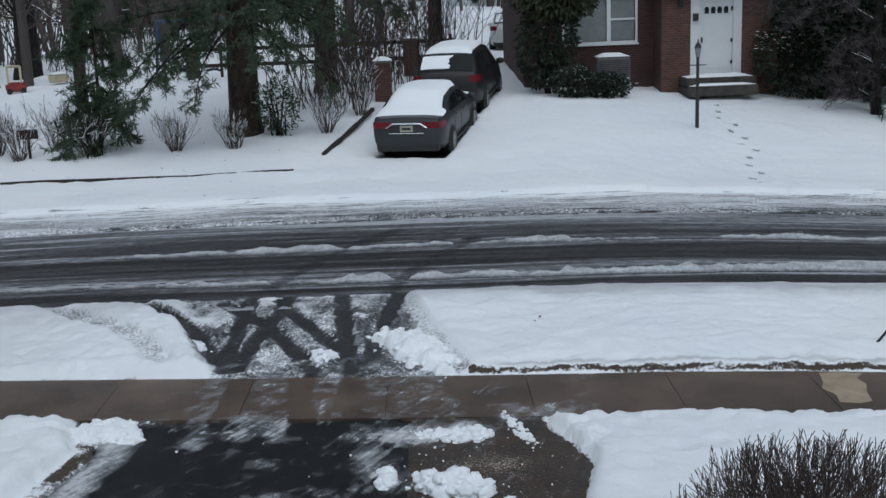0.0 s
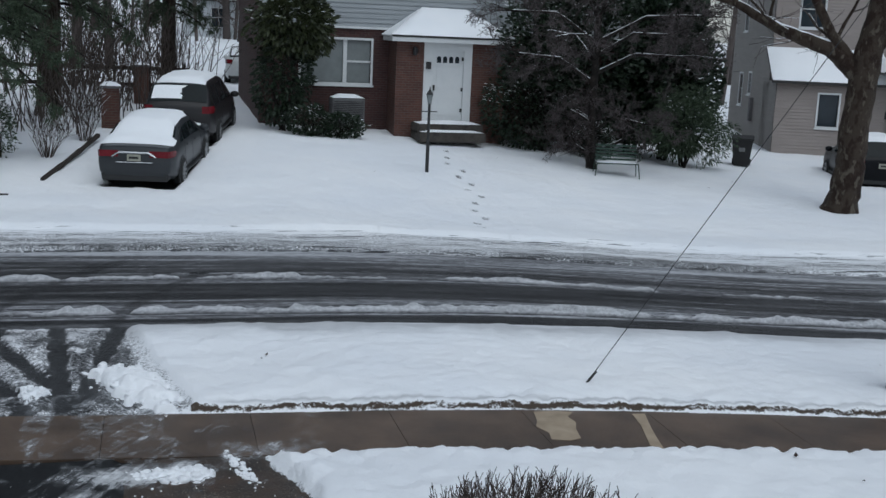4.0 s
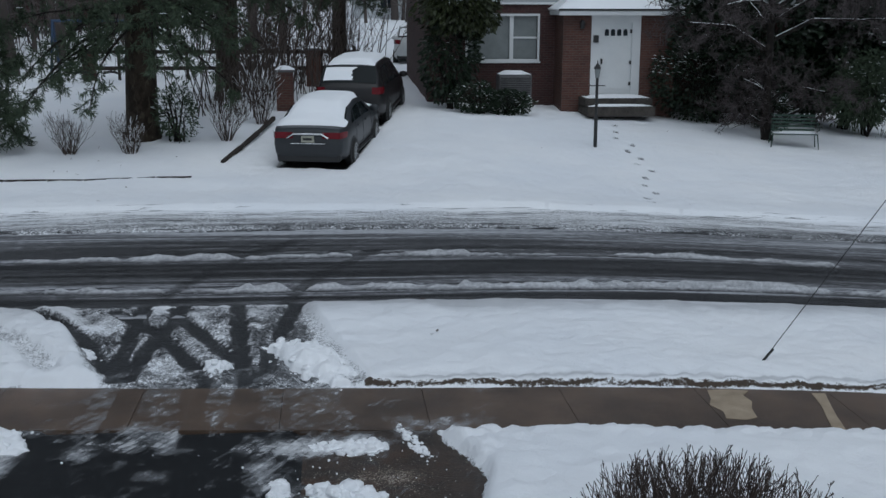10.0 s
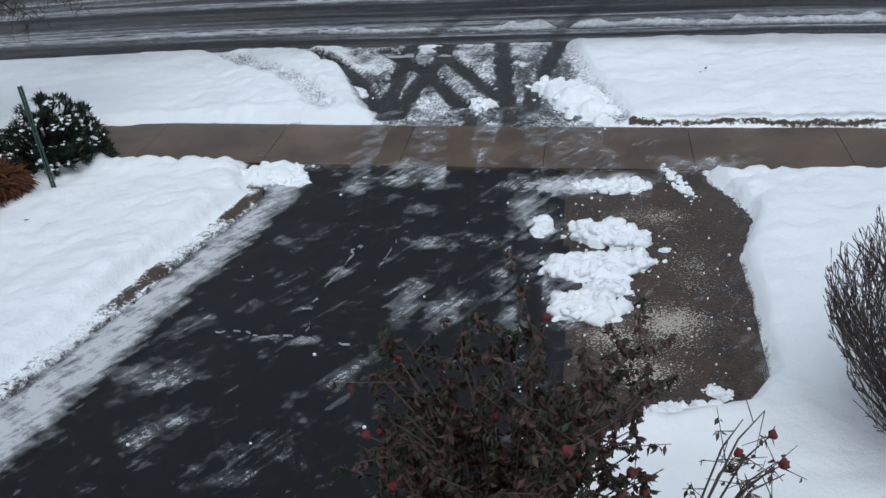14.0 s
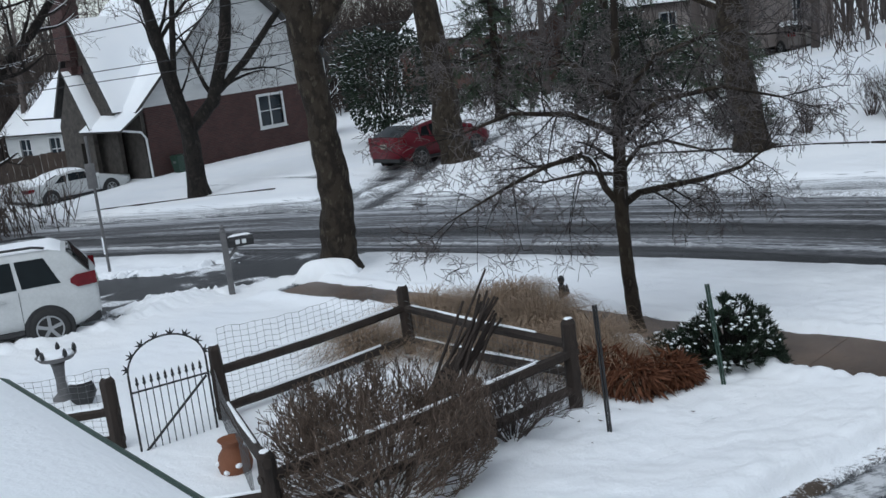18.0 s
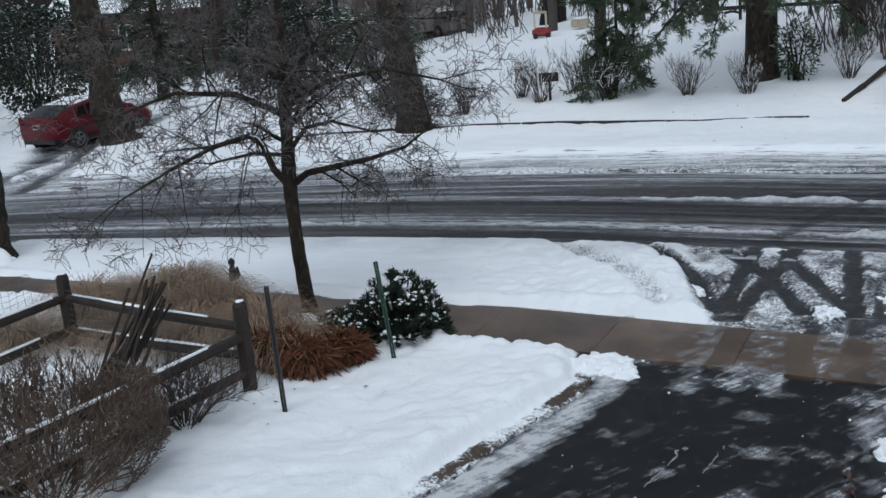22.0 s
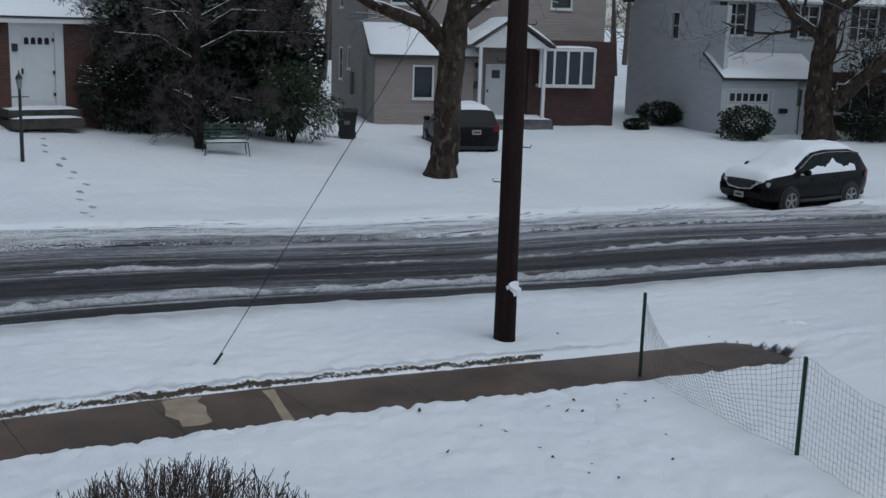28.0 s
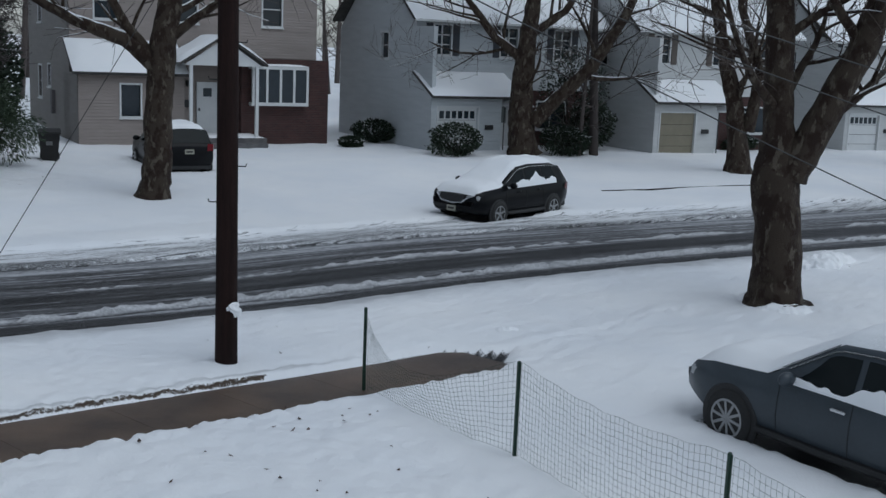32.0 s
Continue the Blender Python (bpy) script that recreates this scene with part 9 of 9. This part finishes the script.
def wheelie_bin(x, y, turn, mat_, label, tilt=0.0, s=1.0):
    e = new("wheelie_bin")
    e.matrix_world = pose(x, y, top(x, y) - 0.05, tilt, 0, turn)
    tagged(e, label, "bin")
    b = bmesh.new()
    lo = [b.verts.new((sx * 0.24 * s, sy * 0.26 * s, 0.02)) for sx, sy in ((-1, -1), (1, -1), (1, 1), (-1, 1))]
    hi = [b.verts.new((sx * 0.34 * s, sy * 0.38 * s, 0.95 * s)) for sx, sy in ((-1, -1), (1, -1), (1, 1), (-1, 1))]
    b.faces.new(lo[::-1])
    b.faces.new(hi)
    for i in range(4):
        b.faces.new((lo[i], lo[(i + 1) % 4], hi[(i + 1) % 4], hi[i]))
    part("tub", b, mat_, e)
    b = bmesh.new()
    box(b, -0.37 * s, -0.42 * s, 0.95 * s, 0.37 * s, 0.42 * s, 1.04 * s, 0.03)
    part("lid", b, mat_, e)
    boxed("sticker", (-0.10, -0.352 * s, 0.60 * s, 0.10, -0.345 * s, 0.75 * s), WIRE, e)
    for sx in (-0.28, 0.28):
        b = bmesh.new()
        lathe(b, [(0.12, -0.03), (0.12, 0.03)], 12, (sx * s, 0.30 * s, 0.12), "x")
        part("wheel", b, RUBBER, e)
    return e


wheelie_bin(19.3, 34.2, -30, RUBBER, "black wheeled trash bin standing askew in the snow", 6)
wheelie_bin(-41.7, 28.6, 0, GREEN_METAL, "green trash bin against the brick side wall", 0, 0.8)

wl2 = empty("retaining_wall", -2.1, 29.3, 0, 0, "low dark timber edging beside the driveway", "wall")
q = [(-2.60, 27.24), (-2.25, 28.6), (-1.9, 30.0), (-1.54, 31.5)]
for i, ((x0, y0), (x1, y1)) in enumerate(zip(q, q[1:])):
    b = bmesh.new()
    tube(b, [(x0 + 2.1, y0 - 29.3, top(x0, y0) + 0.02 + 0.05 * i), (x1 + 2.1, y1 - 29.3, top(x1, y1) + 0.07 + 0.05 * i)], [0.055, 0.07], 4)
    part("timber", b, WOOD_DARK, wl2)
kerb = empty("kerb_edging", 0, 0, 0, 0, "dark edge of a snow-covered kerb on the far lawn", "kerb")
q = [(-22.0, 25.1), (-16.0, 26.3), (-10.2, 26.3), (-6.4, 25.85), (-3.15, 25.85)]
for (x0, y0), (x1, y1) in zip(q, q[1:]):
    for k in range(4):
        a, c = Vector((x0, y0)).lerp(Vector((x1, y1)), k / 4), Vector((x0, y0)).lerp(Vector((x1, y1)), (k + 0.96) / 4)
        b = bmesh.new()
        tube(b, [(a.x, a.y, top(a.x, a.y) - 0.012), (c.x, c.y, top(c.x, c.y) - 0.012)], 0.055, 4)
        part("kerb_stone", b, WOOD_DARK, kerb)
kerb2 = empty("kerb_edging", 0, 0, 0, 0, "dark line of kerb showing through the snow", "kerb")
for (x0, y0), (x1, y1) in (((32.2, 20.8), (36, 19.7)), ((36, 19.7), (40, 18.4)), ((-38, 19.7), (-34, 22.9)), ((-34, 22.9), (-30, 24.2))):
    b = bmesh.new()
    tube(b, [(x0, y0, top(x0, y0) - 0.02), ((x0 + x1) / 2, (y0 + y1) / 2, top((x0 + x1) / 2, (y0 + y1) / 2) - 0.02), (x1, y1, top(x1, y1) - 0.02)], 0.07, 4)
    part("kerb_stone", b, WOOD_DARK, kerb2)
for x, y, h in ((-1.29, 33.72, 1.25), (-0.52, 40.3, 1.35)):
    e = empty("gate_pillar", x, y, top(x, y) - 0.1, 0, "dark brick pillar with a cap of snow", "pillar", "driveway pillars")
    boxed("shaft", (-0.25, -0.25, 0, 0.25, 0.25, h), BRICK_WARM, e, "", 0.01)
    boxed("capstone", (-0.30, -0.30, h, 0.30, 0.30, h + 0.07), STONE, e, "", 0.015)
    snow_slab(e, [(-0.29, -0.29, h + 0.07), (0.29, -0.29, h + 0.07), (0.29, 0.29, h + 0.07), (-0.29, 0.29, h + 0.07)], 0.12, "snow on the cap")
yf = empty("wooden_fence", -4, 43, 0, 0, "dark wooden rail fence at the back of the yard", "fence")
for k in range(9):
    x = -9 + k * 1.25
    boxed("post", (x + 4 - 0.05, -0.05, 1.1, x + 4 + 0.05, 0.05, 2.6), WOOD_DARK, yf)
for z in (1.7, 2.3):
    boxed("rail", (-5.2, -0.03, z, 5.2, 0.03, z + 0.14), WOOD_DARK, yf)
sgn_ = empty("yard_sign", -10.2, 28.5, top(-10.2, 28.5) - 0.1, 8, "small brown wooden yard sign on a stake", "sign")
boxed("stake", (-0.03, -0.03, 0, 0.03, 0.03, 0.75), WOOD_DARK, sgn_)
boxed("board", (-0.26, -0.05, 0.62, 0.26, -0.03, 0.86), WOOD_DARK, sgn_, "blank brown board", 0.01)

# playthings at the back of the yard
toy = empty("toy_car", -15.6, 43.0, top(-15.6, 43) - 0.03, 20, "red and cream plastic ride-on toy car", "toy")
TOY_RED, TOY_CREAM, TOY_BLUE = surface("faded_red_plastic", (0.20, 0.02, 0.02), (0.30, 0.04, 0.035), 4, 0.5), surface("cream_plastic", (0.42, 0.36, 0.24), (0.5, 0.44, 0.32), 4, 0.5), surface("dark_blue_painted_metal", (0.012, 0.035, 0.085), (0.022, 0.055, 0.12), 4, 0.45)
boxed("body", (-0.38, -0.3, 0.08, 0.38, 0.3, 0.42), TOY_RED, toy, "", 0.08)
boxed("roof", (-0.30, -0.26, 0.98, 0.25, 0.26, 1.06), TOY_CREAM, toy, "", 0.03)
for sx in (-0.26, 0.2):
    for sy in (-0.24, 0.24):
        boxed("pillar", (sx - 0.04, sy - 0.03, 0.40, sx + 0.04, sy + 0.03, 1.0), TOY_CREAM, toy)
for sx in (-0.25, 0.25):
    for sy in (-0.31, 0.31):
        b = bmesh.new()
        lathe(b, [(0.11, -0.04), (0.11, 0.04)], 12, (sx, sy, 0.11), "y")
        part("wheel", b, RUBBER, toy)
toy2 = empty("toy_cart", -14.6, 45.0, top(-14.6, 45) - 0.03, 60, "small snow-topped plastic cart", "toy")
boxed("tub", (-0.35, -0.25, 0.1, 0.35, 0.25, 0.42), TOY_CREAM, toy2, "", 0.05)
snow_slab(toy2, [(-0.34, -0.24, 0.42), (0.34, -0.24, 0.42), (0.34, 0.24, 0.42), (-0.34, 0.24, 0.42)], 0.1, "snow in the cart")
sw = empty("swing_set", -8.2, 41.5, top(-8.2, 41.5) - 0.05, 0, "blue metal swing set with two black tyre swings", "swing set")
for sx in (-1.5, 1.3):
    for sy in (-0.8, 0.8):
        b = bmesh.new()
        tube(b, [(sx, sy, 0), (sx, 0, 2.3)], 0.05, 8)
        part("leg", b, TOY_BLUE, sw)
b = bmesh.new()
tube(b, [(-1.55, 0, 2.3), (1.35, 0, 2.3)], 0.05, 8)
part("beam", b, TOY_BLUE, sw)
for sx in (-0.6, 0.4):
    b = bmesh.new()
    for dx in (-0.2, 0.2):
        tube(b, [(sx + dx, 0, 2.28), (sx + dx, 0, 0.5)], 0.008, 4)
    tube(b, [(sx + 0.24 * math.cos(a * 0.5236), 0.1 * math.sin(a * 0.5236), 0.48 - 0.03 * math.cos(a)) for a in range(13)], 0.045, 6)
    part("swing", b, RUBBER, sw)
barrel = empty("planter_barrel", -8.9, 43.3, top(-8.9, 43.3) - 0.05, 0, "brown wooden post box with snow on top", "planter")
b = bmesh.new()
lathe(b, [(0.24, 0), (0.28, 0.5), (0.25, 1.1)], 12)
part("body", b, BRICK_WARM, barrel)
b = bmesh.new()
lathe(b, [(0.25, 1.1), (0.2, 1.2), (0.05, 1.24)], 12)
part("snow", b, SNOW, barrel)


# ---- snow heaps, lumps and litter ----
def clod_shapes(seed):
    """A few broken lumps of snow, as points and faces."""
    rng, out = random.Random(seed), []
    for k in range(7):
        b = bmesh.new()
        bmesh.ops.create_icosphere(b, subdivisions=2, radius=1.0)
        sx, sy, sz = rng.uniform(0.8, 1.3), rng.uniform(0.75, 1.1), rng.uniform(0.6, 0.9)
        for v in b.verts:
            q = v.co * (1 + 0.75 * noise.noise(v.co * 1.3 + Vector((k * 7.0, seed, 0))) + 0.35 * noise.noise(v.co * 3.6 + Vector((k * 5.0, 2, seed))))
            v.co = Vector((q.x * sx, q.y * sy, q.z * sz))
        out.append((np.array([v.co for v in b.verts]), np.array([[v.index for v in f.verts] for f in b.faces])))
        b.free()
    return out


CLODS = clod_shapes(4)


def heap(x, y, rx, ry, h, label, seed, turn=0.0, lumps=40, size=0.06, name="snow_mound", loose=1.0):
    """Shovelled snow: clods of all sizes piled on a low uneven body, with crumbs at its rim."""
    rng = np.random.default_rng(seed)
    c, s_ = math.cos(radians(turn)), math.sin(radians(turn))
    step = min(0.035, max(0.012, size * 0.25))
    xs, ys = np.arange(-rx * 1.3, rx * 1.3 + step, step), np.arange(-ry * 1.3, ry * 1.3 + step, step)
    U, V = np.meshgrid(xs, ys)
    X, Y = x + U * c - V * s_, y + U * s_ + V * c

    def body(X, Y, U, V):
        f = np.hypot(U / rx, V / ry) * (1 + 0.9 * (rough_field(X * 2.6 + seed, Y * 2.6, seed) - 0.5) * (1 if loose > 0.1 else 0.4) + 0.5 * (wander(X * 9, Y * 9, seed + 5) - 0.5) * min(1.0, 3 * loose))
        lift = np.clip(1 - f ** 2.2, 0, 1) ** 0.6 * (0.30 + 0.6 * rough_field(X * 5, Y * 5, seed + 2) if loose > 0.1 else 0.7 + 0.25 * wander(X * 1.7, Y * 1.7, seed))
        return f, h * lift + 0.35 * size * clods(X, Y, size * 1.4, seed) * (f < 1) * min(1.0, 2.5 * loose) - 0.02

    f, z = body(X, Y, U, V)
    z = np.where(f < 1, z + (1 - loose) * h * 0.5 * np.clip(1 - f ** 2, 0, 1), z)
    z = np.where(f > 1.05, -0.05, z)
    ground_at = lambda a, b: land(a, b) - settle(a, b, cover(a, b)[2])
    verts = [np.stack([X, Y, ground_at(X, Y) + z + 0.006], -1).reshape(-1, 3)]
    idx = np.arange(X.size).reshape(X.shape)
    quads = np.stack([idx[:-1, :-1], idx[:-1, 1:], idx[1:, 1:], idx[1:, :-1]], -1)
    keep = np.maximum.reduce([z[:-1, :-1], z[:-1, 1:], z[1:, 1:], z[1:, :-1]]) > -0.01
    faces, base = quads[keep].tolist(), X.size
    count = int((26 + 210 * rx * ry / max(size, 0.04) ** 0.6) * loose)
    r = np.sqrt(rng.random(count)) * np.where(rng.random(count) < 0.12, 1.45, 1.0)
    a = rng.random(count) * 2 * math.pi
    pu, pv = rx * r * np.cos(a), ry * r * np.sin(a)
    px, py = x + pu * c - pv * s_, y + pu * s_ + pv * c
    pf, pz = body(px, py, pu, pv)
    pg = ground_at(px, py)
    for k in range(count):
        inside = pf[k] < 1.0
        rad = size * (rng.uniform(0.22, 0.80) ** 1.3 if inside else rng.uniform(0.10, 0.32))
        pts, tri = CLODS[rng.integers(7)]
        t = rng.random() * 2 * math.pi
        q = pts * rad
        q = np.stack([q[:, 0] * math.cos(t) - q[:, 1] * math.sin(t), q[:, 0] * math.sin(t) + q[:, 1] * math.cos(t), q[:, 2]], -1)
        q = q + (px[k], py[k], pg[k] + max(pz[k], 0.0) + rad * (0.0 if inside else 0.3) + 0.006)
        verts.append(q)
        faces += (tri + base).tolist()
        base += len(q)
    ob = mesh_ob(name, np.concatenate(verts).tolist(), faces, SNOW, None, "", True)
    return tagged(ob, label, "snow")


heap(-0.28, 12.72, 0.36, 0.78, 0.22, "heap of shovelled snow at the sidewalk's edge", 301, 22, 70, 0.085, loose=0.45)
heap(-1.33, 12.55, 0.14, 0.16, 0.16, "clod of snow on the driveway's mouth", 302, 0, 14, 0.07)
heap(0.09, 8.93, 0.36, 0.21, 0.15, "heap of shovelled snow on the parking pad", 303, -14, 46, 0.10, loose=0.8)
heap(0.04, 8.34, 0.46, 0.22, 0.14, "wide heap of shovelled snow on the parking pad", 304, 6, 56, 0.10, loose=0.8)
heap(-0.06, 7.64, 0.30, 0.24, 0.14, "heap of shovelled snow on the parking pad", 305, 0, 46, 0.10, loose=0.8)
heap(-0.22, 8.42, 0.14, 0.16, 0.06, "loose snow beside the asphalt's edge", 306, 0, 36, 0.060, loose=0.6)
heap(-0.50, 9.15, 0.09, 0.22, 0.07, "loose snow beside the asphalt's edge", 307, 0, 34, 0.055, loose=0.6)
heap(0.14, 10.10, 0.40, 0.17, 0.05, "scraped snow along the sidewalk", 308, -4, 70, 0.07, loose=0.7)
heap(-3.38, 10.52, 0.34, 0.36, 0.12, "broken snow at the bank's corner", 309, 20, 50, 0.07, loose=0.5)
heap(0.62, 6.20, 0.35, 0.12, 0.10, "block of snow at the pad's end", 310, -8, 26, 0.07)
heap(0.78, 6.45, 0.11, 0.06, 0.07, "single block of snow on the pad", 311, -20, 9, 0.05)
heap(0.55, 8.66, 0.05, 0.05, 0.05, "small lump of snow on the pad", 312, 0, 6, 0.035)
heap(0.76, 10.2, 0.07, 0.50, 0.03, "thin ridge of snow beside a wheel track", 313, 15, 40, 0.045)
heap(0.08, 7.96, 0.20, 0.16, 0.10, "clods of snow on the parking pad", 322, 0, 20, 0.085)
heap(-3.15, 13.0, 0.34, 0.42, 0.10, "ploughed clods at the edge of the verge", 314, -30, 60, 0.08, loose=0.4)
heap(-21.8, 13.45, 1.7, 0.40, 0.20, "ploughed snow bank beside the driveway", 315, 25, 90, 0.09, loose=0.35)
heap(-17.9, 11.4, 1.0, 0.55, 0.16, "snow bank round the mailbox post", 316, 65, 80, 0.085, loose=0.35)
heap(14.6, 11.15, 0.5, 0.25, 0.16, "snow pushed off the end of the sidewalk", 317, -10, 50, 0.09, loose=0.3)
heap(19.95, 8.65, 0.70, 0.42, 0.24, "drift of snow against the sycamore's foot", 318, -60, 40, 0.1, loose=0.12)
heap(-15.75, 13.75, 0.65, 0.45, 0.38, "drift of snow round the street tree's foot", 319, 40, 50, 0.11, loose=0.06)
heap(25.7, 10.3, 1.1, 0.5, 0.35, "ploughed snow heap at a driveway's mouth", 320, -15, 60, 0.1, loose=0.15)


def crumbs():
    """Loose crumbs of snow over the driveway and pad, and scattered leaves on the lawns."""
    rng = random.Random(9)
    bm = bmesh.new()
    for i in range(900):
        x, y = rng.uniform(-3.2, 1.15), rng.uniform(5.5, 10.3)
        if rng.random() > (0.35 if x > -0.6 else 0.03):
            continue
        if x < float(bank_left(y)) + 0.3 or x > float(bank_right(y)) - 0.05:
            continue
        res = bmesh.ops.create_icosphere(bm, subdivisions=1, radius=rng.choice((0.004, 0.005, 0.006, 0.007, 0.009, 0.013)))
        for v in res["verts"]:
            v.co = v.co * (1 + 0.3 * rng.random()) + Vector((x, y, float(land(x, y)) + 0.018))
    tagged(part("snow_crumbs", bm, SNOW), "crumbs of shovelled snow on the pavement", "snow", kind="stuff")
    p = Pile()
    for cx, cy, n, s in ((7.6, 8.3, 22, 0.9), (8.9, 9.2, 8, 0.6), (11.5, 13.2, 8, 1.2), (-6.3, 9.0, 14, 0.6), (-8, 27.6, 26, 2.6), (12, 28, 10, 3), (1.0, 14.2, 5, 0.8)):
        for i in range(n):
            x, y = cx + rng.gauss(0, s), cy + rng.gauss(0, s)
            d = Vector((rng.gauss(0, 1), rng.gauss(0, 1), 0.2)).normalized()
            p.leaf(Vector((x, y, top(x, y) + 0.012)), d, d.cross(Vector((0, 0, 1))).normalized(), rng.uniform(0.04, 0.09), rng.uniform(0.012, 0.025))
    tagged(p.make("leaf_litter", LEAF_RED, smooth_faces=False), "scattered dead leaves on the snow", "leaves", kind="stuff")


crumbs()


HIP_RED = surface("withered_red_petal", (0.06, 0.006, 0.008), (0.17, 0.020, 0.020), 30, 0.7)


def rose_bush(x, y, h, r, label, seed, stems=30, leaves=1500, lean=(0, 0)):
    """A lax bush close under the window: arching canes, drooping bronze leaves and a few red hips."""
    rng = random.Random(seed)
    e = empty("rose_bush", x, y, top(x, y) - 0.05, 0, label, "shrub")
    st, lf, gr, hips = Pile(), Pile(), Pile(), []
    spots = []
    for i in range(stems):
        a = rng.uniform(0, 2 * math.pi)
        o = Vector((math.cos(a), math.sin(a), 0)) * r * rng.random() ** 0.5 + Vector((lean[0], lean[1], 0))
        hh = h * rng.uniform(0.65, 1.03)
        pts = [Vector((rng.gauss(0, 0.08), rng.gauss(0, 0.08), 0)), o * 0.35 + Vector((0, 0, hh * 0.55)), o * 0.8 + Vector((0, 0, hh * 0.9)), o * 1.1 + Vector((0, 0, hh))]
        st.tube(pts, [0.009, 0.007, 0.005, 0.0025], 4)
        for k in range(8):
            f = rng.uniform(0.5, 3.0)
            j = min(int(f), 2)
            q = pts[j].lerp(pts[j + 1], f - j)
            t = q + (rnd_dir(rng) + Vector((0, 0, 0.3))).normalized() * rng.uniform(0.08, 0.28)
            st.tube([q, t], [0.0035, 0.0018], 3)
            spots.append((q, t))
        if rng.random() < 0.16:
            hips.append((pts[-1], rng.uniform(0.012, 0.024)))
    for i in range(leaves):
        q, t = rng.choice(spots)
        c = q.lerp(t, rng.random())
        d = (rnd_dir(rng) + Vector((0, 0, -0.9))).normalized()
        (lf if rng.random() < 0.55 else gr).leaf(c, d, d.cross(rnd_dir(rng)).normalized(), rng.uniform(0.03, 0.062), rng.uniform(0.009, 0.016))
    st.make("cane", HEDGE_TWIG, e)
    lf.make("foliage", LEAF_RED, e, "bronze withered leaves", smooth_faces=False)
    gr.make("green_foliage", LEAF_OLIVE, e, "dull green leaves", smooth_faces=False)
    for q, rad in hips:
        hp = bmesh.new()
        bmesh.ops.create_icosphere(hp, subdivisions=2, radius=rad)
        for v in hp.verts:
            v.co = v.co * (1 + 0.9 * noise.noise(v.co * 70 + q * 9)) + q
        part("bloom", hp, HIP_RED, e, "withered red bloom", True)
    return e


rose_bush(-0.44, 3.94, 1.82, 0.66, "lax rose bush with drooping bronze leaves and red hips", 401, 100, 20000)
rose_bush(0.30, 4.15, 1.15, 0.24, "sparse rose sprays reaching over the snow", 402, 10, 170, (0.42, 0.02))
